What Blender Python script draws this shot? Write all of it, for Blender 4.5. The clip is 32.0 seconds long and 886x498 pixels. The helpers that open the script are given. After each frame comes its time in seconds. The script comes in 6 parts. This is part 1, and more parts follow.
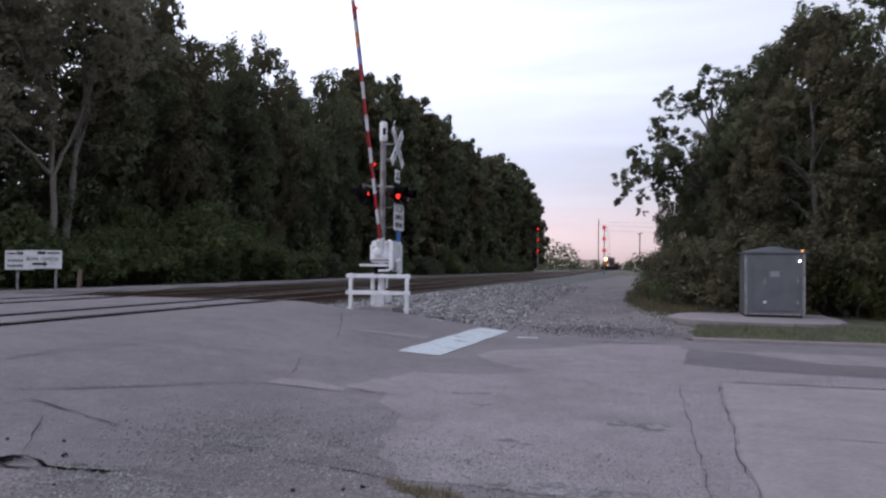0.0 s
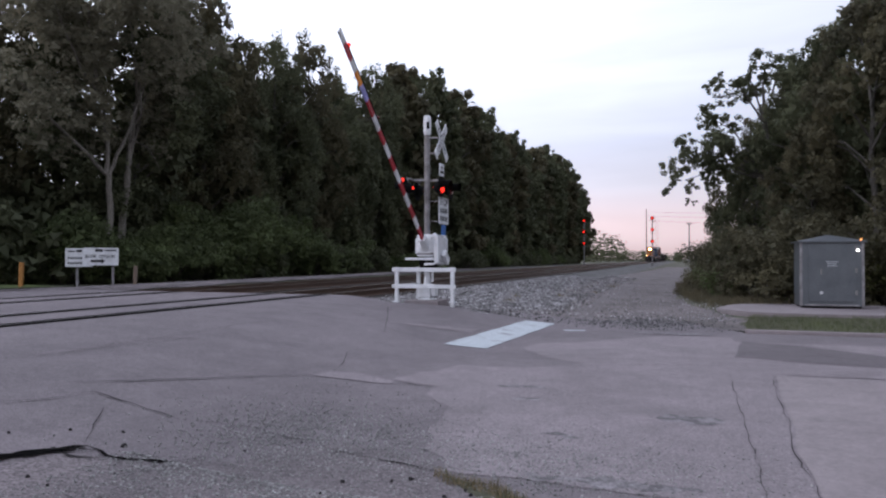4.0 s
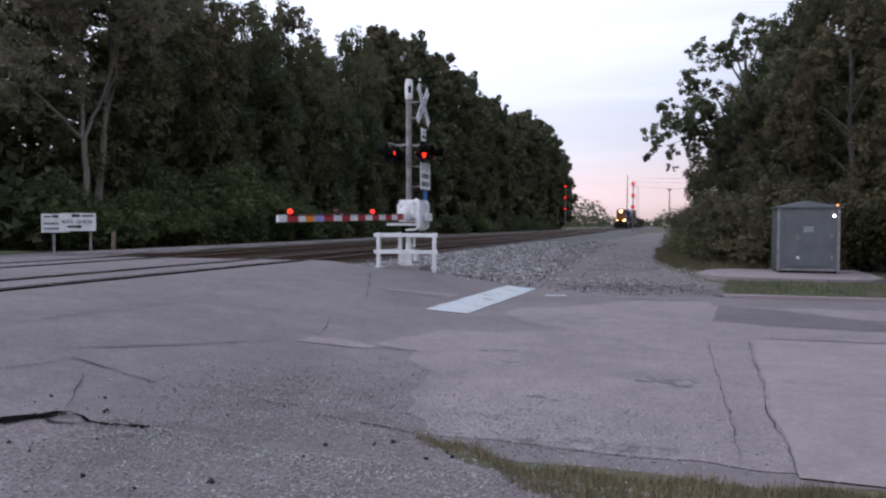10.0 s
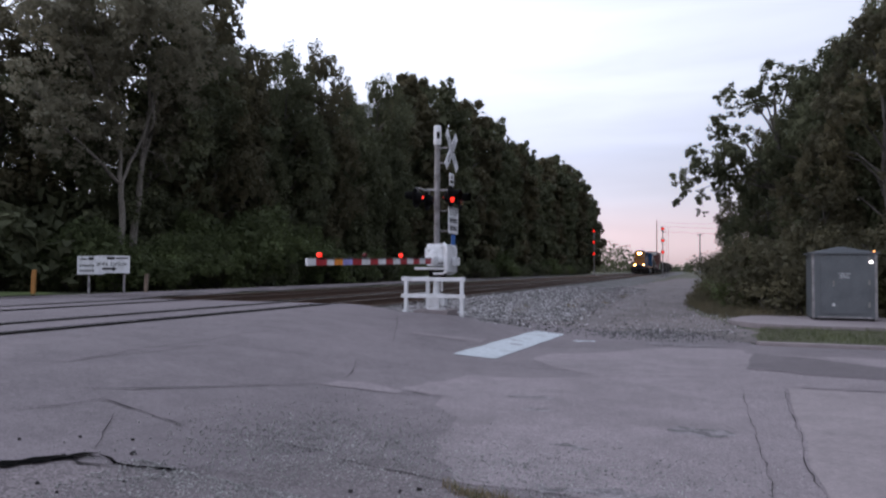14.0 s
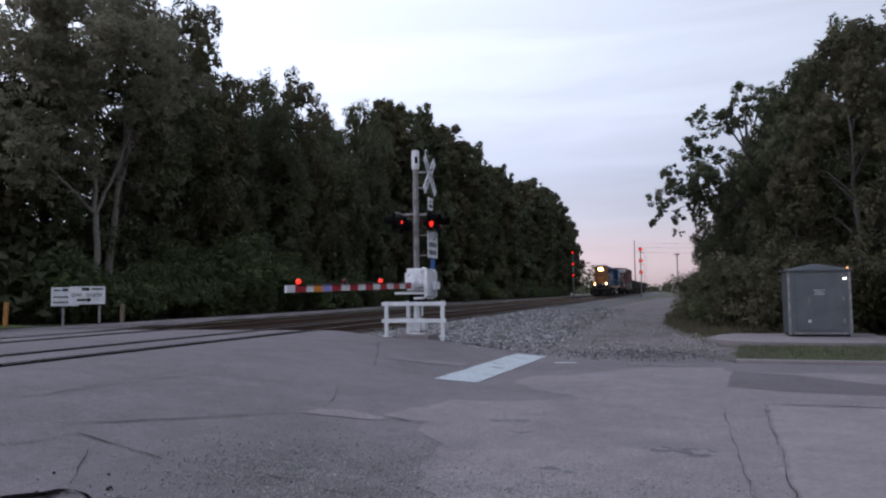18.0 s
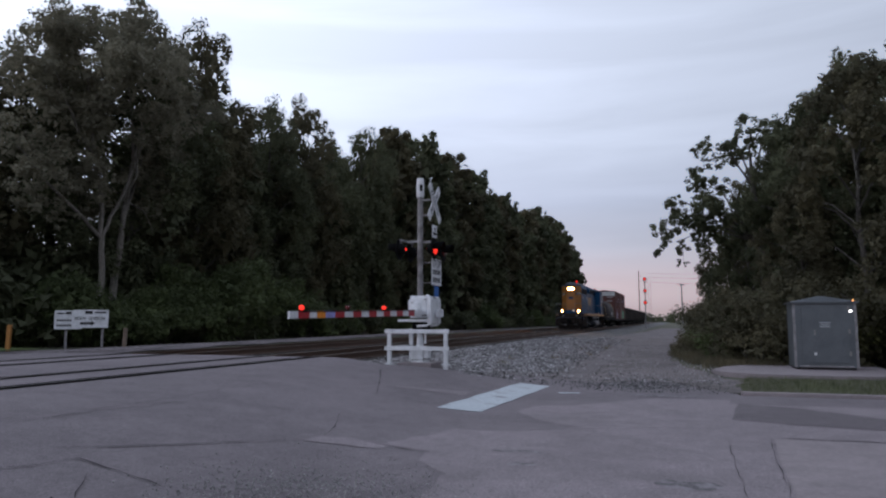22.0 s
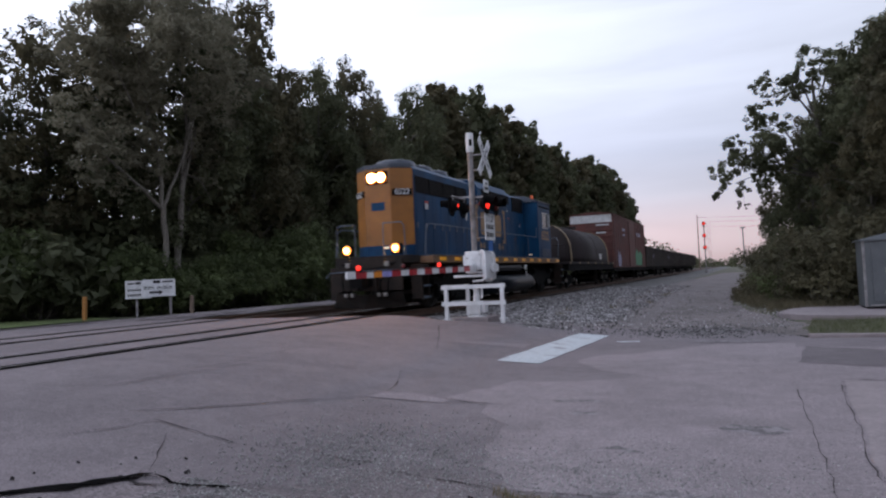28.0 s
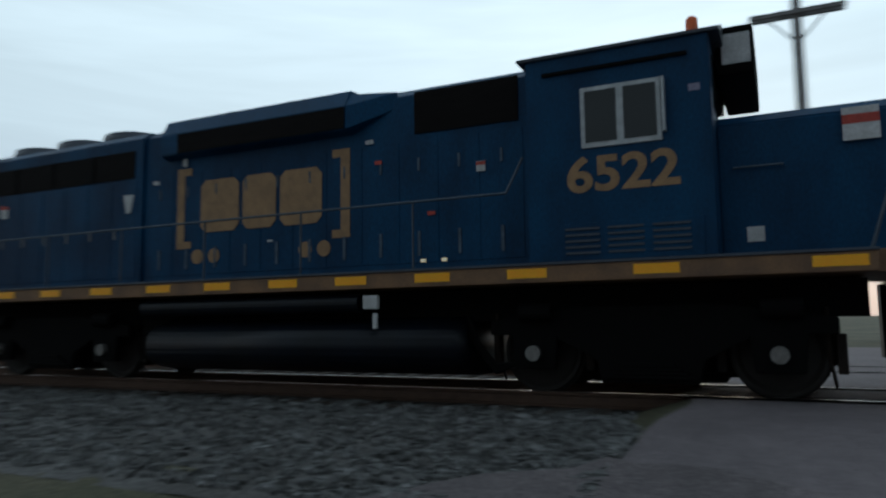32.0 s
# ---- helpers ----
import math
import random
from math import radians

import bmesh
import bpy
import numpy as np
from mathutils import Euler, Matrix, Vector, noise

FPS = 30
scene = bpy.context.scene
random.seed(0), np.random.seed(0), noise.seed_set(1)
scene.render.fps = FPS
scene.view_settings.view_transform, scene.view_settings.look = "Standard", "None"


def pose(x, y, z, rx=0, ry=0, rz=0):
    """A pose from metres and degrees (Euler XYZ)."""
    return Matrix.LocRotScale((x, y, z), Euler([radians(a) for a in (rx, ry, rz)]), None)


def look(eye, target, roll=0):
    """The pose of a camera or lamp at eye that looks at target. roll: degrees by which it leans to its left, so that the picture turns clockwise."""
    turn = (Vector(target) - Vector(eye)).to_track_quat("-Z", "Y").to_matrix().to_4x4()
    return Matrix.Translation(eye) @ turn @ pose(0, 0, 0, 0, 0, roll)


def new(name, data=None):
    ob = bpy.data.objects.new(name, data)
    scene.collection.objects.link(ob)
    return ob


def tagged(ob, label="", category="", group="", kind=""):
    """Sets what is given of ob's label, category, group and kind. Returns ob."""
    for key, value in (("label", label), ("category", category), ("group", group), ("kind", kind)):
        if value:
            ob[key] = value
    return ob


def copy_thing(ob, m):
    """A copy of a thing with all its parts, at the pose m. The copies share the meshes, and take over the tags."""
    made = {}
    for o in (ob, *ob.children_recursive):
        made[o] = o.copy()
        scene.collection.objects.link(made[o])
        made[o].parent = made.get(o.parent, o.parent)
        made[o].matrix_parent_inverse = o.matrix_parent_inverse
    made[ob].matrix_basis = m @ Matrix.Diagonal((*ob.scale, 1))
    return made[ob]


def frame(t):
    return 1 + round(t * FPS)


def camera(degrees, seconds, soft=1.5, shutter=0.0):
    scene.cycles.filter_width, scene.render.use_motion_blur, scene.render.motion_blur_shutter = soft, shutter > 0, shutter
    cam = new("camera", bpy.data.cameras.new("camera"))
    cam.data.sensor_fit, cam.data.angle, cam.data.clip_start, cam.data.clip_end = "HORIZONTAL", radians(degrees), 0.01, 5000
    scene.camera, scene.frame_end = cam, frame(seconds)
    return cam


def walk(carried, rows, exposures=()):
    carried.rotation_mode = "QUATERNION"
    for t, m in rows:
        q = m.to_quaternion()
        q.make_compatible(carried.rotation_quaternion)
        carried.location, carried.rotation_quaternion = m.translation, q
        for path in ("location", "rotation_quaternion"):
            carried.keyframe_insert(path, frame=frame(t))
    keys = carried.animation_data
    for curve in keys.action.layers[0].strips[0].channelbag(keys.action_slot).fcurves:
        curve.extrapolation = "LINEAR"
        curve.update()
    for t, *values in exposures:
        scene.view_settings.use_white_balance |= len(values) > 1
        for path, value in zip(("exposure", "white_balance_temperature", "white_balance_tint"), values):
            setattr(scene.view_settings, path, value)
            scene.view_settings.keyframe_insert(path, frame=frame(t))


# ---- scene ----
LENS, EYE = 64.1, 1.55
# seconds, yaw, pitch, roll
TURNS = [
    (0.0, 15.18, 1.37, -0.61),
    (0.5, 16.73, -0.49, -0.77),
    (1.0, 16.31, -0.38, -0.70),
    (1.5, 16.03, 0.96, -0.12),
    (2.0, 16.39, 0.28, -0.72),
    (2.5, 16.96, 0.87, -0.00),
    (4.5, 19.19, 0.59, -0.28),
    (5.0, 19.17, -2.12, -0.03),
    (5.5, 18.77, -2.13, 1.69),
    (6.0, 18.16, -2.57, 0.47),
    (6.5, 19.50, -0.80, 0.79),
    (7.0, 18.90, -1.12, 1.31),
    (7.5, 18.76, -0.60, 0.66),
    (8.0, 19.02, 0.03, 0.87),
    (8.5, 18.75, -0.29, 0.92),
    (9.0, 18.53, -1.45, 0.88),
    (9.5, 15.15, -1.92, 0.61),
    (10.0, 17.37, -1.99, -0.01),
    (10.5, 18.40, -0.96, 0.31),
    (11.0, 18.48, -0.47, 0.84),
    (11.5, 19.42, 1.13, 0.61),
    (12.0, 19.84, 0.84, 0.30),
    (12.5, 18.96, 0.23, 0.26),
    (13.0, 19.93, 0.97, 0.12),
    (13.5, 18.32, 0.15, -0.11),
    (14.0, 19.61, 1.58, -0.33),
    (14.5, 18.97, 4.47, -0.69),
    (16.5, 18.92, 2.37, 0.31),
    (17.0, 19.08, 2.56, 0.15),
    (17.5, 18.40, 4.04, 0.31),
    (18.0, 18.01, 3.53, 0.80),
    (18.5, 19.06, 4.44, 0.80),
    (19.0, 18.47, 4.69, 0.89),
    (19.5, 18.37, 5.20, 0.70),
    (20.0, 18.18, 5.60, 0.41),
    (20.5, 17.90, 5.45, 0.43),
    (21.0, 18.20, 5.40, 0.45),
    (21.5, 18.18, 5.53, 0.08),
    (22.0, 18.28, 5.77, 0.09),
    (22.5, 18.16, 4.67, 0.47),
    (23.0, 16.10, 3.24, -0.09),
    (23.5, 15.45, 1.96, -0.16),
    (24.0, 15.78, 2.50, 0.06),
    (24.5, 15.91, 2.65, 0.13),
    (26.5, 19.57, 1.61, 1.63),
    (27.0, 22.29, 2.35, 1.60),
    (27.5, 24.89, 2.16, 2.11),
    (28.0, 22.77, 2.28, 2.58),
    (28.2, 22.95, 2.4, 2.58),
    (28.5, 25.20, 3.77, 2.59),
    (29.0, 26.78, 2.95, 3.09),
    (29.5, 27.32, 3.52, 3.40),
    (30.0, 28.20, 3.90, 3.27),
    (30.2, 36.50, 5.2, 3.30),
    (30.4, 47.00, 6.38, 3.33),
    (30.6, 55.17, 7.53, 3.36),
    (31.0, 69.50, 8.75, 2.45),
    (31.4, 86.3, 7.8, 2.40),
    (31.5, 90.5, 7.3, 2.2),
    (31.7, 101.15, 6.15, 1.69),
    (32.0, 115.47, 5.8, 0.75),
]
cam = camera(LENS, 32.0, soft=2.2, shutter=0.4)
EXPOSURES = [(0.0, -0.55, 6500, 17), (2.0, -0.48, 6500, 17), (4.5, -0.5, 6500, 17), (5.2, -0.42, 6500, 17), (6.0, -0.29, 6500, 17), (9.0, -0.44, 6500, 17), (11.0, -0.40, 6500, 17), (12.0, -0.54, 6480, 17), (13.0, -0.58, 6450, 17), (16.5, -0.62, 6400, 16), (19.0, -0.97, 6250, 15), (22.0, -1.07, 6250, 14), (24.5, -0.64, 6400, 16), (28.0, -0.75, 6450, 16), (29.0, -1.0, 6300, 10), (30.0, -1.07, 6050, -2), (31.0, -1.33, 6550, 5), (31.5, -1.5, 6500, 3), (32.0, -1.7, 6200, -5)]
walk(cam, [(t, pose(0, 0, EYE, 90 + pitch, roll, yaw)) for t, yaw, pitch, roll in TURNS], EXPOSURES)

# ---- sky and light ----
SUN_TURN, SUN_UP = radians(100), radians(4)   # a low sun behind cloud, beyond the woods
world = bpy.data.worlds.new("dusk_sky")
scene.world = world
world.use_nodes = True
wn, wl = world.node_tree.nodes, world.node_tree.links
wn.clear()


def wnode(kind, **kw):
    n = wn.new(kind)
    for k, v in kw.items():
        n.inputs[k].default_value = v
    return n


w_out, w_bg = wnode("ShaderNodeOutputWorld"), wnode("ShaderNodeBackground", Strength=1.0)
w_sky = wnode("ShaderNodeTexSky")
w_sky.sky_type, w_sky.sun_disc = "NISHITA", False
w_sky.sun_elevation, w_sky.sun_rotation = SUN_UP, -SUN_TURN
w_sky.air_density, w_sky.dust_density, w_sky.ozone_density = 1.0, 1.5, 2.0
w_co = wnode("ShaderNodeTexCoord")
w_map = wnode("ShaderNodeMapping", Scale=(0.9, 0.9, 7.5), Rotation=(radians(2), radians(4), 0))
w_noise = wnode("ShaderNodeTexNoise", Scale=2.2, Detail=6.0, Roughness=0.55, Distortion=0.4)
w_ramp = wnode("ShaderNodeValToRGB")
w_ramp.color_ramp.elements[0].position, w_ramp.color_ramp.elements[1].position = 0.40, 0.68
w_sep = wnode("ShaderNodeSeparateXYZ")
# cloud colour by height above the horizon: rose low down, then lavender, white and blue grey
w_high = wnode("ShaderNodeValToRGB")
e = w_high.color_ramp.elements
e[0].position, e[0].color = 0.0, (0.53, 0.43, 0.44, 1)
e[1].position, e[1].color = 1.0, (0.66, 0.745, 0.90, 1)
for at, col in ((0.05, (0.61, 0.515, 0.55, 1)), (0.10, (0.505, 0.515, 0.595, 1)), (0.16, (0.505, 0.55, 0.665, 1)), (0.24, (0.62, 0.68, 0.795, 1)), (0.40, (0.70, 0.77, 0.89, 1))):
    n = e.new(at)
    n.color = col
w_gap = wnode("ShaderNodeMix")
w_gap.data_type, w_gap.blend_type = "RGBA", "MULTIPLY"
w_gap.inputs[0].default_value = 1.0
w_scale = wnode("ShaderNodeMix")
w_scale.data_type, w_scale.blend_type = "RGBA", "MULTIPLY"
w_scale.inputs[0].default_value, w_scale.inputs[7].default_value = 1.0, (0.05, 0.05, 0.05, 1)
w_add = wnode("ShaderNodeMix")
w_add.data_type, w_add.blend_type = "RGBA", "ADD"
w_add.inputs[0].default_value = 1.0
# the cloud is brighter on the side where the sun went down
w_dot = wnode("ShaderNodeVectorMath")
w_dot.operation = "DOT_PRODUCT"
w_dot.inputs[1].default_value = (-math.sin(SUN_TURN), math.cos(SUN_TURN), 0.0)
w_half = wnode("ShaderNodeMath")
w_half.operation = "MULTIPLY_ADD"
w_half.inputs[1].default_value, w_half.inputs[2].default_value = 0.5, 0.5
w_turn = wnode("ShaderNodeValToRGB")
e = w_turn.color_ramp.elements
e[0].position, e[0].color = 0.0, (0.31, 0.31, 0.31, 1)
e[1].position, e[1].color = 1.0, (1, 1, 1, 1)
for at, v in ((0.25, 0.36), (0.42, 0.50), (0.57, 0.61), (0.72, 0.76), (0.85, 0.9)):
    e.new(at).color = (v, v, v, 1)
w_side = wnode("ShaderNodeMath")
w_side.operation = "MULTIPLY"
w_side.inputs[1].default_value = 3.9
w_thick = wnode("ShaderNodeMapRange", **{"To Min": 0.93, "To Max": 1.07})
w_mul = wnode("ShaderNodeMath")
w_mul.operation = "MULTIPLY"
for a, b in ((w_co.outputs["Generated"], w_map.inputs[0]), (w_map.outputs[0], w_noise.inputs[0]), (w_noise.outputs[0], w_ramp.inputs[0]),
             (w_co.outputs["Generated"], w_sep.inputs[0]), (w_sep.outputs[2], w_high.inputs[0]), (w_co.outputs["Generated"], w_dot.inputs[0]),
             (w_dot.outputs["Value"], w_half.inputs[0]), (w_half.outputs[0], w_turn.inputs[0]), (w_turn.outputs[0], w_side.inputs[0]), (w_ramp.outputs[0], w_thick.inputs[0]), (w_side.outputs[0], w_mul.inputs[0]),
             (w_thick.outputs[0], w_mul.inputs[1]), (w_high.outputs[0], w_gap.inputs[6]), (w_mul.outputs[0], w_gap.inputs[7]),
             (w_sky.outputs[0], w_scale.inputs[6]), (w_gap.outputs[2], w_add.inputs[6]), (w_scale.outputs[2], w_add.inputs[7]),
             (w_add.outputs[2], w_bg.inputs[0]), (w_bg.outputs[0], w_out.inputs[0])):
    wl.new(a, b)

sun = new("sun", bpy.data.lights.new("sun", "SUN"))
sun.data.energy, sun.data.angle, sun.data.color = 0.5, radians(25), (1.0, 0.86, 0.74)
sun.matrix_world = look((0, 0, 50), (0 + 10 * math.sin(SUN_TURN), -10 * math.cos(SUN_TURN), 50 - 10 * math.tan(radians(12))))


# ---- materials ----
def mat(name, base, rough=0.8, metal=0.0, second=None, scale=6.0, fine=60.0, bump=0.25, emit=None, power=0.0, spread=(0.35, 0.65), stretch=(1, 1, 1),
        grime=0.25, rand=0.0, spec=0.5, thin=0.0):
    """Two scales of variation over a base colour, with fine relief."""
    m = bpy.data.materials.new(name)
    m.use_nodes = True
    nt = m.node_tree
    b = nt.nodes["Principled BSDF"]
    b.inputs["Roughness"].default_value, b.inputs["Metallic"].default_value = rough, metal
    b.inputs["Specular IOR Level"].default_value = spec
    if emit:
        b.inputs["Base Color"].default_value = (*base, 1)
        b.inputs["Emission Color"].default_value, b.inputs["Emission Strength"].default_value = (*emit, 1), power
        return m
    second = second or tuple(c * 0.7 for c in base)
    co = nt.nodes.new("ShaderNodeTexCoord")
    mp = nt.nodes.new("ShaderNodeMapping")
    mp.inputs["Scale"].default_value = stretch
    big, small = nt.nodes.new("ShaderNodeTexNoise"), nt.nodes.new("ShaderNodeTexNoise")
    big.inputs["Scale"].default_value, big.inputs["Detail"].default_value = scale, 8
    small.inputs["Scale"].default_value, small.inputs["Detail"].default_value = fine, 4
    ramp = nt.nodes.new("ShaderNodeValToRGB")
    ramp.color_ramp.elements[0].position, ramp.color_ramp.elements[1].position = spread
    ramp.color_ramp.elements[0].color, ramp.color_ramp.elements[1].color = (*second, 1), (*base, 1)
    dirt = nt.nodes.new("ShaderNodeMix")
    dirt.data_type, dirt.blend_type = "RGBA", "MULTIPLY"
    dirt.inputs[0].default_value = grime
    rg = nt.nodes.new("ShaderNodeMapRange")
    rg.inputs["From Min"].default_value, rg.inputs["From Max"].default_value = 0.3, 0.7
    rg.inputs["To Min"].default_value, rg.inputs["To Max"].default_value = 0.25, 1.35
    bp = nt.nodes.new("ShaderNodeBump")
    bp.inputs["Strength"].default_value, bp.inputs["Distance"].default_value = bump, 0.02
    li = nt.links.new
    li(co.outputs["Object"], mp.inputs[0]), li(mp.outputs[0], big.inputs[0]), li(mp.outputs[0], small.inputs[0])
    li(big.outputs[0], ramp.inputs[0]), li(ramp.outputs[0], dirt.inputs[6]), li(small.outputs[0], rg.inputs[0]), li(rg.outputs[0], dirt.inputs[7])
    last = dirt.outputs[2]
    if rand:
        info = nt.nodes.new("ShaderNodeNewGeometry")
        r2 = nt.nodes.new("ShaderNodeMapRange")
        r2.inputs["To Min"].default_value, r2.inputs["To Max"].default_value = 1 - rand, 1 + rand
        mx = nt.nodes.new("ShaderNodeMix")
        mx.data_type, mx.blend_type = "RGBA", "MULTIPLY"
        mx.inputs[0].default_value = 1.0
        li(info.outputs["Random Per Island"], r2.inputs[0]), li(last, mx.inputs[6]), li(r2.outputs[0], mx.inputs[7])
        last = mx.outputs[2]
    li(last, b.inputs["Base Color"]), li(small.outputs[0], bp.inputs["Height"]), li(bp.outputs[0], b.inputs["Normal"])
    if thin:      # light passes through
        tr, mix = nt.nodes.new("ShaderNodeBsdfTranslucent"), nt.nodes.new("ShaderNodeMixShader")
        mix.inputs[0].default_value = thin
        li(last, tr.inputs["Color"]), li(b.outputs[0], mix.inputs[1]), li(tr.outputs[0], mix.inputs[2])
        li(mix.outputs[0], nt.nodes["Material Output"].inputs["Surface"])
    return m


def asphalt(name, pale, dark, speck=0.45, grain=70.0, bump=0.5, spread=(0.40, 0.62), coarse=0.0):
    """Road surface: broad stains, small mottling and fine grain; coarse adds pale stones in the binder."""
    m = bpy.data.materials.new(name)
    m.use_nodes = True
    nt = m.node_tree
    b = nt.nodes["Principled BSDF"]
    b.inputs["Roughness"].default_value, b.inputs["Specular IOR Level"].default_value = 0.88, 0.35
    li = nt.links.new
    co = nt.nodes.new("ShaderNodeTexCoord")

    def noise_at(scale, detail, rough=0.55, warp=0.0):
        n = nt.nodes.new("ShaderNodeTexNoise")
        n.inputs["Scale"].default_value, n.inputs["Detail"].default_value, n.inputs["Roughness"].default_value, n.inputs["Distortion"].default_value = scale, detail, rough, warp
        li(co.outputs["Object"], n.inputs[0])
        return n

    def ranged(src, a, c, lo=0.3, hi=0.7):
        r = nt.nodes.new("ShaderNodeMapRange")
        for k, v in (("From Min", lo), ("From Max", hi), ("To Min", a), ("To Max", c)):
            r.inputs[k].default_value = v
        li(src, r.inputs[0])
        return r.outputs[0]

    def times(src, by):
        x = nt.nodes.new("ShaderNodeMix")
        x.data_type, x.blend_type = "RGBA", "MULTIPLY"
        x.inputs[0].default_value = 1.0
        li(src, x.inputs[6]), li(by, x.inputs[7])
        return x.outputs[2]
    ramp = nt.nodes.new("ShaderNodeValToRGB")
    ramp.color_ramp.elements[0].position, ramp.color_ramp.elements[1].position = spread
    ramp.color_ramp.elements[0].color, ramp.color_ramp.elements[1].color = (*dark, 1), (*pale, 1)
    li(noise_at(0.32, 5, 0.6, 0.8).outputs[0], ramp.inputs[0])
    fine = noise_at(grain, 3, 0.7)
    col = times(ramp.outputs[0], ranged(noise_at(2.6, 7, 0.65).outputs[0], 0.86, 1.1))
    col = times(col, ranged(noise_at(17.0, 6, 0.7).outputs[0], 0.84, 1.14))
    col = times(col, ranged(fine.outputs[0], 1 - speck, 1 + speck))
    if coarse:
        vo = nt.nodes.new("ShaderNodeTexVoronoi")
        vo.inputs["Scale"].default_value = 55
        li(co.outputs["Object"], vo.inputs["Vector"])
        sep = nt.nodes.new("ShaderNodeSeparateColor")
        li(vo.outputs["Color"], sep.inputs[0])
        col = times(col, ranged(sep.outputs[0], 1 - 0.5 * coarse, 1 + coarse, 0.1, 1.0))
    bp = nt.nodes.new("ShaderNodeBump")
    bp.inputs["Strength"].default_value, bp.inputs["Distance"].default_value = bump, 0.012
    li(fine.outputs[0], bp.inputs["Height"]), li(col, b.inputs["Base Color"]), li(bp.outputs[0], b.inputs["Normal"])
    return m


M_ASPHALT = asphalt("worn_asphalt", (0.166, 0.142, 0.149), (0.134, 0.115, 0.121))
M_ASPHALT_OLD = asphalt("pale_worn_asphalt", (0.212, 0.181, 0.189), (0.171, 0.146, 0.152), 0.5, spread=(0.36, 0.58))
M_PATCH = asphalt("dark_asphalt_patch", (0.130, 0.111, 0.117), (0.107, 0.091, 0.096))
M_SPOT = mat("worn_down_asphalt", (0.235, 0.213, 0.222), 0.92, second=(0.11, 0.098, 0.102), scale=7, fine=34, spread=(0.42, 0.60), bump=0.6, grime=0.6)
M_CONCRETE = asphalt("weathered_concrete", (0.232, 0.198, 0.201), (0.204, 0.174, 0.177), 0.15, bump=0.2)
M_CRACK = mat("open_crack", (0.04, 0.036, 0.037), 0.95, scale=4, fine=60, bump=0.6, spec=0.05)
M_GROOVE = mat("dark_groove", (0.009, 0.0085, 0.0085), 0.95, scale=4, fine=40, spec=0.0)
M_GRAVEL = asphalt("gravelly_asphalt", (0.158, 0.134, 0.138), (0.105, 0.09, 0.093), 0.5, 60, 0.9, coarse=0.45)
M_LANE = asphalt("dusty_lane_gravel", (0.155, 0.131, 0.129), (0.10, 0.085, 0.081), 0.5, 40, 0.6, (0.42, 0.6), 0.25)
M_WHEELED = asphalt("packed_lane_dirt", (0.15, 0.129, 0.129), (0.12, 0.103, 0.102), 0.3, 40, 0.4)
M_EARTH = mat("dry_grassy_earth", (0.10, 0.085, 0.05), 0.95, second=(0.05, 0.055, 0.028), scale=0.25, fine=14, bump=1.0, grime=0.6)
M_LAWN_FAR = mat("mown_grass", (0.11, 0.15, 0.04), 0.95, second=(0.08, 0.105, 0.035), scale=0.8, fine=30, bump=1.0, grime=0.6)
M_LAWN = mat("rough_grass", (0.075, 0.08, 0.035), 0.95, second=(0.06, 0.055, 0.03), scale=0.8, fine=30, bump=1.0, grime=0.6)
M_STONE = mat("crushed_limestone", (0.34, 0.325, 0.33), 0.9, second=(0.13, 0.122, 0.12), scale=3, fine=40, bump=0.5, rand=0.75)
# Darker copy of the limestone, dim light beside the train put into its colour.
M_STONE_DARK = mat("dimmed_ballast", (0.15, 0.15, 0.15), 0.9, second=(0.075, 0.074, 0.072), scale=3, fine=40, bump=0.5, rand=0.6)
M_CHIP = mat("pale_stone_chips", (0.30, 0.29, 0.285), 0.9, second=(0.2, 0.195, 0.19), scale=3, fine=40, bump=0.3, rand=0.35)
M_BALLAST = mat("ballast_bed", (0.13, 0.125, 0.122), 0.95, second=(0.075, 0.07, 0.066), scale=0.8, fine=16, bump=1.0, grime=0.8)
M_RAIL = mat("rusty_rail_steel", (0.11, 0.065, 0.045), 0.7, 0.3, scale=8, fine=60)
M_RAILTOP = mat("polished_rail_top", (0.42, 0.40, 0.39), 0.3, 1.0, scale=12, fine=90, bump=0.05)
M_TIE = mat("creosoted_timber", (0.06, 0.045, 0.035), 0.9, second=(0.035, 0.028, 0.024), scale=5, fine=30, stretch=(1, 8, 8), bump=0.6)
M_PAINT = mat("chipped_road_paint", (0.44, 0.475, 0.495), 0.85, second=(0.25, 0.24, 0.25), scale=3.5, fine=35, spread=(0.31, 0.42), grime=0.5)
M_BARK = mat("grey_bark", (0.125, 0.112, 0.098), 0.95, second=(0.065, 0.058, 0.05), scale=5, fine=25, stretch=(3, 3, 0.6), bump=1.0, grime=0.5)
M_LEAF = mat("summer_leaves", (0.128, 0.136, 0.076), 0.7, second=(0.074, 0.083, 0.048), scale=0.4, fine=5, rand=0.22, spec=0.2, thin=0.4)
M_LEAF_OLIVE = mat("olive_leaves", (0.13, 0.116, 0.066), 0.7, second=(0.072, 0.068, 0.042), scale=0.4, fine=5, rand=0.22, spec=0.2, thin=0.4)
M_LEAF_SHRUB = mat("shrub_leaves", (0.12, 0.15, 0.062), 0.7, second=(0.068, 0.085, 0.038), scale=0.5, fine=6, rand=0.22, spec=0.2, thin=0.4)
# Olive leaves, made paler still so their colour holds the veiling haze.
M_LEAF_PALE = mat("hazed_olive_leaves", (0.28, 0.262, 0.19), 0.7, second=(0.18, 0.17, 0.122), scale=0.4, fine=5, rand=0.1, spec=0.2, thin=0.5)
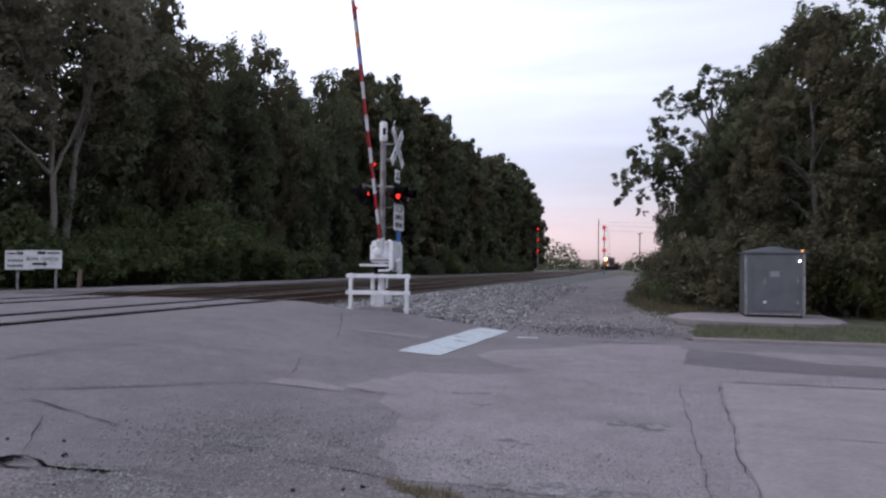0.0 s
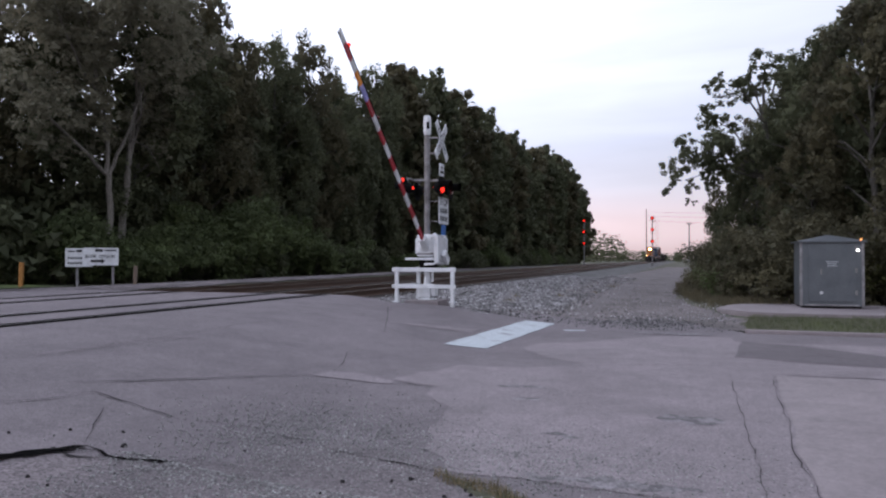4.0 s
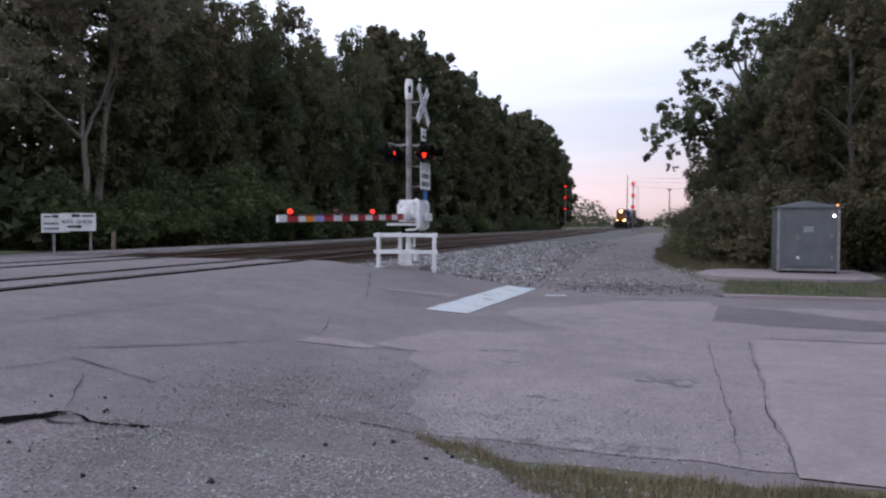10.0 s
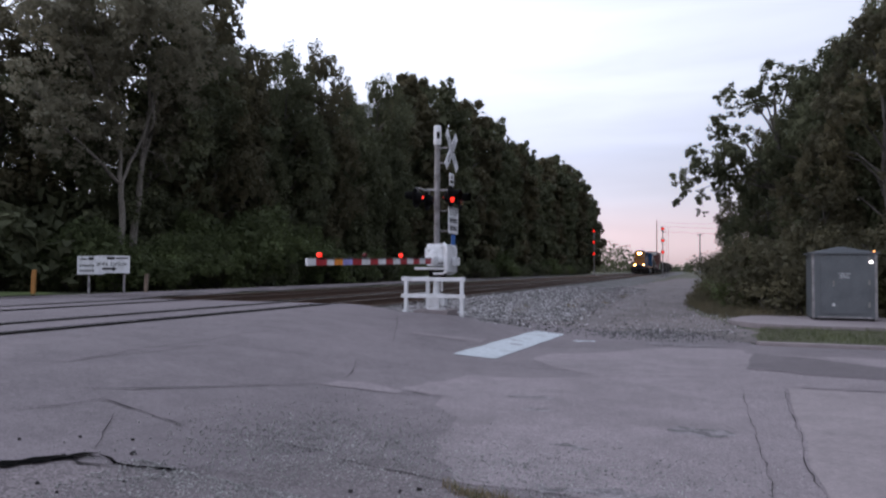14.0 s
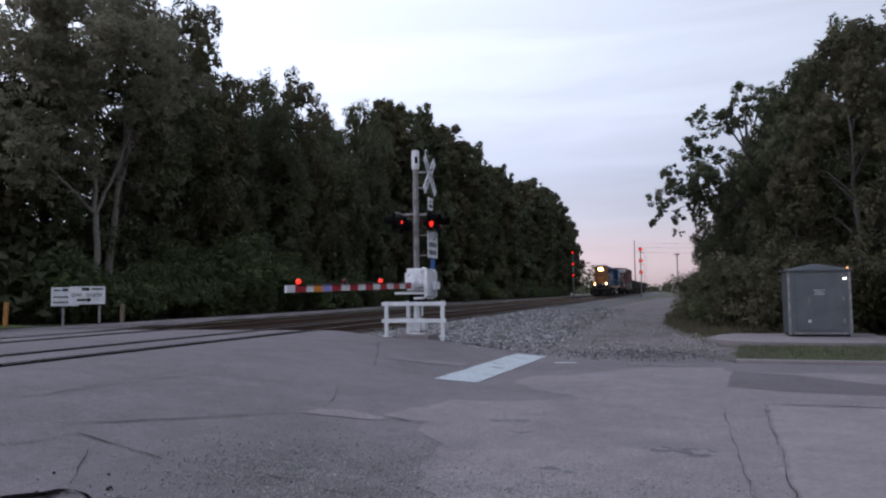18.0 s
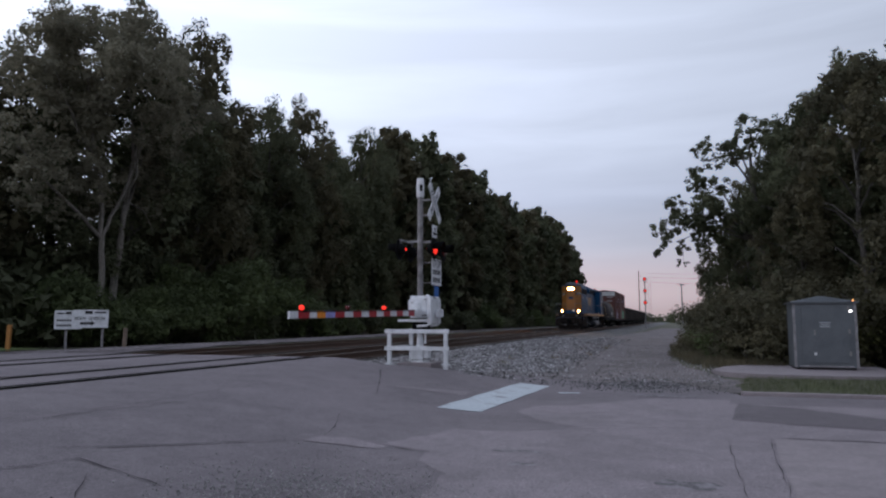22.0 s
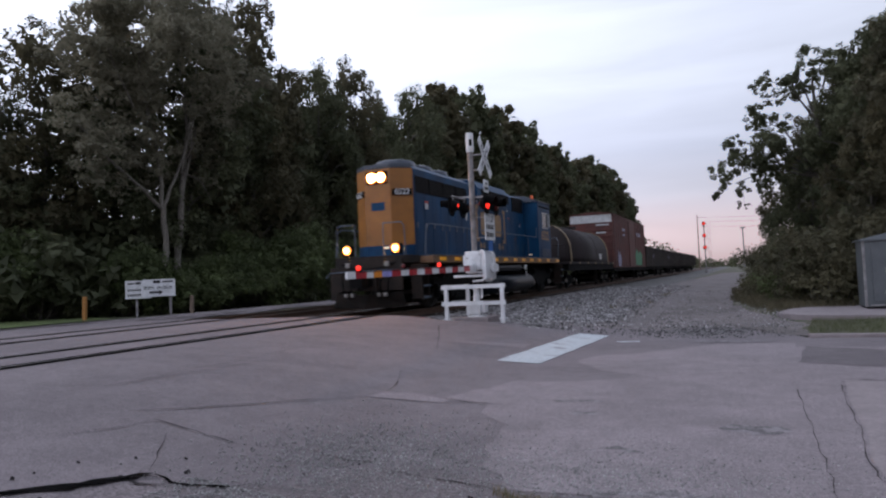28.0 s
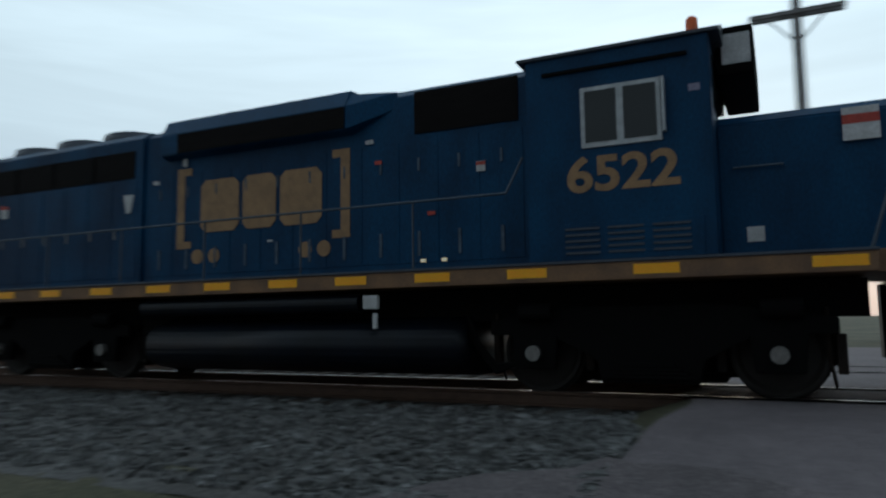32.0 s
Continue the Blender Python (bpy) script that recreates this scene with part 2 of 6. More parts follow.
M_LEAF_YELLOW = mat("yellowing_leaves", (0.105, 0.10, 0.034), 0.7, second=(0.06, 0.064, 0.026), scale=0.6, fine=6, rand=0.25, spec=0.2, thin=0.4)
M_BARK_PALE = mat("pale_grey_bark", (0.24, 0.215, 0.185), 0.95, second=(0.13, 0.117, 0.10), scale=5, fine=25, stretch=(3, 3, 0.6), bump=1.0, grime=0.5)
M_STRAW = mat("dry_grass", (0.22, 0.165, 0.09), 0.9, second=(0.10, 0.085, 0.045), scale=1.5, fine=20, rand=0.45)
M_WEED = mat("brown_weeds", (0.125, 0.10, 0.055), 0.9, second=(0.07, 0.062, 0.034), scale=1.5, fine=20, rand=0.4)
M_BLADE = mat("grass_blades", (0.08, 0.092, 0.034), 0.9, second=(0.055, 0.066, 0.027), scale=1.5, fine=20, rand=0.4)


# ---- building helpers ----
def finish(bm, name, material, parent=None, smooth=False):
    me = bpy.data.meshes.new(name)
    bm.to_mesh(me)
    bm.free()
    for m in (material if isinstance(material, (list, tuple)) else (material,)):
        me.materials.append(m)
    if smooth:
        me.polygons.foreach_set("use_smooth", [True] * len(me.polygons))
    ob = new(name, me)
    if parent is not None:
        ob.parent = parent
    return ob


def part(name, bm, material, parent, label="", smooth=False):
    """One bmesh as one mesh object under a thing or a part."""
    return tagged(finish(bm, name, material, parent, smooth), label)


def raw(name, verts, faces, material, parent=None, smooth=False):
    me = bpy.data.meshes.new(name)
    me.from_pydata([tuple(v) for v in verts], [], [tuple(f) for f in faces])
    me.materials.append(material)
    if smooth:
        me.polygons.foreach_set("use_smooth", [True] * len(me.polygons))
    ob = new(name, me)
    if parent is not None:
        ob.parent = parent
    return ob


def empty(name, m=None):
    ob = new(name)
    if m is not None:
        ob.matrix_basis = m
    return ob


def box(bm, x0, x1, y0, y1, z0, z1, bev=0.0):
    r = bmesh.ops.create_cube(bm, size=1.0, matrix=Matrix.Translation(((x0 + x1) / 2, (y0 + y1) / 2, (z0 + z1) / 2)) @ Matrix.Diagonal((x1 - x0, y1 - y0, z1 - z0, 1)))
    if bev:
        ed = list({e for v in r["verts"] for e in v.link_edges})
        bmesh.ops.bevel(bm, geom=ed, offset=bev, segments=2, affect="EDGES", profile=0.7)
    return bm


def boxed(*a, **k):
    return box(bmesh.new(), *a, **k)


def rod(bm, a, b, r, seg=10, r2=None):
    """A round bar from a to b."""
    a, b = Vector(a), Vector(b)
    d = b - a
    q = d.to_track_quat("Z", "Y").to_matrix().to_4x4()
    bmesh.ops.create_cone(bm, cap_ends=True, segments=seg, radius1=r, radius2=r if r2 is None else r2, depth=d.length, matrix=Matrix.Translation((a + b) / 2) @ q)
    return bm


def rods(pts, r, seg=8):
    bm = bmesh.new()
    for a, b in zip(pts, pts[1:]):
        rod(bm, a, b, r, seg)
    for p in pts[1:-1]:
        bmesh.ops.create_uvsphere(bm, u_segments=seg, v_segments=6, radius=r, matrix=Matrix.Translation(p))
    return bm


def prism(pts, axis, a, b, bev=0.0):
    """An outline of (u, v) pulled along an axis from a to b: axis 'y' takes (x, z), 'x' takes (y, z), 'z' takes (x, y)."""
    bm = bmesh.new()
    put = {"y": lambda u, v, w: (u, w, v), "x": lambda u, v, w: (w, u, v), "z": lambda u, v, w: (u, v, w)}[axis]
    lo, hi = [bm.verts.new(put(u, v, a)) for u, v in pts], [bm.verts.new(put(u, v, b)) for u, v in pts]
    bm.faces.new(lo), bm.faces.new(hi)
    for i in range(len(pts)):
        j = (i + 1) % len(pts)
        bm.faces.new((lo[i], lo[j], hi[j], hi[i]))
    bmesh.ops.recalc_face_normals(bm, faces=bm.faces[:])
    if bev:
        bmesh.ops.bevel(bm, geom=bm.edges[:], offset=bev, segments=2, affect="EDGES")
    return bm


def disc_lathe(profile, seg=20, m=None):
    """A turned shape: (radius, height) pairs round z."""
    bm = bmesh.new()
    rings = []
    for r, h in profile:
        rings.append([bm.verts.new((r * math.cos(2 * math.pi * i / seg), r * math.sin(2 * math.pi * i / seg), h)) for i in range(seg)])
    for a, b in zip(rings, rings[1:]):
        for i in range(seg):
            j = (i + 1) % seg
            bm.faces.new((a[i], a[j], b[j], b[i]))
    bm.faces.new(list(reversed(rings[0]))), bm.faces.new(rings[-1])
    bmesh.ops.recalc_face_normals(bm, faces=bm.faces[:])
    if m is not None:
        bm.transform(m)
    return bm


def letters(name, text, size, m, material, parent, depth=0.004, squeeze=1.0, thick=0.0):
    cu = bpy.data.curves.new(name, "FONT")
    cu.offset = size * thick
    cu.body, cu.size, cu.extrude, cu.align_x, cu.align_y = text, size, depth, "CENTER", "CENTER"
    tmp = bpy.data.objects.new(name, cu)
    scene.collection.objects.link(tmp)
    me = bpy.data.meshes.new_from_object(tmp.evaluated_get(bpy.context.evaluated_depsgraph_get()))
    bpy.data.objects.remove(tmp)
    me.transform(m @ Matrix.Diagonal((squeeze, 1, 1, 1)))
    me.materials.clear()
    me.materials.append(material)
    ob = new(name, me)
    ob.parent = parent
    return ob


def tube(V, F, pts, radii, seg=7):
    """Adds a bent tapering limb to the lists."""
    base = len(V)
    up = Vector((0.3, 0.2, 1)).normalized()
    for i, p in enumerate(pts):
        d = (pts[min(i + 1, len(pts) - 1)] - pts[max(i - 1, 0)]).normalized()
        a = d.cross(Vector((0.7, 0.71, 0.05))).normalized()
        b = d.cross(a)
        for k in range(seg):
            t = 2 * math.pi * k / seg
            V.append(p + radii[i] * (math.cos(t) * a + math.sin(t) * b))
    for i in range(len(pts) - 1):
        for k in range(seg):
            j = (k + 1) % seg
            F.append((base + i * seg + k, base + i * seg + j, base + (i + 1) * seg + j, base + (i + 1) * seg + k))


# ---- the lie of the land ----
TRACK, TRACK_2, RAIL = -9.6, -14.1, 0.64      # centre lines and the height of the rail tops
ROAD_S, ROAD_N = -1.1, 16.0                  # edges of the road where it crosses the line


def smooth01(u):
    u = min(max(u, 0.0), 1.0)
    return u * u * (3 - 2 * u)


def road_z(x):
    if x < -16.5:
        return RAIL - 0.25 * smooth01((-16.5 - x) / 8)
    return RAIL * smooth01((-x - 2.0) / 6.5)


def on_road(y):
    return smooth01((y - ROAD_S + 0.9) / 0.9) * smooth01((ROAD_N + 1.0 - y) / 0.9)


def land_z(x, y):
    z = road_z(x)
    bed = smooth01((-x - 4.6) / 2.6) * smooth01((x + 18.5) / 1.5)
    return z - bed * (1 - on_road(y)) * 0.34 - 0.03 + 0.02 * noise.noise(Vector((x * 0.4, y * 0.4, 0)))


def sheet(name, xs, ys, zf, material, lift=0.0):
    verts = [(x, y, zf(x, y) + lift) for y in ys for x in xs]
    n = len(xs)
    faces = [(j * n + i, j * n + i + 1, (j + 1) * n + i + 1, (j + 1) * n + i) for j in range(len(ys) - 1) for i in range(n - 1)]
    return raw(name, verts, faces, material, None, True)


def steps(a, b, d):
    n = max(1, round((b - a) / d))
    return [a + (b - a) * i / n for i in range(n + 1)]


FAR = [150, 250, 450, 900, 2500]
gx = [-v for v in reversed(FAR)] + steps(-100, -30, 5) + steps(-29, 8, 0.5) + steps(9, 100, 5) + FAR
gy = [-v for v in reversed(FAR)] + steps(-100, -10, 5) + steps(-9, 40, 0.5) + steps(42, 120, 4) + FAR
ground = tagged(sheet("ground", gx, gy, land_z, M_EARTH), "dry grassy earth beside the railway", "ground", kind="structure")


def blob(outline, name, material, lift, zf=None, wob=0.0, sub=0.35, label="", cat="", kind="structure", seed=1, freq=1.3):
    """A flat area on the ground with a ragged outline, given by its corners."""
    zf = zf or (lambda x, y: road_z(x))
    pts = []
    for (x0, y0), (x1, y1) in zip(outline, outline[1:] + outline[:1]):
        k = max(1, int(math.hypot(x1 - x0, y1 - y0) / sub))
        for i in range(k):
            x, y = x0 + (x1 - x0) * i / k, y0 + (y1 - y0) * i / k
            v = Vector((x * freq, y * freq, seed))
            pts.append((x + wob * noise.noise(v), y + wob * noise.noise(v + Vector((9, 3, 0)))))
    bm = bmesh.new()
    bm.faces.new([bm.verts.new((x, y, 0)) for x, y in pts])
    xs = [p[0] for p in pts]
    x = math.ceil(min(xs))
    while x < max(xs):
        bmesh.ops.bisect_plane(bm, geom=bm.verts[:] + bm.edges[:] + bm.faces[:], plane_co=(x + 0.013, 0, 0), plane_no=(1, 0, 0))
        x += 0.4 if -9 < x < -1 else 1.2
    bmesh.ops.triangulate(bm, faces=bm.faces[:])
    for v in bm.verts:
        v.co.z = zf(v.co.x, v.co.y) + lift
    bmesh.ops.recalc_face_normals(bm, faces=bm.faces[:])
    if sum(f.normal.z for f in bm.faces) < 0:
        bmesh.ops.reverse_faces(bm, faces=bm.faces[:])
    return tagged(finish(bm, name, material), label, cat, kind=kind)


road = blob([(-30, ROAD_S + 0.1), (-16.9, ROAD_S + 0.1), (-8.3, ROAD_S + 0.15), (-5.2, ROAD_S - 0.3), (-3.5, -3.0), (-1.5, -7.0), (4, -9), (40, -9), (40, 16.0), (1.2, 16.0),
             (-0.4, 19.5), (-4.4, 18.2), (-5.2, 17.2), (-6.7, 15.7), (-8.2, 16.2), (-30, 16.4)], "road", M_ASPHALT, 0.0, wob=0.12, label="worn grey asphalt road over a level crossing", cat="road")
lane = blob([(1.45, 16.35), (0.8, 17.0), (0.1, 18.4), (-0.7, 18.9), (-1.8, 18.3), (-2.9, 18.6), (-3.8, 18.0), (-4.9, 17.8), (-4.9, 30), (-4.7, 60), (-3.0, 140), (6.5, 140), (0.7, 60), (-0.35, 36), (-0.3, 29), (0.4, 24.5), (1.2, 20.5), (1.6, 19.0)], "gravel_lane", M_LANE, 0.006,
            lambda x, y: land_z(x, y) + 0.03, wob=0.3, sub=0.5, label="pale gravel lane along the railway", cat="gravel lane")
far_lane = blob([(-17.8, 16.2), (-23.8, 16.2), (-24.0, 60), (-22, 140), (-19, 140), (-18.2, 60)], "far_gravel_lane", M_GRAVEL, 0.02,
                lambda x, y: land_z(x, y) + 0.03, wob=0.3, sub=1.5, label="pale gravel service road beyond the tracks", cat="gravel lane")


for x0, x1, w, tag in ((-2.75, -1.6, 0.55, 61), (-1.15, 0.35, 0.5, 62)):
    blob([(x0 - w / 2, 19.2), (x0 - w / 2, 40), (x0 - w / 2 + 0.1, 70), (x1 + 1.8, 130), (x1 + 2.6, 130), (x0 + w / 2 + 0.1, 70), (x0 + w / 2, 40), (x0 + w / 2, 19.2)], "wheel_track", M_WHEELED, 0.013,
         lambda x, y: land_z(x, y) + 0.03, wob=0.22, sub=0.6, label="packed wheel track in the gravel lane", cat="wheel track", seed=tag)

# ---- the railway ----
def rail_profile():
    return [(-0.07, -0.185), (0.07, -0.185), (0.07, -0.172), (0.012, -0.15), (0.012, -0.05), (0.036, -0.038), (0.036, -0.004), (0.028, 0.0), (-0.028, 0.0), (-0.036, -0.004),
            (-0.036, -0.038), (-0.012, -0.05), (-0.012, -0.15), (-0.07, -0.172)]


def railway_track(cx, label):
    thing = tagged(empty("railway_track", pose(cx, 0, RAIL)), label, "railway track", "railway tracks", "structure")
    for side in (-0.7535, 0.7535):
        prof = [(side + u, v) for u, v in rail_profile()]
        bm = prism(prof, "y", -220, 420)
        r = part("rail", bm, M_RAIL, thing)
        part("railhead", boxed(side - 0.027, side + 0.027, -220, 420, 0.001, 0.003), M_RAILTOP, r, "polished running surface")
    tie = boxed(-1.3, 1.3, -0.115, 0.115, -0.36, -0.186, bev=0.012)
    me = finish(tie, "tie", M_TIE, thing)
    base = me.data
    me.location = (0, 17.0, 0)
    n = 0
    for y in steps(17.54, 110, 0.54) + steps(-2.0, -22, 0.54 * -1):
        o = new("tie", base)
        o.parent, o.location, o.rotation_euler = thing, (0.03 * math.sin(n * 7.1), y, 0.006 * math.sin(n * 3.3)), (0, 0, 0.012 * math.sin(n * 5.7))
        n += 1
    return thing


track_near = railway_track(TRACK, "mainline railway track with rusty rails on dark ties")
track_far = railway_track(TRACK_2, "second railway track with rusty rails on dark ties")


def ballast_z(x, y):
    """The shoulder of the ballast bed."""
    up = smooth01((-4.9 - x) / 2.6) * smooth01((x + 18.6) / 2.2)
    return land_z(x, y) * (1 - up) + (RAIL - 0.235) * up + 0.025 * noise.noise(Vector((x * 2.1, y * 2.1, 4))) + 0.004


bx = steps(-18.6, -4.4, 0.2)
bed = tagged(sheet("ballast", bx, steps(16.4, 60, 0.3) + steps(62, 420, 4), ballast_z, M_BALLAST), "bed of grey crushed stone under the tracks", "ballast", kind="structure")
bed_2 = tagged(sheet("ballast", bx, steps(-220, -30, 5) + steps(-29.6, -1.2, 0.3), ballast_z, M_BALLAST), "bed of grey crushed stone under the tracks", "ballast", kind="structure")


def stones(name, count, area, size, zf, seed, material, label, cat, oval=False):
    """Loose angular stones strewn over an area (x0, x1, y0, y1), more of them towards y0."""
    rng = np.random.default_rng(seed)
    x0, x1, y0, y1 = area
    cube = np.array([(a, b, c) for a in (-1, 1) for b in (-1, 1) for c in (-1, 1)], float)
    quad = np.array([(0, 1, 3, 2), (4, 6, 7, 5), (0, 4, 5, 1), (2, 3, 7, 6), (0, 2, 6, 4), (1, 5, 7, 3)])
    px = rng.uniform(x0, x1, count)
    py = y0 + (y1 - y0) * rng.uniform(0, 1, count) ** 1.7
    if oval:
        px = x0 + (x1 - x0) * np.clip(0.5 + rng.normal(size=count) * 0.21, -0.1, 1.1)
        py = y0 + (y1 - y0) * np.clip(0.35 + rng.normal(size=count) * 0.26, -0.15, 1.15)
    s = rng.uniform(size[0], size[1], count)
    v = cube[None] * rng.uniform(0.45, 1.0, (count, 8, 3)) * s[:, None, None] * 0.5 * rng.uniform(0.6, 1.1, (count, 1, 3))
    a = rng.uniform(0, 6.3, count)
    ca, sa = np.cos(a), np.sin(a)
    tilt = rng.uniform(-0.6, 0.6, count)
    v = np.stack([v[..., 0], v[..., 1] * np.cos(tilt)[:, None] - v[..., 2] * np.sin(tilt)[:, None], v[..., 1] * np.sin(tilt)[:, None] + v[..., 2] * np.cos(tilt)[:, None]], -1)
    v = np.stack([v[..., 0] * ca[:, None] - v[..., 1] * sa[:, None], v[..., 0] * sa[:, None] + v[..., 1] * ca[:, None], v[..., 2]], -1)
    pz = np.array([zf(float(x), float(y)) for x, y in zip(px, py)])
    v += np.stack([px, py, pz + s * 0.12], -1)[:, None]
    f = (quad[None] + 8 * np.arange(count)[:, None, None]).reshape(-1, 4)
    me = bpy.data.meshes.new(name)
    me.from_pydata(v.reshape(-1, 3).tolist(), [], f.tolist())
    me.materials.append(material)
    return tagged(new(name, me), label, cat, kind="stuff")


stones("ballast_stones", 16000, (-8.3, -4.5, 16.6, 48), (0.035, 0.085), ballast_z, 3, M_STONE, "loose grey crushed stones on the ballast shoulder", "stones")
stones("ballast_stones", 5000, (-6.6, -3.2, 18.4, 28), (0.035, 0.085), lambda x, y: max(ballast_z(x, y), land_z(x, y) + 0.035), 21, M_STONE, "stones strewn from the ballast towards the lane", "stones", True)
stones("ballast_stones", 2500, (-5.4, -3.4, 20, 55), (0.04, 0.09), lambda x, y: max(ballast_z(x, y), land_z(x, y) + 0.035), 22, M_STONE, "stones along the foot of the ballast", "stones")
stones("ballast_stones", 4500, (-11.8, -8.3, 16.6, 60), (0.05, 0.09), ballast_z, 4, M_STONE, "loose grey crushed stones between the rails", "stones")
stones("ballast_stones", 7500, (-8.6, -4.6, -1.3, -16), (0.05, 0.10), ballast_z, 5, M_STONE_DARK, "loose grey crushed stones beside the track", "stones")
stones("ballast_stones", 1500, (-11.8, -8.6, -1.3, -16), (0.05, 0.09), ballast_z, 6, M_STONE_DARK, "loose grey crushed stones between the rails", "stones")


# ---- the train ----
M_BLUE = mat("dark_blue_enamel", (0.0035, 0.052, 0.128), 0.5, second=(0.0025, 0.030, 0.080), spread=(0.38, 0.62), stretch=(1, 1, 0.5), scale=1.3, fine=40, bump=0.05, grime=0.35, spec=0.18)
# Body blue lightened: the sky's sheen on the roof is put into the colour.
M_BLUE_ROOF = mat("sky_paled_blue", (0.05, 0.064, 0.09), 0.38, scale=1.5, fine=30, bump=0.1)
M_YELLOW = mat("locomotive_yellow", (0.31, 0.12, 0.016), 0.45, second=(0.21, 0.082, 0.013), scale=1.3, fine=40, bump=0.05)
M_LATCH = mat("pale_blue_grey_streak", (0.085, 0.12, 0.17), 0.6, second=(0.04, 0.06, 0.09), scale=9, fine=40)
M_TANK = mat("sooty_navy_tank", (0.002, 0.005, 0.012), 0.42, second=(0.0015, 0.003, 0.006), scale=1.5, fine=30, bump=0.05, spec=0.3)
M_SILL = mat("dirty_yellow_sill", (0.24, 0.128, 0.06), 0.6, second=(0.14, 0.078, 0.045), scale=2.0, fine=30, bump=0.1)
M_GOLD = mat("faded_gold_lettering", (0.37, 0.22, 0.105), 0.6, second=(0.27, 0.16, 0.08), scale=6, fine=50, bump=0.03)
M_REFLECT = mat("yellow_reflector", (1.0, 0.47, 0.01), 0.3, second=(1.0, 0.42, 0.008), scale=9, fine=60, bump=0.03, grime=0.1)
M_BLACK = mat("black_running_gear", (0.004, 0.0038, 0.004), 0.85, scale=3, fine=30, bump=0.3, spec=0.12)
M_GRILLE = mat("dark_grille", (0.010, 0.008, 0.008), 0.8, scale=3, fine=60, bump=0.5, stretch=(1, 1, 6), spec=0.12)
M_PILOT = mat("grimy_brown_black_steel", (0.026, 0.017, 0.013), 0.75, second=(0.010, 0.008, 0.007), scale=3, fine=30, bump=0.3, spec=0.25)
M_STEEL = mat("worn_steel", (0.25, 0.24, 0.23), 0.5, 0.7, scale=8, fine=60)
M_RAILING = mat("pale_blue_grey_handrail", (0.065, 0.09, 0.125), 0.5, scale=6, fine=40)
M_WHITE = mat("weathered_white_paint", (0.62, 0.62, 0.63), 0.6, second=(0.47, 0.47, 0.47), scale=4, fine=40, bump=0.1)
M_DECAL_R = mat("red_decal", (0.5, 0.06, 0.04), 0.5, scale=5, fine=40)
M_GLASS = mat("dark_window_glass", (0.01, 0.012, 0.014), 0.08, scale=2, fine=10, bump=0.0, grime=0.1)
M_ALU = mat("aluminium_window_frame", (0.5, 0.52, 0.54), 0.45, 0.5, scale=8, fine=60, bump=0.05)
M_HEAD = mat("lit_headlight", (1, 0.9, 0.7), emit=(1.0, 0.42, 0.09), power=900)
# Orange emission for the halo of glare round the lit lenses.
M_HALO = mat("lamp_halo_glow", (1, 0.6, 0.3), emit=(1.0, 0.27, 0.03), power=4)
M_DITCH = mat("lit_ditch_light", (1, 0.9, 0.7), emit=(1.0, 0.42, 0.09), power=350)
M_DIM = mat("lit_step_light", (1, 0.9, 0.7), emit=(1.0, 0.8, 0.5), power=0.7)
M_ORANGE = mat("orange_beacon_lens", (0.9, 0.16, 0.03), 0.3, scale=8, fine=40, grime=0.1)
M_TUSCAN = mat("boxcar_red", (0.13, 0.036, 0.028), 0.7, second=(0.085, 0.028, 0.023), scale=1.2, fine=30, bump=0.1, grime=0.4)
M_HOODGREY = mat("rust_stained_grey_steel", (0.034, 0.026, 0.028), 0.75, second=(0.024, 0.018, 0.017), scale=0.9, fine=20, bump=0.1, grime=0.4, stretch=(1, 1, 0.4), spec=0.25)
M_TAN = mat("tan_band", (0.27, 0.19, 0.10), 0.7, scale=3, fine=40)
M_GON = mat("sooty_gondola_black", (0.022, 0.019, 0.018), 0.75, second=(0.045, 0.032, 0.025), scale=1.0, fine=25, bump=0.2)
M_RUSTWHEEL = mat("rusty_wheel_steel", (0.022, 0.018, 0.016), 0.75, 0.1, scale=6, fine=40)
M_GREEN = mat("green_spray_paint", (0.03, 0.22, 0.10), 0.6, scale=4, fine=40)
M_LILAC = mat("lilac_spray_paint", (0.32, 0.30, 0.42), 0.6, scale=4, fine=40)
SPEED, PASS = 9.6 / 1.16, 30.2
WHEELSETS = []


def wheelset(parent, y, r, x_w=0.7535):
    """An axle with its two wheels, turning as one."""
    prof = [(0.09, -0.09), (r * 0.3, -0.06), (r * 0.8, -0.05), (r * 0.92, -0.075), (r + 0.028, -0.07), (r + 0.028, -0.045), (r, -0.035), (r - 0.008, 0.065), (r * 0.9, 0.07), (r * 0.8, 0.02), (r * 0.32, 0.04), (0.12, 0.10)]
    bm = bmesh.new()
    rod(bm, (-1.02, 0, 0), (1.02, 0, 0), 0.08, 10)
    for s in (1, -1):
        w = disc_lathe(prof, 28, Matrix.Translation((s * x_w, 0, 0)) @ pose(0, 0, 0, 0, 90 * s, 0))
        tmp = bpy.data.meshes.new("tmp")
        w.to_mesh(tmp)
        w.free()
        bm.from_mesh(tmp)
        bpy.data.meshes.remove(tmp)
    for k in range(6):      # web bosses that show the turning
        a = k * math.pi / 3
        for s in (1, -1):
            box(bm, s * (x_w + 0.02) - 0.02, s * (x_w + 0.02) + 0.02, r * 0.55 * math.cos(a) - 0.05, r * 0.55 * math.cos(a) + 0.05, r * 0.55 * math.sin(a) - 0.05, r * 0.55 * math.sin(a) + 0.05)
    ob = part("wheelset", bm, M_RUSTWHEEL, parent)
    ob.location = (0, y, r)
    WHEELSETS.append((ob, y, r))
    return ob


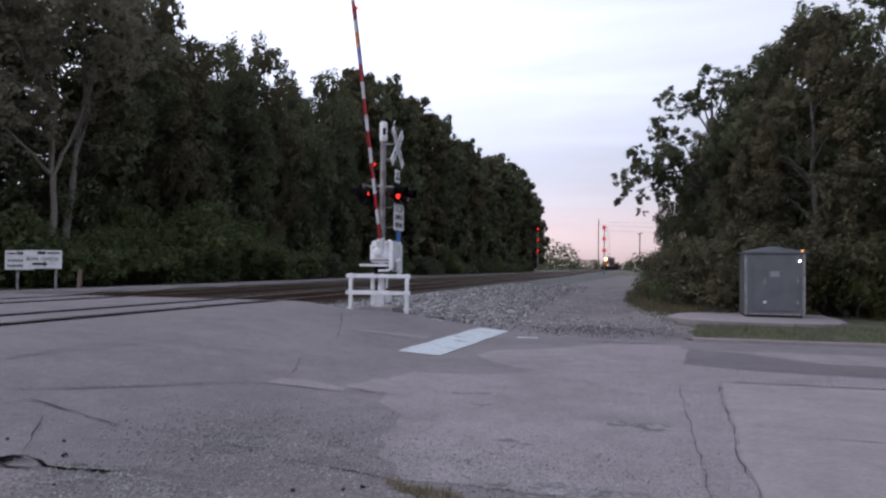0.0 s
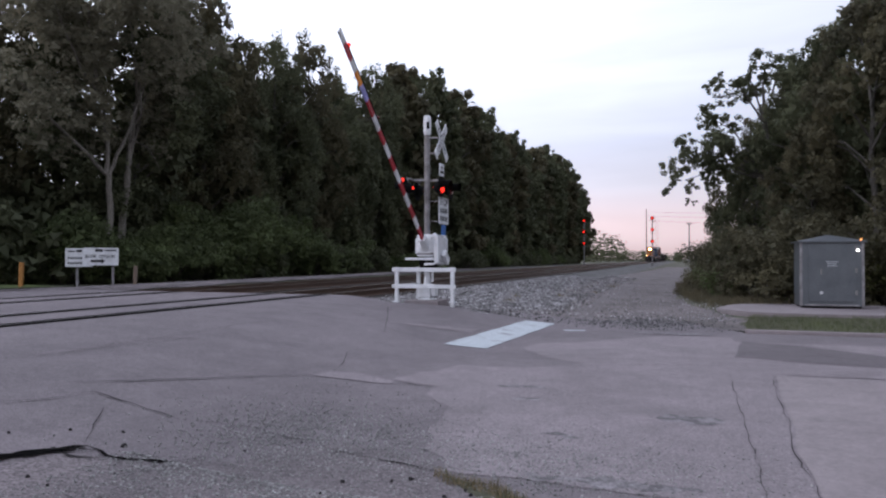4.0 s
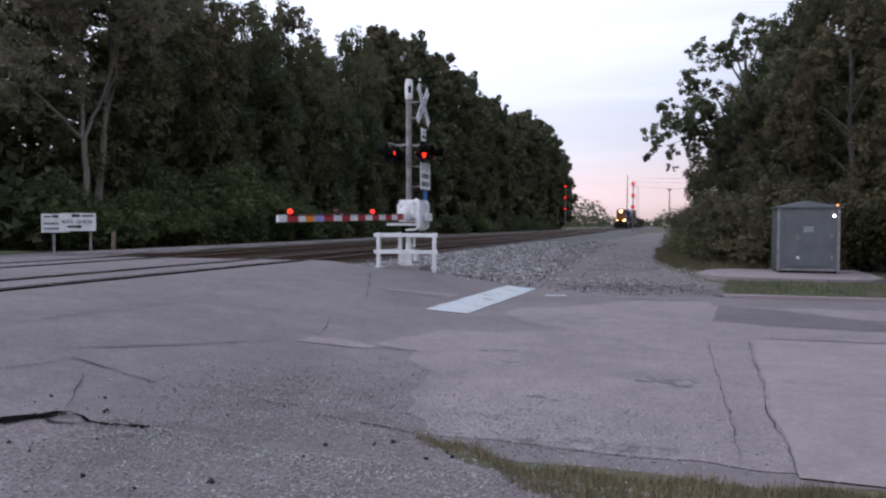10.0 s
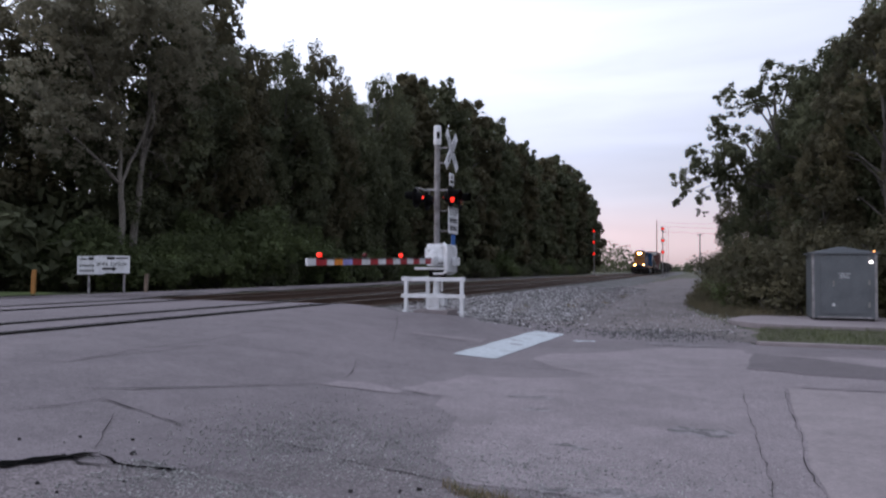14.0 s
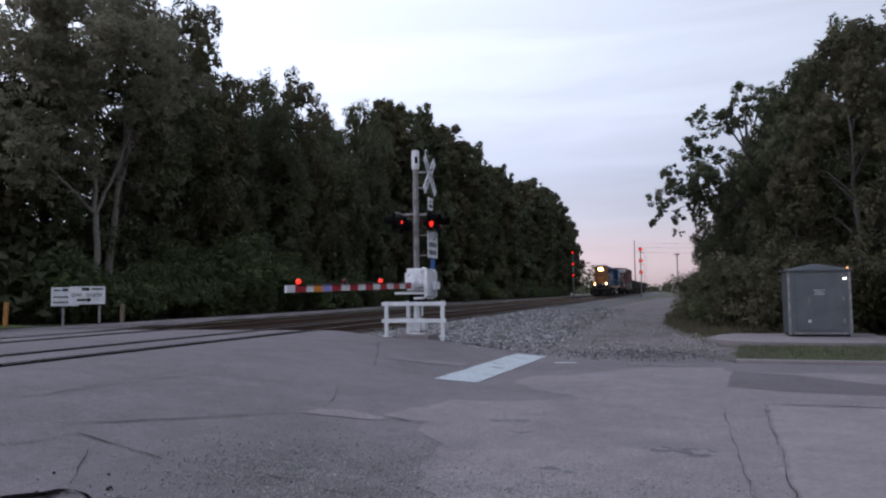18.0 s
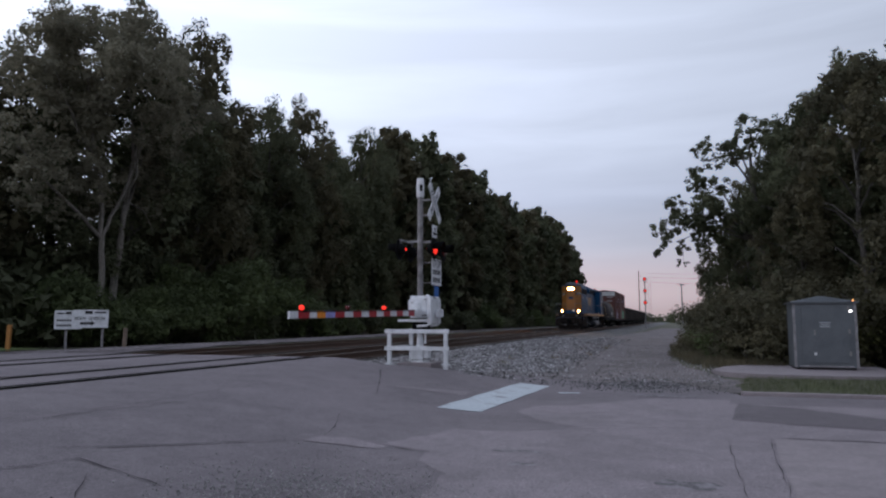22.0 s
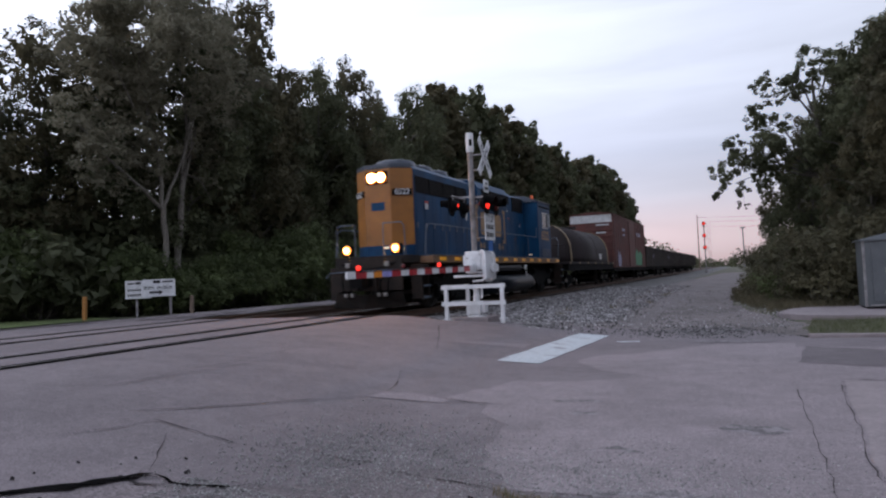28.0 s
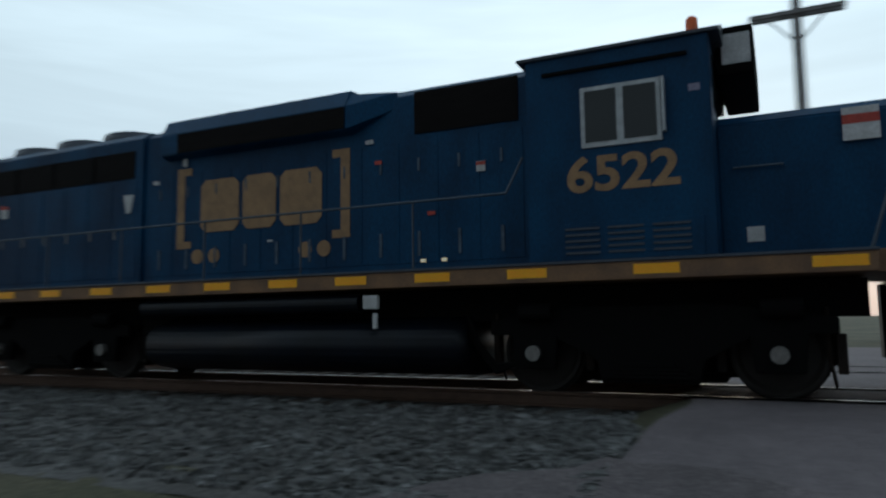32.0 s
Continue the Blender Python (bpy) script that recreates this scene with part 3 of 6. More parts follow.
def freight_truck(parent, y):
    t = part("truck", boxed(-0.9, 0.9, y - 0.22, y + 0.22, 0.42, 0.72, bev=0.03), M_BLACK, parent)
    for s in (1, -1):
        pts = [(y - 1.15, 0.52), (y - 1.15, 0.36), (y - 0.75, 0.36), (y - 0.42, 0.2), (y + 0.42, 0.2), (y + 0.75, 0.36), (y + 1.15, 0.36), (y + 1.15, 0.52), (y + 0.5, 0.74), (y - 0.5, 0.74)]
        part("side_frame", prism(pts, "x", s * 1.0 - 0.07, s * 1.0 + 0.07, 0.02), M_BLACK, t)
        for yy in (y - 0.89, y + 0.89):
            part("bearing_cap", rod(bmesh.new(), (s * 1.0, yy, 0.45), (s * 1.17, yy, 0.45), 0.1, 14), M_STEEL, t)
    # Brake beam made broad and deep to keep light out under the truck.
    part("brake_beam", boxed(-0.62, 0.62, y - 0.42, y + 0.42, 0.16, 0.46, bev=0.04), M_BLACK, t)
    wheelset(t, y - 0.89, 0.457)
    wheelset(t, y + 0.89, 0.457)
    return t


def coupler(parent, y, way):
    c = part("coupler", boxed(-0.12, 0.12, min(y, y + 0.55 * way), max(y, y + 0.55 * way), 0.74, 0.96, bev=0.03), M_BLACK, parent)
    part("knuckle", boxed(-0.2, 0.2, min(y + 0.45 * way, y + 0.75 * way), max(y + 0.45 * way, y + 0.75 * way), 0.70, 1.0, bev=0.05), M_BLACK, c)


def locomotive():
    L = empty("diesel_locomotive")
    tagged(L, "dark blue diesel locomotive with an orange-yellow hood end and lit headlights", "locomotive")
    # frame and walkway
    sill = part("frame", boxed(-1.5, 1.5, 0.42, 15.8, 1.35, 1.55, bev=0.015), M_SILL, L, "dirty yellow frame sill")
    for y in (15.46, 13.67, 12.16, 10.89, 9.66, 8.52, 7.30, 6.10, 4.81, 3.56, 2.35, 1.15):
        for s in (1, -1):
            part("reflector", boxed(s * 1.5 - 0.006, s * 1.5 + 0.006, y - 0.25, y + 0.25, 1.405, 1.52), M_REFLECT, sill, "bright yellow reflector")
    part("walkway", boxed(-1.52, 1.52, 0.41, 15.81, 1.552, 1.585, bev=0.008), M_BLUE_ROOF, L)
    part("front_platform", boxed(-1.1, 1.1, -0.65, 0.415, 1.36, 1.583, bev=0.012), M_PILOT, L, "grimy dark front platform")
    # long hood
    def hood_section(y0, y1, w, z, name, mt=M_BLUE, ch=0.14):
        pts = [(-w, 1.58), (w, 1.58), (w, z - ch), (w - ch * 1.3, z), (-w + ch * 1.3, z), (-w, z - ch)]
        return part(name, prism(pts, "y", y0, y1, 0.012), mt, L)
    front = [(-0.92, 0.47), (-0.42, 0.02), (0.42, 0.02), (0.92, 0.47), (0.92, 0.52), (-0.92, 0.52)]
    hf = part("hood_end", prism(front, "z", 1.9, 4.14, 0.01), M_YELLOW, L, "orange-yellow hood end")
    hb = [(u * 1.002, v - 0.006) for u, v in front]
    part("hood_end_skirt", prism(hb, "z", 1.585, 1.9, 0.005), M_BLUE, L, "dark blue lower band of the hood end")
    part("hood_end_cap", prism(front, "z", 4.14, 4.28, 0.03), M_BLUE_ROOF, L)
    part("underframe", boxed(-0.85, 0.85, -0.62, 15.75, 0.9, 1.312), M_BLACK, L)
    rad = hood_section(0.5, 5.05, 0.93, 4.28, "radiator_hood")
    for s in (1, -1):
        g = part("radiator_grille", boxed(s * 0.93 - 0.012, s * 0.93 + 0.012, 0.62, 4.86, 3.45, 3.94), M_GRILLE, rad, "dark radiator shutters")
        for i in range(3):
            part("grille_bar", boxed(s * 0.945 - 0.008, s * 0.945 + 0.008, 1.62 + i * 1.08, 1.68 + i * 1.08, 3.45, 3.94), M_BLACK, g)
    eng = hood_section(5.05, 12.15, 0.88, 4.27, "engine_hood")
    for s in (1, -1):
        # dynamic brake blister with its dark underside
        pts = [(s * 0.86, 3.66), (s * 1.08, 3.72), (s * 1.08, 4.06), (s * 0.92, 4.34), (s * 0.5, 4.37), (s * 0.5, 3.66)]
        bl = part("dynamic_brake_blister", prism(pts, "y", 5.6, 9.3, 0.015), M_BLUE, L)
        wedge = bmesh.new()
        a = [wedge.verts.new((s * u, 9.3, v)) for u, v in ((0.86, 3.66), (1.08, 3.72), (1.08, 4.06), (0.92, 4.28))]
        b = [wedge.verts.new((s * 0.86, 10.05, v)) for v in (3.95, 3.98, 4.06, 4.22)]
        for i in range(3):
            wedge.faces.new((a[i], a[i + 1], b[i + 1], b[i]))
        wedge.faces.new((a[0], b[0], b[3], a[3]))
        bmesh.ops.recalc_face_normals(wedge, faces=wedge.faces[:])
        part("blister_fairing", wedge, M_BLUE, bl)
        part("blister_grille", boxed(s * 1.08 - 0.01, s * 1.08 + 0.012, 6.0, 9.28, 3.73, 4.05), M_GRILLE, bl, "dark air grille")
        part("intake_grille", boxed(s * 0.88 - 0.01, s * 0.88 + 0.02, 10.34, 11.89, 3.55, 4.16), M_GRILLE, eng, "dark engine air intake")
        # hood doors
        ys = [0.62 + 0.62 * i for i in range(7)]
        for i, y in enumerate(ys):
            d = part("hood_door", boxed(s * 0.93 - 0.006, s * 0.93 + 0.008, y, y + 0.59, 1.72, 3.38, bev=0.006), M_BLUE, rad)
            part("door_latch", boxed(s * 0.942 - 0.006, s * 0.942 + 0.012, y + 0.05, y + 0.09, 2.4, 2.56), M_STEEL, d)
        for i in range(11):
            y = 5.15 + 0.62 * i
            d = part("hood_door", boxed(s * 0.88 - 0.006, s * 0.88 + 0.008, y, y + 0.59, 1.72, 3.45, bev=0.006), M_BLUE, eng)
            # Pale upright streaks at the latches, a long one low and a short one high.
            part("door_latch", boxed(s * 0.892 - 0.006, s * 0.892 + 0.012, y + 0.27, y + 0.315, 1.82, 2.16), M_LATCH, d, "pale upright streak at the door latch")
            part("door_latch", boxed(s * 0.892 - 0.006, s * 0.892 + 0.01, y + 0.275, y + 0.31, 3.02, 3.2), M_LATCH, d, "pale upright streak at the door latch")
    # roof fans and stack
    for y in (1.25, 2.55, 3.85):
        f = part("radiator_fan", disc_lathe([(0.62, 0), (0.64, 0.12), (0.6, 0.24), (0.52, 0.27), (0.50, 0.2)], 28, Matrix.Translation((0, y, 4.235))), M_BLUE_ROOF, L)
        part("fan_guard", disc_lathe([(0.5, 0.2), (0.5, 0.215), (0.1, 0.235)], 24, Matrix.Translation((0, y, 4.235))), M_BLACK, f)
    for y in (6.6, 7.85):
        f = part("brake_fan", disc_lathe([(0.56, 0), (0.58, 0.1), (0.52, 0.2), (0.46, 0.22), (0.45, 0.16)], 28, Matrix.Translation((0, y, 4.3))), M_BLUE_ROOF, L)
    part("exhaust_stack", boxed(-0.3, 0.3, 9.5, 10.1, 4.2, 4.42, bev=0.03), M_BLACK, L)
    horn = part("horn", boxed(-0.12, 0.12, 5.2, 5.35, 4.2, 4.36, bev=0.02), M_BLACK, L)
    for i, x in enumerate((-0.2, 0.0, 0.2)):
        part("horn_bell", rod(bmesh.new(), (x, 5.28, 4.4 + 0.03 * i), (x, 4.9, 4.4 + 0.03 * i), 0.03, 10, 0.075), M_BLACK, horn)
    # cab
    w = 1.5
    pts = [(-w, 1.58), (w, 1.58), (w, 4.08), (0.95, 4.30), (0.4, 4.38), (-0.4, 4.38), (-0.95, 4.30), (-w, 4.08)]
    cab = part("cab", prism(pts, "y", 12.2, 14.33, 0.012), M_BLUE, L)
    part("cab_roof", prism([(w * 1.03, 4.06), (w * 1.03, 4.10), (0.96, 4.33), (0.4, 4.41), (-0.4, 4.41), (-0.96, 4.33), (-w * 1.03, 4.10), (-w * 1.03, 4.06)], "y", 12.1, 14.45, 0.006), M_BLUE_ROOF, cab)
    for s in (1, -1):
        x = s * 1.5
        part("roof_gutter", boxed(x - 0.01, x + 0.035, 12.42, 14.1, 3.84, 3.88), M_BLACK, cab)
        win = part("side_window", boxed(x - 0.02, x + 0.022, 12.88, 13.80, 2.9, 3.63, bev=0.01), M_ALU, cab, "aluminium framed sliding cab window")
        part("pane", boxed(x - 0.02, x + 0.026, 12.93, 13.30, 2.96, 3.58), M_GLASS, win)
        part("pane", boxed(x - 0.02, x + 0.026, 13.38, 13.75, 2.96, 3.58), M_GLASS, win)
        part("mirror", boxed(x + 0.02, x + 0.12, 13.82, 13.85, 2.98, 3.6), M_ALU, cab)
        nb = pose(x + s * 0.004, 13.33, 2.57, 90, 0, 90 * s)
        letters("road_number", "6522", 0.57, nb, M_GOLD, cab, 0.003, 1.14, 0.026)
        sk = part("battery_box", boxed(x - 0.02, x + 0.02, 12.55, 14.2, 1.585, 2.02, bev=0.008), M_BLUE, cab)
        for i in range(3):
            for j in range(5):
                part("louver", boxed(x + s * 0.02 - 0.008, x + s * 0.02 + 0.014, 12.66 + 0.5 * i, 13.06 + 0.5 * i, 1.66 + j * 0.07, 1.685 + j * 0.07), M_BLUE_ROOF, sk)
        part("flag_decal", boxed(x - 0.004, x + 0.004, 14.1, 14.22, 3.42, 3.5), M_LILAC, cab)
    # windscreen side, number housing, nose
    part("windscreen", boxed(-1.2, 1.2, 14.325, 14.345, 3.28, 3.9), M_GLASS, cab)
    nh = part("headlight_housing", boxed(-0.95, 0.95, 14.36, 14.78, 3.72, 4.3, bev=0.06), M_BLACK, cab, "black number and headlight housing")
    part("number_board", boxed(0.948, 0.957, 14.43, 14.74, 3.84, 4.2), M_WHITE, nh)
    nose = part("short_hood", prism([(-0.95, 1.58), (0.95, 1.58), (0.95, 3.12), (0.82, 3.24), (-0.82, 3.24), (-0.95, 3.12)], "y", 14.33, 16.15, 0.02), M_BLUE, L)
    part("end_platform", boxed(-1.25, 1.25, 15.8, 16.75, 1.35, 1.585, bev=0.01), M_SILL, L)
    for s in (1, -1):
        part("grab_iron", rods([(s * 0.95, 14.5, 2.6), (s * 1.0, 14.5, 2.6), (s * 1.0, 15.0, 2.6), (s * 0.95, 15.0, 2.6)], 0.012), M_RAILING, nose)
        pl = part("step_placard", boxed(s * 1.0 - 0.01, s * 1.0 + 0.01, 15.6, 15.95, 2.78, 3.14), M_WHITE, nose, "white and red warning placard")
        part("red_band", boxed(s * 1.0 - 0.014, s * 1.0 + 0.014, 15.6, 15.95, 2.96, 3.06), M_DECAL_R, pl)
        part("small_sign", boxed(s * 0.955 - 0.01, s * 0.955 + 0.01, 14.6, 14.78, 1.75, 1.92), M_WHITE, nose)
    bc = part("beacon", disc_lathe([(0.09, 0), (0.09, 0.04), (0.075, 0.05), (0.07, 0.2), (0.04, 0.23)], 16, Matrix.Translation((0.75, 14.1, 4.34))), M_ORANGE, L, "orange roof beacon")
    # placards and stains on the hood side
    for s in (1, -1):
        for y, z, a, b, m in ((1.35, 3.1, 0.22, 0.22, M_WHITE), (1.35, 3.2, 0.221, 0.07, M_DECAL_R), (11.35, 2.98, 0.13, 0.14, M_WHITE), (11.35, 3.02, 0.131, 0.05, M_DECAL_R), (5.35, 3.32, 0.13, 0.06, M_WHITE),
                              (9.6, 3.52, 0.13, 0.06, M_WHITE), (9.75, 3.2, 0.12, 0.05, M_DECAL_R), (10.6, 2.4, 0.12, 0.05, M_DECAL_R), (6.0, 3.62, 0.09, 0.16, M_WHITE), (7.8, 2.18, 0.1, 0.03, M_WHITE)):
            x = s * (0.957 if y < 5 else 0.905) + s * (0.004 if m is M_DECAL_R else 0)
            part("warning_decal", boxed(x - 0.004, x + 0.004, y - a / 2, y + a / 2, z - b / 2, z + b / 2), m, L)
        tri = [(4.62, 3.16), (4.86, 3.16), (4.79, 2.84), (4.69, 2.84)]
        part("filter_plate", prism(tri, "x", s * 0.945 - 0.006, s * 0.945 + 0.008), M_WHITE, L)
        # the painted emblem: brackets, three blocks, four discs
        x = s * 0.897
        t = 0.004
        def patch(name, y0, y1, z0, z1, bev=0.0):
            part(name, boxed(x - t, x + t, y0, y1, z0, z1, bev=bev), M_GOLD, L)
        patch("emblem_bracket", 5.84, 6.0, 2.15, 3.5), patch("emblem_bracket_arm", 6.0, 6.15, 3.38, 3.5), patch("emblem_bracket_arm", 6.0, 6.15, 2.15, 2.27)
        patch("emblem_bracket", 9.1, 9.26, 2.15, 3.48), patch("emblem_bracket_arm", 8.95, 9.1, 3.36, 3.48), patch("emblem_bracket_arm", 8.95, 9.1, 2.15, 2.27)
        for y0, y1 in ((6.36, 7.16), (7.24, 7.9), (7.98, 8.76)):
            slab = prism([(y0 + 0.1, 2.4), (y1 - 0.1, 2.4), (y1, 2.5), (y1, 3.16), (y1 - 0.1, 3.26), (y0 + 0.1, 3.26), (y0, 3.16), (y0, 2.5)], "x", x - t, x + t)
            part("emblem_block", slab, M_GOLD, L)
        for y in (6.3, 6.66, 8.46, 8.8):
            part("emblem_disc", disc_lathe([(0.12, -t), (0.12, t)], 20, Matrix.Translation((x, y, 2.01)) @ pose(0, 0, 0, 0, 90, 0)), M_GOLD, L)
    # handrails
    for s in (1, -1):
        x = s * 1.46
        hr = part("handrail", rods([(x, 0.0, 1.62), (x, 0.12, 2.35), (x, 0.4, 2.47), (x, 11.9, 2.47), (x * 0.98, 12.12, 2.9)], 0.017), M_RAILING, L, "slim pale handrail")
        for y in (1.6, 3.4, 5.2, 7.0, 8.8, 10.6):
            part("stanchion", rod(bmesh.new(), (x, y, 1.58), (x, y, 2.47), 0.015, 8), M_BLUE_ROOF, hr)
        part("end_railing", rods([(s * 1.08, -0.5, 1.58), (s * 1.08, -0.55, 2.4), (s * 1.0, -0.58, 2.5), (s * 0.45, -0.6, 2.5)], 0.018), M_RAILING, L)
        part("end_railing", rods([(s * 0.45, -0.6, 2.5), (s * 0.45, -0.6, 1.58)], 0.018), M_RAILING, L)
        part("end_railing", rods([(x, 15.75, 1.58), (x, 16.0, 2.4), (s * 1.2, 16.7, 2.62), (s * 0.3, 16.72, 2.62), (s * 0.3, 16.72, 1.58)], 0.018), M_RAILING, L)
        for y, yy in ((0.05, -0.2), (16.2, 16.45)):
            y0, y1 = min(y, yy) - 0.12, max(y, yy) + 0.12
            st = part("step_well", boxed(s * 1.14 - 0.012, s * 1.14 + 0.012, y0, y1, 0.3, 1.31), M_PILOT, L)
            for e in (y0, y1):
                part("side_plate", boxed(s * 1.31 - 0.16, s * 1.31 + 0.16, e - 0.01, e + 0.01, 0.36, 1.31), M_PILOT, st)
            for z in (0.36, 0.68, 1.0):
                tread = part("step", boxed(s * 1.33 - 0.18, s * 1.33 + 0.18, y0 + 0.01, y1 - 0.01, z, z + 0.03, bev=0.006), M_PILOT, st)
                part("tread_edge", boxed(s * 1.51 - 0.012, s * 1.51 + 0.012, y0 + 0.01, y1 - 0.01, z, z + 0.045), M_RAILING, tread, "worn pale step edge")
    # front plate, plough, hoses, lamps
    pp = part("pilot_plate", boxed(-1.05, 1.05, -0.72, -0.65, 0.62, 1.5, bev=0.01), M_PILOT, L)
    plow = bmesh.new()
    a = [plow.verts.new(c) for c in ((-1.05, -0.68, 0.6), (0, -0.82, 0.5), (1.05, -0.68, 0.6), (1.15, -0.70, 0.16), (0, -1.02, 0.13), (-1.15, -0.70, 0.16))]
    plow.faces.new((a[0], a[1], a[4], a[5])), plow.faces.new((a[1], a[2], a[3], a[4]))
    bmesh.ops.solidify(plow, geom=plow.faces[:], thickness=0.03)
    part("plough", plow, M_PILOT, pp)
    part("uncoupling_lever", rods([(-1.35, -0.76, 1.02), (-1.2, -0.77, 1.16), (-0.3, -0.78, 1.18), (0.3, -0.78, 1.18), (1.2, -0.77, 1.16), (1.35, -0.76, 1.02)], 0.016), M_RAILING, pp, "slim pale uncoupling lever")
    for x in (-0.62, -0.42, 0.42, 0.62):
        part("glad_hand", boxed(x - 0.05, x + 0.05, -0.96, -0.87, 0.46, 0.56, bev=0.02), M_STEEL, pp)
    for s in (1, -1):
        part("socket", boxed(s * 0.62 - 0.07, s * 0.62 + 0.07, -0.8, -0.72, 1.28, 1.42, bev=0.02), M_STEEL, pp)
        part("draft_bracket", boxed(s * 0.3 - 0.03, s * 0.3 + 0.03, -0.9, -0.72, 0.64, 1.06, bev=0.01), M_PILOT, pp)
    for x in (-0.75, -0.5, 0.5, 0.75):
        part("air_hose", rods([(x, -0.72, 1.15), (x, -0.9, 1.05), (x * 0.95, -0.94, 0.75), (x * 0.9, -0.9, 0.55)], 0.025), M_BLACK, pp)
    part("cable", rods([(-0.9, -0.7, 1.4), (-0.45, -0.8, 1.25), (0.0, -0.82, 1.22), (0.45, -0.8, 1.26), (0.9, -0.7, 1.4)], 0.02), M_BLACK, pp)
    pp2 = part("pilot_plate", boxed(-1.2, 1.2, 16.75, 16.82, 0.55, 1.56, bev=0.01), M_PILOT, L)
    coupler(L, -0.72, -1), coupler(L, 16.82, 1)
    hl = part("headlight", boxed(-0.34, 0.34, -0.02, 0.05, 3.70, 4.06, bev=0.03), M_BLACK, L)
    # Oversized glowing bowls stand in for the glare round the headlight lenses.
    for x in (-0.15, 0.15):
        bowl = part("reflector_bowl", disc_lathe([(0.165, 0), (0.165, 0.015), (0.08, 0.02)], 20, Matrix.Translation((x, -0.02, 3.88)) @ pose(0, 0, 0, 90, 0, 0)), M_HALO, hl, "orange reflector ring carrying the lamp's halo of glare")
        part("lens", disc_lathe([(0.11, 0.018), (0.11, 0.03), (0.04, 0.04)], 20, Matrix.Translation((x, -0.02, 3.88)) @ pose(0, 0, 0, 90, 0, 0)), M_HEAD, bowl, "glowing headlight lens")
    for s in (1, -1):
        dl = part("ditch_light", boxed(s * 0.78 - 0.13, s * 0.78 + 0.13, -0.52, -0.32, 1.62, 1.92, bev=0.02), M_BLACK, L)
        bowl = part("reflector_bowl", disc_lathe([(0.125, 0), (0.125, 0.015), (0.06, 0.02)], 20, Matrix.Translation((s * 0.78, -0.52, 1.79)) @ pose(0, 0, 0, 90, 0, 0)), M_HALO, dl, "orange reflector ring carrying the lamp's halo of glare")
        part("lens", disc_lathe([(0.055, 0.015), (0.055, 0.03), (0.02, 0.04)], 20, Matrix.Translation((s * 0.78, -0.52, 1.79)) @ pose(0, 0, 0, 90, 0, 0)), M_DITCH, bowl, "glowing ditch light lens")
        nbd = part("number_board", boxed(-0.3, 0.3, -0.02, 0.02, -0.09, 0.09), M_BLACK, L)
        nbd.matrix_basis = pose(s * 0.69, 0.235, 3.44, 0, 0, 41.5 * s)
        letters("board_number", "6522", 0.24, pose(0, -0.023, 0, 90, 0, 0), M_WHITE, nbd, 0.002, 0.95, 0.012)
    part("class_light", boxed(0.12, 0.32, 0.0, 0.03, 1.80, 1.86), M_DIM, L)
    for y in (10.75, 11.05):
        part("step_light", boxed(1.44, 1.48, y - 0.03, y + 0.03, 1.67, 1.71), M_DIM, L, "small lit walkway light")
    em = part("hood_end_emblem", boxed(-0.22, 0.22, 0.008, 0.024, 2.92, 3.16), M_BLUE, L)
    # tank, reservoirs, trucks
    tank = part("fuel_tank", prism([(1.47 * math.copysign(abs(math.cos(a)) ** 0.55, math.cos(a)), 0.58 + 0.41 * math.copysign(abs(math.sin(a)) ** 0.75, math.sin(a))) for a in [2 * math.pi * (k + 0.5) / 28 for k in range(28)]], "y", 5.8, 11.2, 0.03), M_TANK, L, "dark fuel tank with rounded sides", True)
    for s in (1, -1):
        for k in range(3):
            part("air_hose", rods([(s * 1.1, 11.22, 0.95 - 0.1 * k), (s * 1.12, 11.36 + 0.05 * k, 0.62 - 0.1 * k), (s * 1.12, 11.6, 0.34 - 0.04 * k), (s * 1.1, 11.86, 0.36)], 0.03), M_BLACK, L, "black looped hose behind the fuel tank")
    # Black box added beside the tank to block the light coming through underneath.
    part("equipment_box", boxed(-0.95, 0.95, 5.2, 5.8, 0.35, 1.0, bev=0.02), M_BLACK, L)
    for s in (1, -1):
        part("air_reservoir", rod(bmesh.new(), (s * 1.28, 5.6, 1.17), (s * 1.28, 9.7, 1.17), 0.13, 18), M_TANK, L)
        part("fuel_filler", boxed(s * 1.46 - 0.04, s * 1.46 + 0.04, 9.85, 10.07, 1.08, 1.26, bev=0.015), M_WHITE, L)
        part("sight_glass", boxed(s * 1.47 - 0.02, s * 1.47 + 0.02, 10.0, 10.06, 0.82, 1.02), M_WHITE, tank)
    for yc in (3.13, 13.49):
        t = part("truck", boxed(-1.0, 1.0, yc - 0.3, yc + 0.3, 0.5, 0.95, bev=0.04), M_BLACK, L)
        for s in (1, -1):
            pts = [(yc - 1.95, 0.9), (yc - 1.95, 0.72), (yc - 1.66, 0.72), (yc - 1.62, 0.3), (yc - 1.12, 0.3), (yc - 1.08, 0.68), (yc - 0.6, 0.42), (yc - 0.55, 0.16), (yc + 0.55, 0.16), (yc + 0.6, 0.42), (yc + 1.08, 0.68),
                   (yc + 1.12, 0.3), (yc + 1.62, 0.3), (yc + 1.66, 0.72), (yc + 1.95, 0.72), (yc + 1.95, 0.9), (yc + 0.8, 1.06), (yc - 0.8, 1.06)]
            f = part("side_frame", prism(pts, "x", s * 1.08 - 0.07, s * 1.08 + 0.07, 0.012), M_BLACK, t)
            for yy in (yc - 1.37, yc + 1.37):
                part("bearing_cap", rod(bmesh.new(), (s * 1.1, yy, 0.5), (s * 1.24, yy, 0.5), 0.095, 18), M_STEEL, t, "pale round bearing cap")
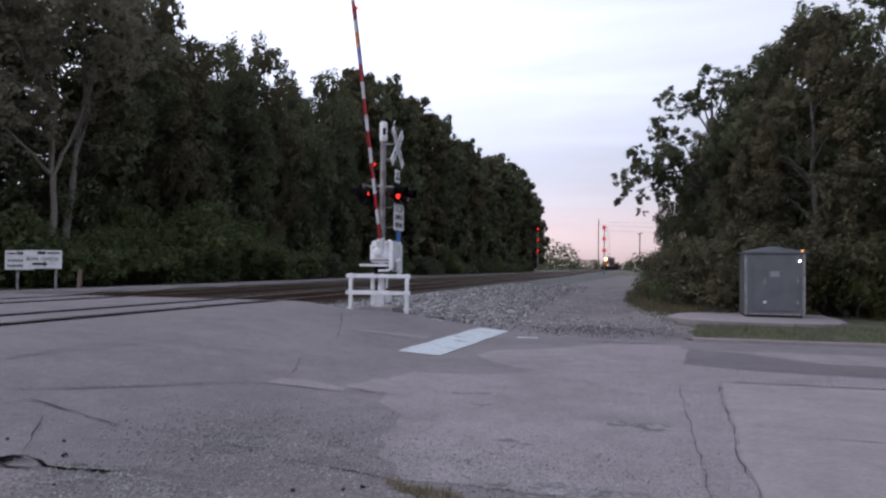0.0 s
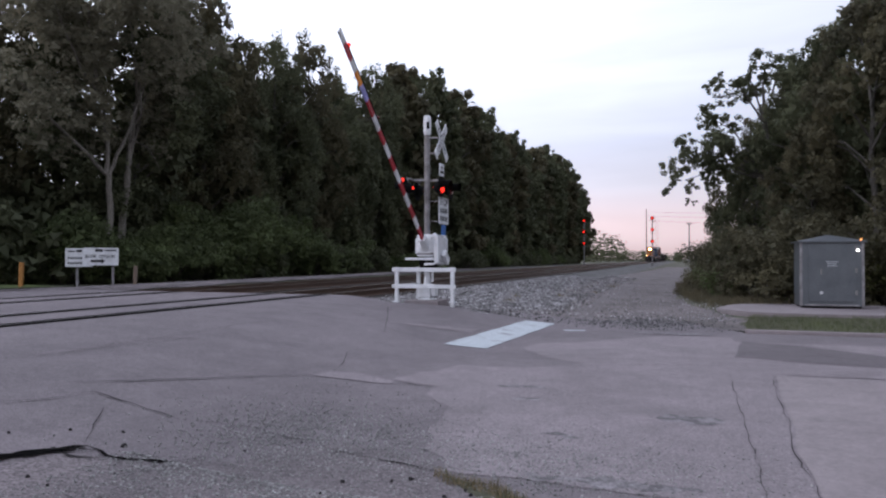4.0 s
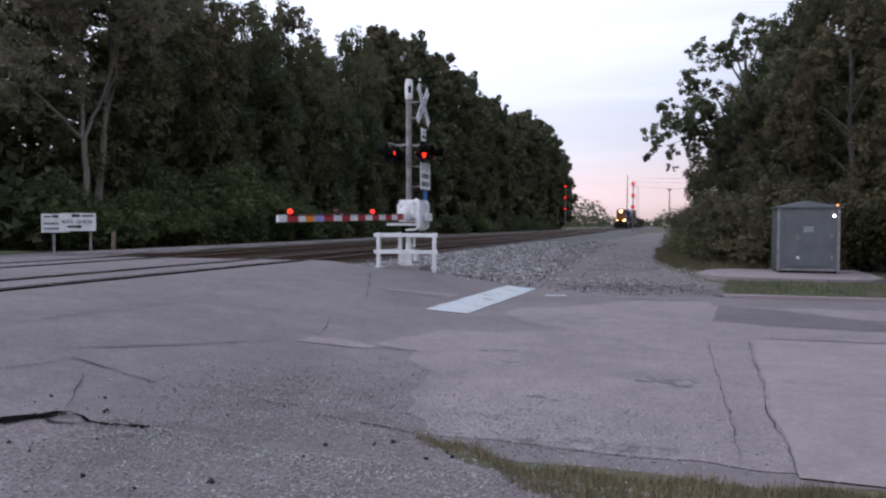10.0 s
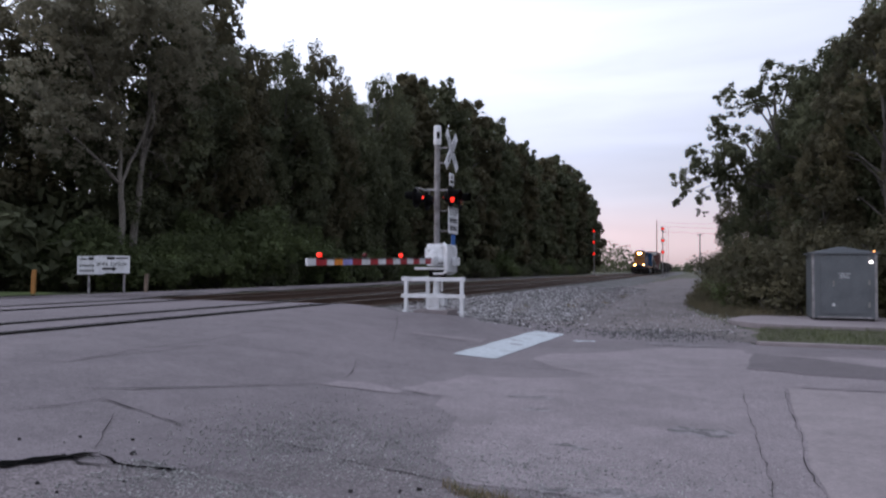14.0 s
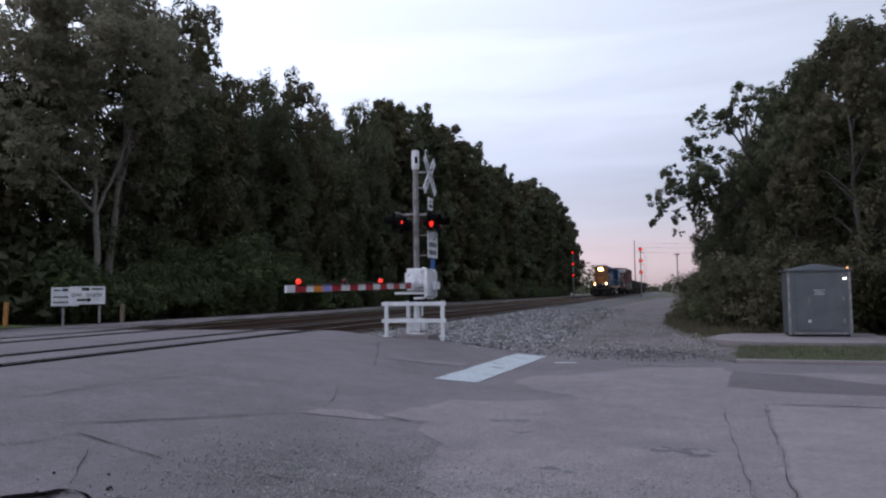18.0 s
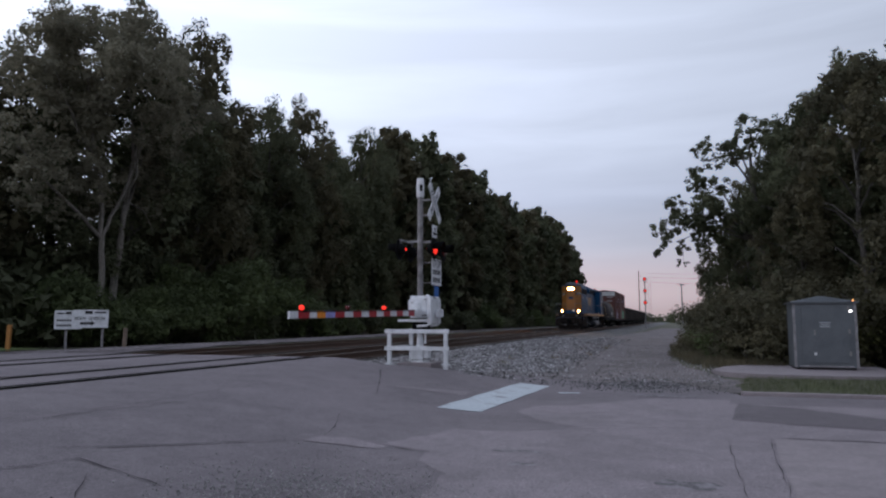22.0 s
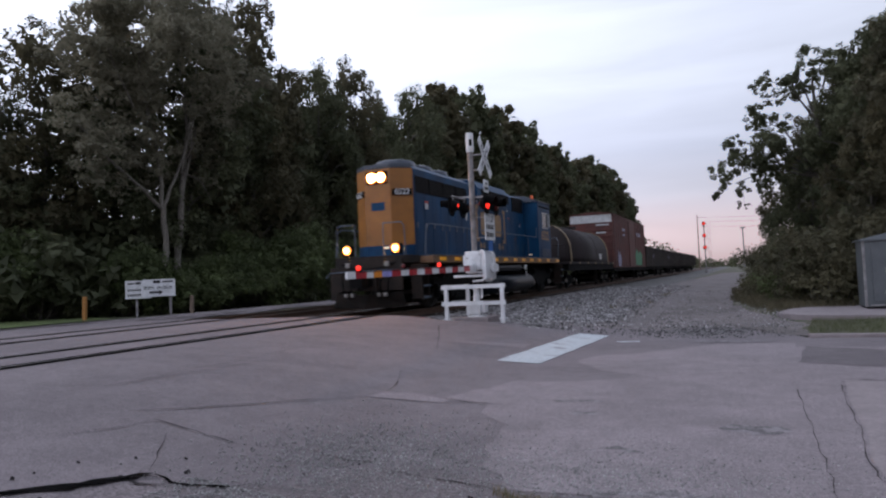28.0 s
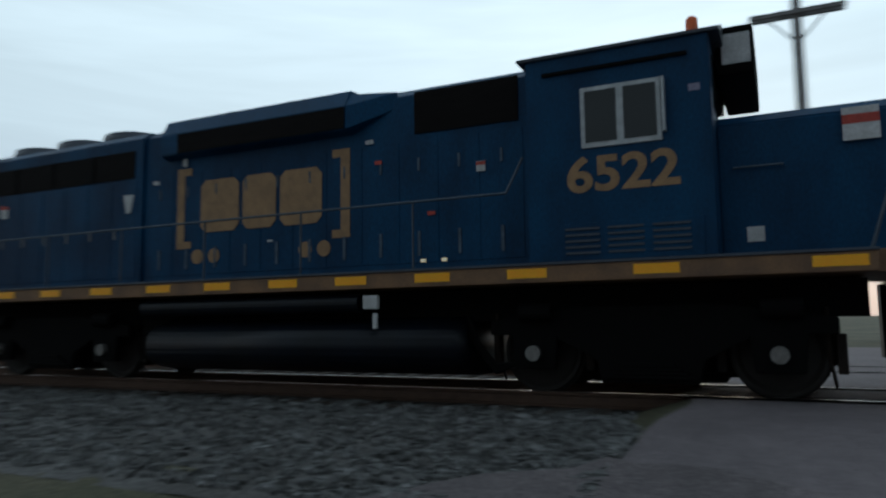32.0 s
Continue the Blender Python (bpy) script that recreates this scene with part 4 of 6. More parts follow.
                part("brake_cylinder", rod(bmesh.new(), (s * 1.2, yy - 0.16, 1.0), (s * 1.2, yy + 0.25, 1.0), 0.11, 14), M_BLACK, t)
            for k in range(4):
                part("spring_leaf", boxed(s * 1.16 - 0.05, s * 1.16 + 0.05, yc - 0.5 + 0.07 * k, yc + 0.5 - 0.07 * k, 0.22 + 0.045 * k, 0.258 + 0.045 * k), M_BLACK, t)
        # Black box added between the wheels to block light under the truck.
        part("brake_rigging", boxed(-0.62, 0.62, yc - 0.8, yc + 0.8, 0.14, 0.62, bev=0.05), M_BLACK, t)
        for yy in (yc - 1.0, yc + 1.0):
            part("traction_motor", boxed(-0.6, 0.6, yy - 0.42, yy + 0.42, 0.2, 0.85, bev=0.1), M_BLACK, t)
        for s in (1, -1):
            for yy in (yc - 1.98, yc - 0.76, yc + 0.76, yc + 1.98):
                part("brake_shoe", boxed(s * 0.78 - 0.06, s * 0.78 + 0.06, yy - 0.05, yy + 0.05, 0.28, 0.72, bev=0.02), M_PILOT, t)
            for yy in (yc - 1.95, yc + 1.85):
                part("sand_pipe", rods([(s * 0.9, yy, 1.0), (s * 0.85, yy, 0.5), (s * 0.76, yy + 0.06, 0.14)], 0.02), M_PILOT, t)
        wheelset(t, yc - 1.37, 0.508)
        wheelset(t, yc + 1.37, 0.508)
    return L


def coil_car():
    c = tagged(empty("coil_car"), "flat freight car under a round rust-stained grey steel hood", "freight car")
    part("underframe", boxed(-1.5, 1.5, 0.2, 14.2, 0.95, 1.3, bev=0.02), M_BLACK, c)
    part("deck_edge", boxed(-1.55, 1.55, 0.1, 14.3, 1.3, 1.42, bev=0.015), M_HOODGREY, c)
    n = 14
    arc = [(1.46 * math.cos(math.pi * i / n), 1.75 + 1.72 * math.sin(math.pi * i / n) ** 0.8) for i in range(n + 1)]
    pts = [(1.46, 1.44)] + arc + [(-1.46, 1.44)]
    h = part("hood", prism(pts, "y", 0.95, 12.4, 0.0), M_HOODGREY, c, "", True)
    for y in (1.0, 12.1):
        band = [(u * 1.012, (v - 1.44) * 1.012 + 1.442) for u, v in pts]
        part("end_band", prism(band, "y", y, y + 0.3), M_TAN, h, "tan stiffening band")
    for y in (4.7, 8.4):
        band = [(u * 1.006, (v - 1.44) * 1.006 + 1.442) for u, v in pts]
        part("hood_rib", prism(band, "y", y, y + 0.06), M_HOODGREY, h)
    part("lifting_bracket", boxed(-0.5, 0.5, 6.3, 7.1, 3.46, 3.58, bev=0.02), M_HOODGREY, h)
    for y, s in ((0.25, 1), (14.1, 1)):
        part("end_railing", rods([(1.4, y, 1.42), (1.4, y, 2.3), (0.2, y, 2.3), (0.2, y, 1.42)], 0.02), M_HOODGREY, c)
        part("end_railing", rods([(-1.4, y, 1.42), (-1.4, y, 2.3), (-0.2, y, 2.3), (-0.2, y, 1.42)], 0.02), M_HOODGREY, c)
    for y in (0.5, 2.8, 5.1, 7.4, 9.7, 12.0, 13.8):
        part("reflector", boxed(1.55, 1.556, y - 0.2, y + 0.2, 1.31, 1.4), M_TAN, c)
    part("data_stencil", boxed(1.43, 1.475, 9.2, 9.9, 1.6, 1.95), M_WHITE, h)
    freight_truck(c, 2.0), freight_truck(c, 12.4)
    coupler(c, 0.1, -1), coupler(c, 14.3, 1)
    return c


def boxcar():
    b = tagged(empty("boxcar"), "tall oxide red boxcar with a white roof end and sprayed graffiti", "freight car")
    body = part("body", boxed(-1.5, 1.5, 0.25, 18.3, 1.05, 4.85, bev=0.02), M_TUSCAN, b)
    part("roof", prism([(-1.54, 4.85), (1.54, 4.85), (1.54, 4.9), (0, 5.05), (-1.54, 4.9)], "y", 0.15, 18.4), M_TUSCAN, b)
    part("sill", boxed(-1.45, 1.45, 0.3, 18.25, 0.8, 1.05, bev=0.02), M_BLACK, b)
    part("end_panel", boxed(-1.46, 1.46, 0.215, 0.25, 4.28, 4.84), M_WHITE, body, "dull white upper end panel")
    for z in (1.5, 1.95, 2.4, 2.85, 3.3, 3.75):
        part("end_rib", boxed(-1.42, 1.42, 0.18, 0.26, z - 0.09, z + 0.09, bev=0.03), M_TUSCAN, body)
    for i in range(18):
        y = 0.8 + i * 1.0
        for s in (1, -1):
            if abs(y - 9.3) > 1.7:
                part("side_post", boxed(s * 1.5 - 0.01, s * 1.5 + 0.04, y - 0.05, y + 0.05, 1.1, 4.8), M_TUSCAN, body)
    for s in (1, -1):
        d = part("sliding_door", boxed(s * 1.5 - 0.01, s * 1.5 + 0.07, 7.7, 10.9, 1.1, 4.7, bev=0.02), M_TUSCAN, b)
        for k in range(5):
            part("door_rib", boxed(s * 1.57 - 0.01, s * 1.57 + 0.025, 7.8, 10.8, 1.5 + 0.65 * k, 1.58 + 0.65 * k), M_TUSCAN, d)
        part("ladder_rail", boxed(s * 1.53 - 0.01, s * 1.53 + 0.03, 0.34, 0.38, 1.0, 4.8), M_TUSCAN, body)
    x = 1.56
    part("graffiti", prism([(2.0, 1.15), (3.0, 1.1), (3.3, 1.7), (2.7, 2.2), (2.4, 1.9), (1.9, 2.3), (1.7, 1.6)], "x", x - 0.004, x + 0.004), M_LILAC, b, "lilac sprayed lettering")
    part("graffiti", prism([(11.2, 1.2), (15.0, 1.15), (15.4, 2.1), (14.0, 2.5), (13.1, 2.1), (12.2, 2.6), (11.0, 2.1)], "x", x - 0.004, x + 0.004), M_GREEN, b, "green sprayed lettering")
    for y, z, w, h in ((5.0, 3.9, 1.3, 0.2), (5.0, 3.5, 1.0, 0.16), (14.0, 3.8, 1.2, 0.3), (12.6, 3.8, 0.5, 0.4)):
        part("stencil", boxed(x - 0.004, x + 0.004, y - w / 2, y + w / 2, z - h / 2, z + h / 2), M_LILAC, b)
    for z, w, in ((4.1, 0.9), (3.55, 0.7)):
        part("stencil", boxed(0.35, 0.35 + w, 0.17, 0.18, z - 0.05, z + 0.05), M_WHITE, body)
    freight_truck(b, 2.4), freight_truck(b, 16.1)
    coupler(b, 0.2, -1), coupler(b, 18.35, 1)
    return b


def gondola():
    g = tagged(empty("gondola_car"), "sooty black open gondola car with side ribs", "freight car", "gondola cars")
    sh = bmesh.new()
    for s in (1, -1):
        box(sh, s * 1.45 - 0.05, s * 1.45 + 0.05, 0.2, 15.4, 1.05, 2.85)
    box(sh, -1.4, 1.4, 0.2, 0.3, 1.05, 2.85), box(sh, -1.4, 1.4, 15.3, 15.4, 1.05, 2.85), box(sh, -1.4, 1.4, 0.3, 15.3, 1.05, 1.15)
    body = part("body", sh, M_GON, g)
    for s in (1, -1):
        part("top_rail", boxed(s * 1.48 - 0.08, s * 1.48 + 0.08, 0.15, 15.45, 2.85, 2.97, bev=0.02), M_GON, body)
        for i in range(11):
            part("side_rib", boxed(s * 1.5 - 0.02, s * 1.5 + 0.09, 0.8 + 1.4 * i - 0.07, 0.8 + 1.4 * i + 0.07, 1.05, 2.85), M_GON, body)
    part("sill", boxed(-1.3, 1.3, 0.2, 15.4, 0.8, 1.05), M_BLACK, g)
    part("stencil", boxed(1.5, 1.506, 5.2, 6.3, 1.9, 2.35), M_LILAC, body)
    freight_truck(g, 2.0), freight_truck(g, 13.6)
    coupler(g, 0.15, -1), coupler(g, 15.45, 1)
    return g


loco = locomotive()
TRAIN = [(loco, 0.0), (coil_car(), 17.6), (boxcar(), 32.0)]
gon = gondola()
TRAIN.append((gon, 51.2))
for i in range(1, 5):
    g = copy_thing(gon, pose(0, 0, 0))
    TRAIN.append((g, 51.2 + 16.35 * i))
    for o in g.children_recursive:
        if o.name.startswith("wheelset"):
            WHEELSETS.append((o, o.location.y, 0.457))


# ---- road surface: patches, joints, cracks, paint ----
pale = blob([(0.9, 14.3), (0.87, 14.98), (-0.44, 14.95), (-1.17, 14.11), (-1.59, 13.51), (-2.57, 12.73), (-2.61, 12.04), (-2.3, 11.39), (-1.75, 10.83), (-1.42, 10.62), (-1.65, 10.21), (-2.62, 9.73), (-2.96, 9.63), (-3.17, 8.9), (-3.38, 8.25), (-3.36, 7.98), (-2.86, 8.04), (-2.72, 7.46), (-2.33, 6.98), (-2.22, 6.08), (-2.02, 5.55), (-1.73, 4.98), (-1.5, 4.9), (0.9, 4.8), (1.0, 7), (1.1, 10.2), (1.3, 10.4), (8, 10.6), (8, 14.2), (3, 14.4)], "pale_road_patch", M_ASPHALT_OLD, 0.006, wob=0.10, sub=0.12, freq=2.5, label="pale bleached asphalt patch in the road", cat="road surface", seed=4)
slab_edge = [(1.15, 10.36), (1.01, 8.85), (0.96, 7.34), (0.84, 6.26), (0.86, 5.36), (0.8, 4.7), (1.6, 4.3)]
for y0, y1, tag in ((7.18, 10.3, 1), (4.4, 7.16, 2)):
    left = [p for p in slab_edge if y0 <= p[1] <= y1 + 0.2]
    left = left + [(0.95, y0)] if tag == 1 else [(0.95, y1)] + [p for p in left if p[1] < y1]
    blob([(9, y0), (9, y1)] + [(p[0], min(max(p[1], y0), y1)) for p in left], "concrete_slab", M_CONCRETE, 0.012, wob=0.025, label="pale weathered concrete road slab with ragged edge", cat="concrete slab", seed=tag)
dark = blob([(1.03, 14.4), (0.75, 12.1), (1.5, 11.7), (2.7, 11.5), (6, 11.4), (6, 12.4), (3, 12.9), (2.4, 13.5), (1.8, 14.0)], "asphalt_patch", M_PATCH, 0.010, wob=0.1, label="dark asphalt repair patch", cat="asphalt patch", seed=7)


def round_patch(cx, cy, rx, ry, n=22):
    return [(cx + rx * math.cos(2 * math.pi * i / n), cy + ry * math.sin(2 * math.pi * i / n)) for i in range(n)]


for k, (cx, cy, rx, ry) in enumerate(((-1.85, 8.42, 0.32, 0.10), (-1.65, 7.68, 0.20, 0.08), (0.05, 7.2, 0.3, 0.2), (-1.0, 6.2, 0.17, 0.05), (-0.5, 5.0, 0.6, 0.10), (-0.2, 15.4, 0.8, 0.25))):
    blob(round_patch(cx, cy, rx, ry), "pothole_patch", M_SPOT, 0.009, wob=0.13, sub=0.04, freq=7, label="small dark worn spot in the asphalt", cat="asphalt patch", seed=20 + k)
blob([(-5.18, 12.77), (-4.7, 13.18), (-3.92, 13.71), (-3.9, 13.04), (-4.66, 12.76), (-5.06, 12.6)], "asphalt_patch", M_ASPHALT_OLD, 0.008, wob=0.06, sub=0.2, label="pale worn strip in the asphalt", cat="asphalt patch", seed=31)
blob([(-4.16, 7.74), (-3.86, 7.98), (-3.33, 7.95), (-3.3, 7.73), (-3.81, 7.58), (-4.18, 7.45)], "asphalt_patch", M_ASPHALT_OLD, 0.008, wob=0.06, sub=0.2, label="pale worn strip in the asphalt", cat="asphalt patch", seed=32)
shoulder = blob([(-6, -1.4), (-4.6, 3.3), (-3.9, 4.0), (-3.2, 4.4), (-2.6, 5.3), (-1.7, 4.9), (-0.8, 4.2), (0.6, 3.9), (3, 3.8), (9, 3.6), (9, -8), (4, -8.5), (-1.2, -7)], "gravel_shoulder", M_GRAVEL, 0.005, wob=0.25,
                label="rough gravelly asphalt shoulder", cat="road shoulder", seed=9)
bar = blob([(-3.82, 11.2), (-3.12, 11.4), (-2.86, 16.5), (-3.55, 16.45)], "stop_line", M_PAINT, 0.011, wob=0.03, sub=0.2, label="chipped white stop line on the asphalt", cat="stop line", seed=11)
blob([(-2.5, 15.3), (-2.05, 15.55), (-2.0, 15.35), (-2.4, 15.15)], "paint_mark", M_PAINT, 0.011, wob=0.03, sub=0.2, label="worn scrap of white road paint", cat="road marking", seed=12)


def crack(name, pts, w, label, seed, material=M_CRACK, lift=0.014):
    """A ragged narrow crack along the given course."""
    rng = random.Random(seed)
    course = []
    for (x0, y0), (x1, y1) in zip(pts, pts[1:]):
        n = max(2, int(math.hypot(x1 - x0, y1 - y0) / 0.15))
        for i in range(n):
            course.append((x0 + (x1 - x0) * i / n + rng.uniform(-1, 1) * 0.018, y0 + (y1 - y0) * i / n + rng.uniform(-1, 1) * 0.018))
    course.append(pts[-1])
    V, F = [], []
    for i, (x, y) in enumerate(course):
        a, b = course[max(i - 1, 0)], course[min(i + 1, len(course) - 1)]
        d = Vector((b[0] - a[0], b[1] - a[1])).normalized()
        h = w * rng.uniform(0.12, 1.0) * min(1, 0.2 + i / 4, 0.2 + (len(course) - 1 - i) / 4)
        for s in (1, -1):
            V.append((x - d.y * h * s / 2, y + d.x * h * s / 2, road_z(x) + lift))
        if i:
            F.append((2 * i - 2, 2 * i - 1, 2 * i + 1, 2 * i))
    ob = raw(name, V, F, material)
    return tagged(ob, label, "crack", "cracks in the road", "structure")


CL = "dark ragged crack in the asphalt"
for k, (w, pts) in enumerate(((0.018, [(-6.7, 5.2), (-6.52, 6.1), (-6.6, 7.0), (-6.53, 7.95), (-6.6, 9.3), (-6.6, 10.2)]), (0.03, [(-5.6, 5.2), (-5.3, 5.66), (-5.0, 6.15), (-4.7, 6.65), (-4.35, 7.2), (-4.2, 7.5)]),
                              (0.05, [(-3.4, 7.95), (-2.95, 7.85), (-2.6, 7.95)]), (0.018, [(-4.1, 7.8), (-4.27, 8.45), (-4.62, 9.3)]), (0.022, [(-5.6, 4.1), (-5.27, 4.7), (-5.18, 5.18), (-4.5, 5.1), (-4.15, 5.06), (-3.5, 5.25), (-3.1, 5.15), (-2.6, 5.35)]),
                              (0.24, [(-4.9, 2.9), (-4.41, 3.58), (-4.34, 3.74), (-4.25, 3.95), (-4.15, 4.1)]), (0.12, [(-4.78, 2.98), (-4.5, 3.42), (-4.36, 3.62), (-4.2, 3.9), (-4.08, 4.06)]), (0.07, [(-4.3, 3.92), (-4.1, 3.88), (-3.92, 3.96)]), (0.10, [(-4.15, 4.1), (-3.89, 4.02), (-3.68, 4.09), (-3.5, 4.2), (-3.35, 4.4)]), (0.015, [(-4.2, 4.1), (-4.5, 4.5), (-4.8, 4.9)]),
                              (0.010, [(0.57, 10.2), (0.54, 8.06), (0.52, 6.56), (0.51, 5.68), (0.47, 4.8)]), (0.013, [(1.1, 10.3), (0.98, 8.85), (0.93, 7.34), (0.81, 6.26), (0.83, 5.36), (0.8, 4.7)]),
                              (0.010, [(0.53, 7.41), (0.92, 7.2)]), (0.018, [(1.1, 10.36), (3, 10.34), (9, 10.34)]), (0.025, [(-2.9, 5.1), (-2.0, 4.95), (-1.4, 4.75)]), (0.015, [(-4.9, 11.2), (-5.6, 13.0), (-6.4, 14.9)]),
                              (0.022, [(-6.83, 5.5), (-6.56, 5.95), (-6.48, 6.69), (-6.35, 7.84), (-6.15, 8.7)]), (0.015, [(-2.4, 9.9), (-0.4, 10.8), (0.8, 11.0)]))):
    crack("road_crack", pts, w, CL, 50 + k, M_GROOVE if w > 0.08 else M_CRACK)
# gaps for the wheel flanges inside the rails, and dark strips outside them
for cx in (TRACK, TRACK_2):
    for s in (-1, 1):
        for off, w in ((-0.10, 0.12) if s > 0 else (-0.17, 0.26), (0.17, 0.26) if s > 0 else (0.07, 0.06)):
            x = cx + s * (0.7535 + off)
            tagged(raw("flangeway", [(x - w / 2, ROAD_S, RAIL + 0.003), (x + w / 2, ROAD_S, RAIL + 0.003), (x + w / 2, ROAD_N + 0.2, RAIL + 0.003), (x - w / 2, ROAD_N + 0.2, RAIL + 0.003)], [(0, 1, 2, 3)], M_GROOVE),
                   "dark strip along the rail", "flangeway", "flangeways", "structure")
stones("stone_chips", 11000, (-3.9, 1.2, 4.2, 0.8), (0.008, 0.024), lambda x, y: road_z(x) + 0.005, 8, M_CHIP, "loose pale stone chips on the rough shoulder", "stones")
stones("stone_chips", 3500, (-3.2, 0.9, 4.6, 6.6), (0.008, 0.02), lambda x, y: road_z(x) + 0.005, 9, M_CHIP, "loose pale stone chips on the road", "stones", True)
stones("stone_chips", 3500, (-4.3, -1.9, 4.4, 7.0), (0.008, 0.02), lambda x, y: road_z(x) + 0.007, 24, M_CHIP, "loose pale stone chips on the rough asphalt", "stones", True)
stones("lane_stones", 3000, (-4.2, 1.3, 18.8, 46), (0.02, 0.055), lambda x, y: land_z(x, y) + 0.035, 13, M_STONE, "loose stones on the gravel lane", "stones")
stones("lane_stones", 1200, (-3.4, 1.5, 16.6, 19.6), (0.012, 0.045), lambda x, y: max(land_z(x, y) + 0.035, road_z(x) + 0.004), 25, M_STONE_DARK, "loose stones at the mouth of the gravel lane", "stones", True)
stones("asphalt_crumbs", 40, (-5.4, -1.2, 2.6, 5.2), (0.02, 0.05), lambda x, y: road_z(x) + 0.004, 10, M_CRACK, "dark crumbs of broken asphalt", "asphalt crumbs")


def grass(name, count, area, h, seed, material, label, cat, inside=None, zf=None):
    """Blades of grass, three-sided and bent, strewn over an area."""
    rng = np.random.default_rng(seed)
    V, F = [], []
    x0, x1, y0, y1 = area
    n = 0
    while n < count:
        x, y = rng.uniform(x0, x1), rng.uniform(y0, y1)
        if inside and not inside(x, y):
            n += 1
            continue
        n += 1
        z = (zf or (lambda a, b: road_z(a)))(x, y)
        hh, a, ln = h * rng.uniform(0.4, 1.1), rng.uniform(0, 6.3), rng.uniform(0.1, 0.7)
        w = 0.0016 + 0.011 * h
        dx, dy = math.cos(a), math.sin(a)
        b = len(V)
        V += [(x - dy * w, y + dx * w, z), (x + dy * w, y - dx * w, z), (x + dx * hh * ln * 0.4 + dy * w * 0.6, y + dy * hh * ln * 0.4 - dx * w * 0.6, z + hh * 0.6),
              (x + dx * hh * ln * 0.4 - dy * w * 0.6, y + dy * hh * ln * 0.4 + dx * w * 0.6, z + hh * 0.6), (x + dx * hh * ln, y + dy * hh * ln, z + hh)]
        F += [(b, b + 1, b + 2, b + 3), (b + 3, b + 2, b + 4)]
    return tagged(raw(name, V, F, material), label, cat, kind="stuff")


def tuft_area(x, y):
    """The verge: a pointed strip that widens to the east."""
    top = 4.78 - 0.36 * smooth01((x + 1.6) / 0.9) + 0.14 * smooth01(x)
    low = 4.70 - 1.1 * smooth01((x + 1.65) / 1.6)
    return low < y + 0.16 * noise.noise(Vector((x * 3, y * 3, 2))) < top


blob([(-1.65, 4.8), (-0.9, 4.45), (0.3, 4.5), (1.6, 4.6), (4, 4.5), (9, 4.4), (9, 3.7), (3, 3.7), (0.5, 3.8), (-0.6, 4.0), (-1.2, 4.35)], "verge", M_EARTH, 0.009, wob=0.12, sub=0.2, label="strip of dry earth under the verge grass", cat="verge", seed=15)
grass("verge_grass", 28000, (-1.7, 3.2, 3.7, 5.0), 0.08, 16, M_STRAW, "dry straw-coloured grass at the road edge", "grass", tuft_area)
grass("verge_grass", 6000, (-1.7, 3.2, 3.7, 5.0), 0.07, 17, M_BLADE, "green grass blades at the road edge", "grass", tuft_area)

# ---- kerb, lawn, pad and equipment cabinet ----
kb = tagged(finish(boxed(1.2, 40, 16.0, 16.18, -0.1, 0.075, bev=0.03), "kerb", M_CONCRETE), "pale concrete kerb", "kerb", kind="structure")
blob([(1.4, 16.2), (40, 16.2), (40, 23.2), (7.4, 22.4), (6.2, 20.7), (2.2, 20.6), (1.7, 19.6), (1.2, 18.0)], "lawn", M_LAWN, 0.02, lambda x, y: land_z(x, y) + 0.03, wob=0.15, label="rough green grass strip behind the kerb", cat="lawn", seed=18)
grass("lawn_grass", 16000, (1.2, 8.0, 16.25, 22.4), 0.13, 19, M_BLADE, "rough green grass behind the kerb", "grass", lambda x, y: x > 1.3 + 0.12 * max(0, y - 17.5) + (4.8 if y > 20.7 else 0) and noise.noise(Vector((x * 1.7, y * 1.7, 3))) > -0.25, lambda x, y: land_z(x, y) + 0.04)
grass("lane_edge_grass", 16000, (-0.5, 3.2, 24.6, 44.0), 0.36, 20, M_WEED, "tall dry brown weeds along the gravel lane", "grass", lambda x, y: x > 0.55 - 0.12 * max(0, min(8, y - 25)) + 0.4 * noise.noise(Vector((x, y, 0))), lambda x, y: land_z(x, y) + 0.02)
grass("ballast_weeds", 9000, (-5.4, -3.4, 17.6, 40.0), 0.16, 23, M_STRAW, "sparse dry weeds between ballast and lane", "grass", lambda x, y: noise.noise(Vector((x * 1.3, y * 0.9, 7))) > 0.42, lambda x, y: land_z(x, y) + 0.04)
blob([(-34, 6), (-24.5, 7), (-24.2, 14.0), (-24.3, 22.5), (-34, 23)], "lawn", M_LAWN_FAR, 0.05, lambda x, y: land_z(x, y) + 0.03, wob=0.3, label="mown green grass beyond the tracks", cat="lawn", seed=21)
tagged(finish(prism([(0.9, 22.6), (1.1, 21.8), (1.6, 21.2), (2.3, 20.95), (3.4, 20.8), (4.6, 20.85), (5.3, 21.1), (5.7, 21.8), (5.8, 23.0), (5.8, 25.2), (2.0, 25.2), (1.3, 24.2)], "z", -0.1, 0.10, 0.03), "concrete_pad", M_CONCRETE), "pale concrete pad under the equipment cabinet", "concrete pad")
M_GALV = mat("weathered_galvanised_steel", (0.29, 0.28, 0.285), 0.6, 0.35, second=(0.15, 0.14, 0.138), scale=5, fine=40, bump=0.1)
M_CABINET = mat("brushed_grey_aluminium", (0.12, 0.13, 0.14), 0.5, 0.45, second=(0.095, 0.104, 0.112), scale=2, fine=50, bump=0.05)
M_LAMPW = mat("lit_white_lamp", (1, 1, 1), emit=(1.0, 0.95, 0.88), power=12)
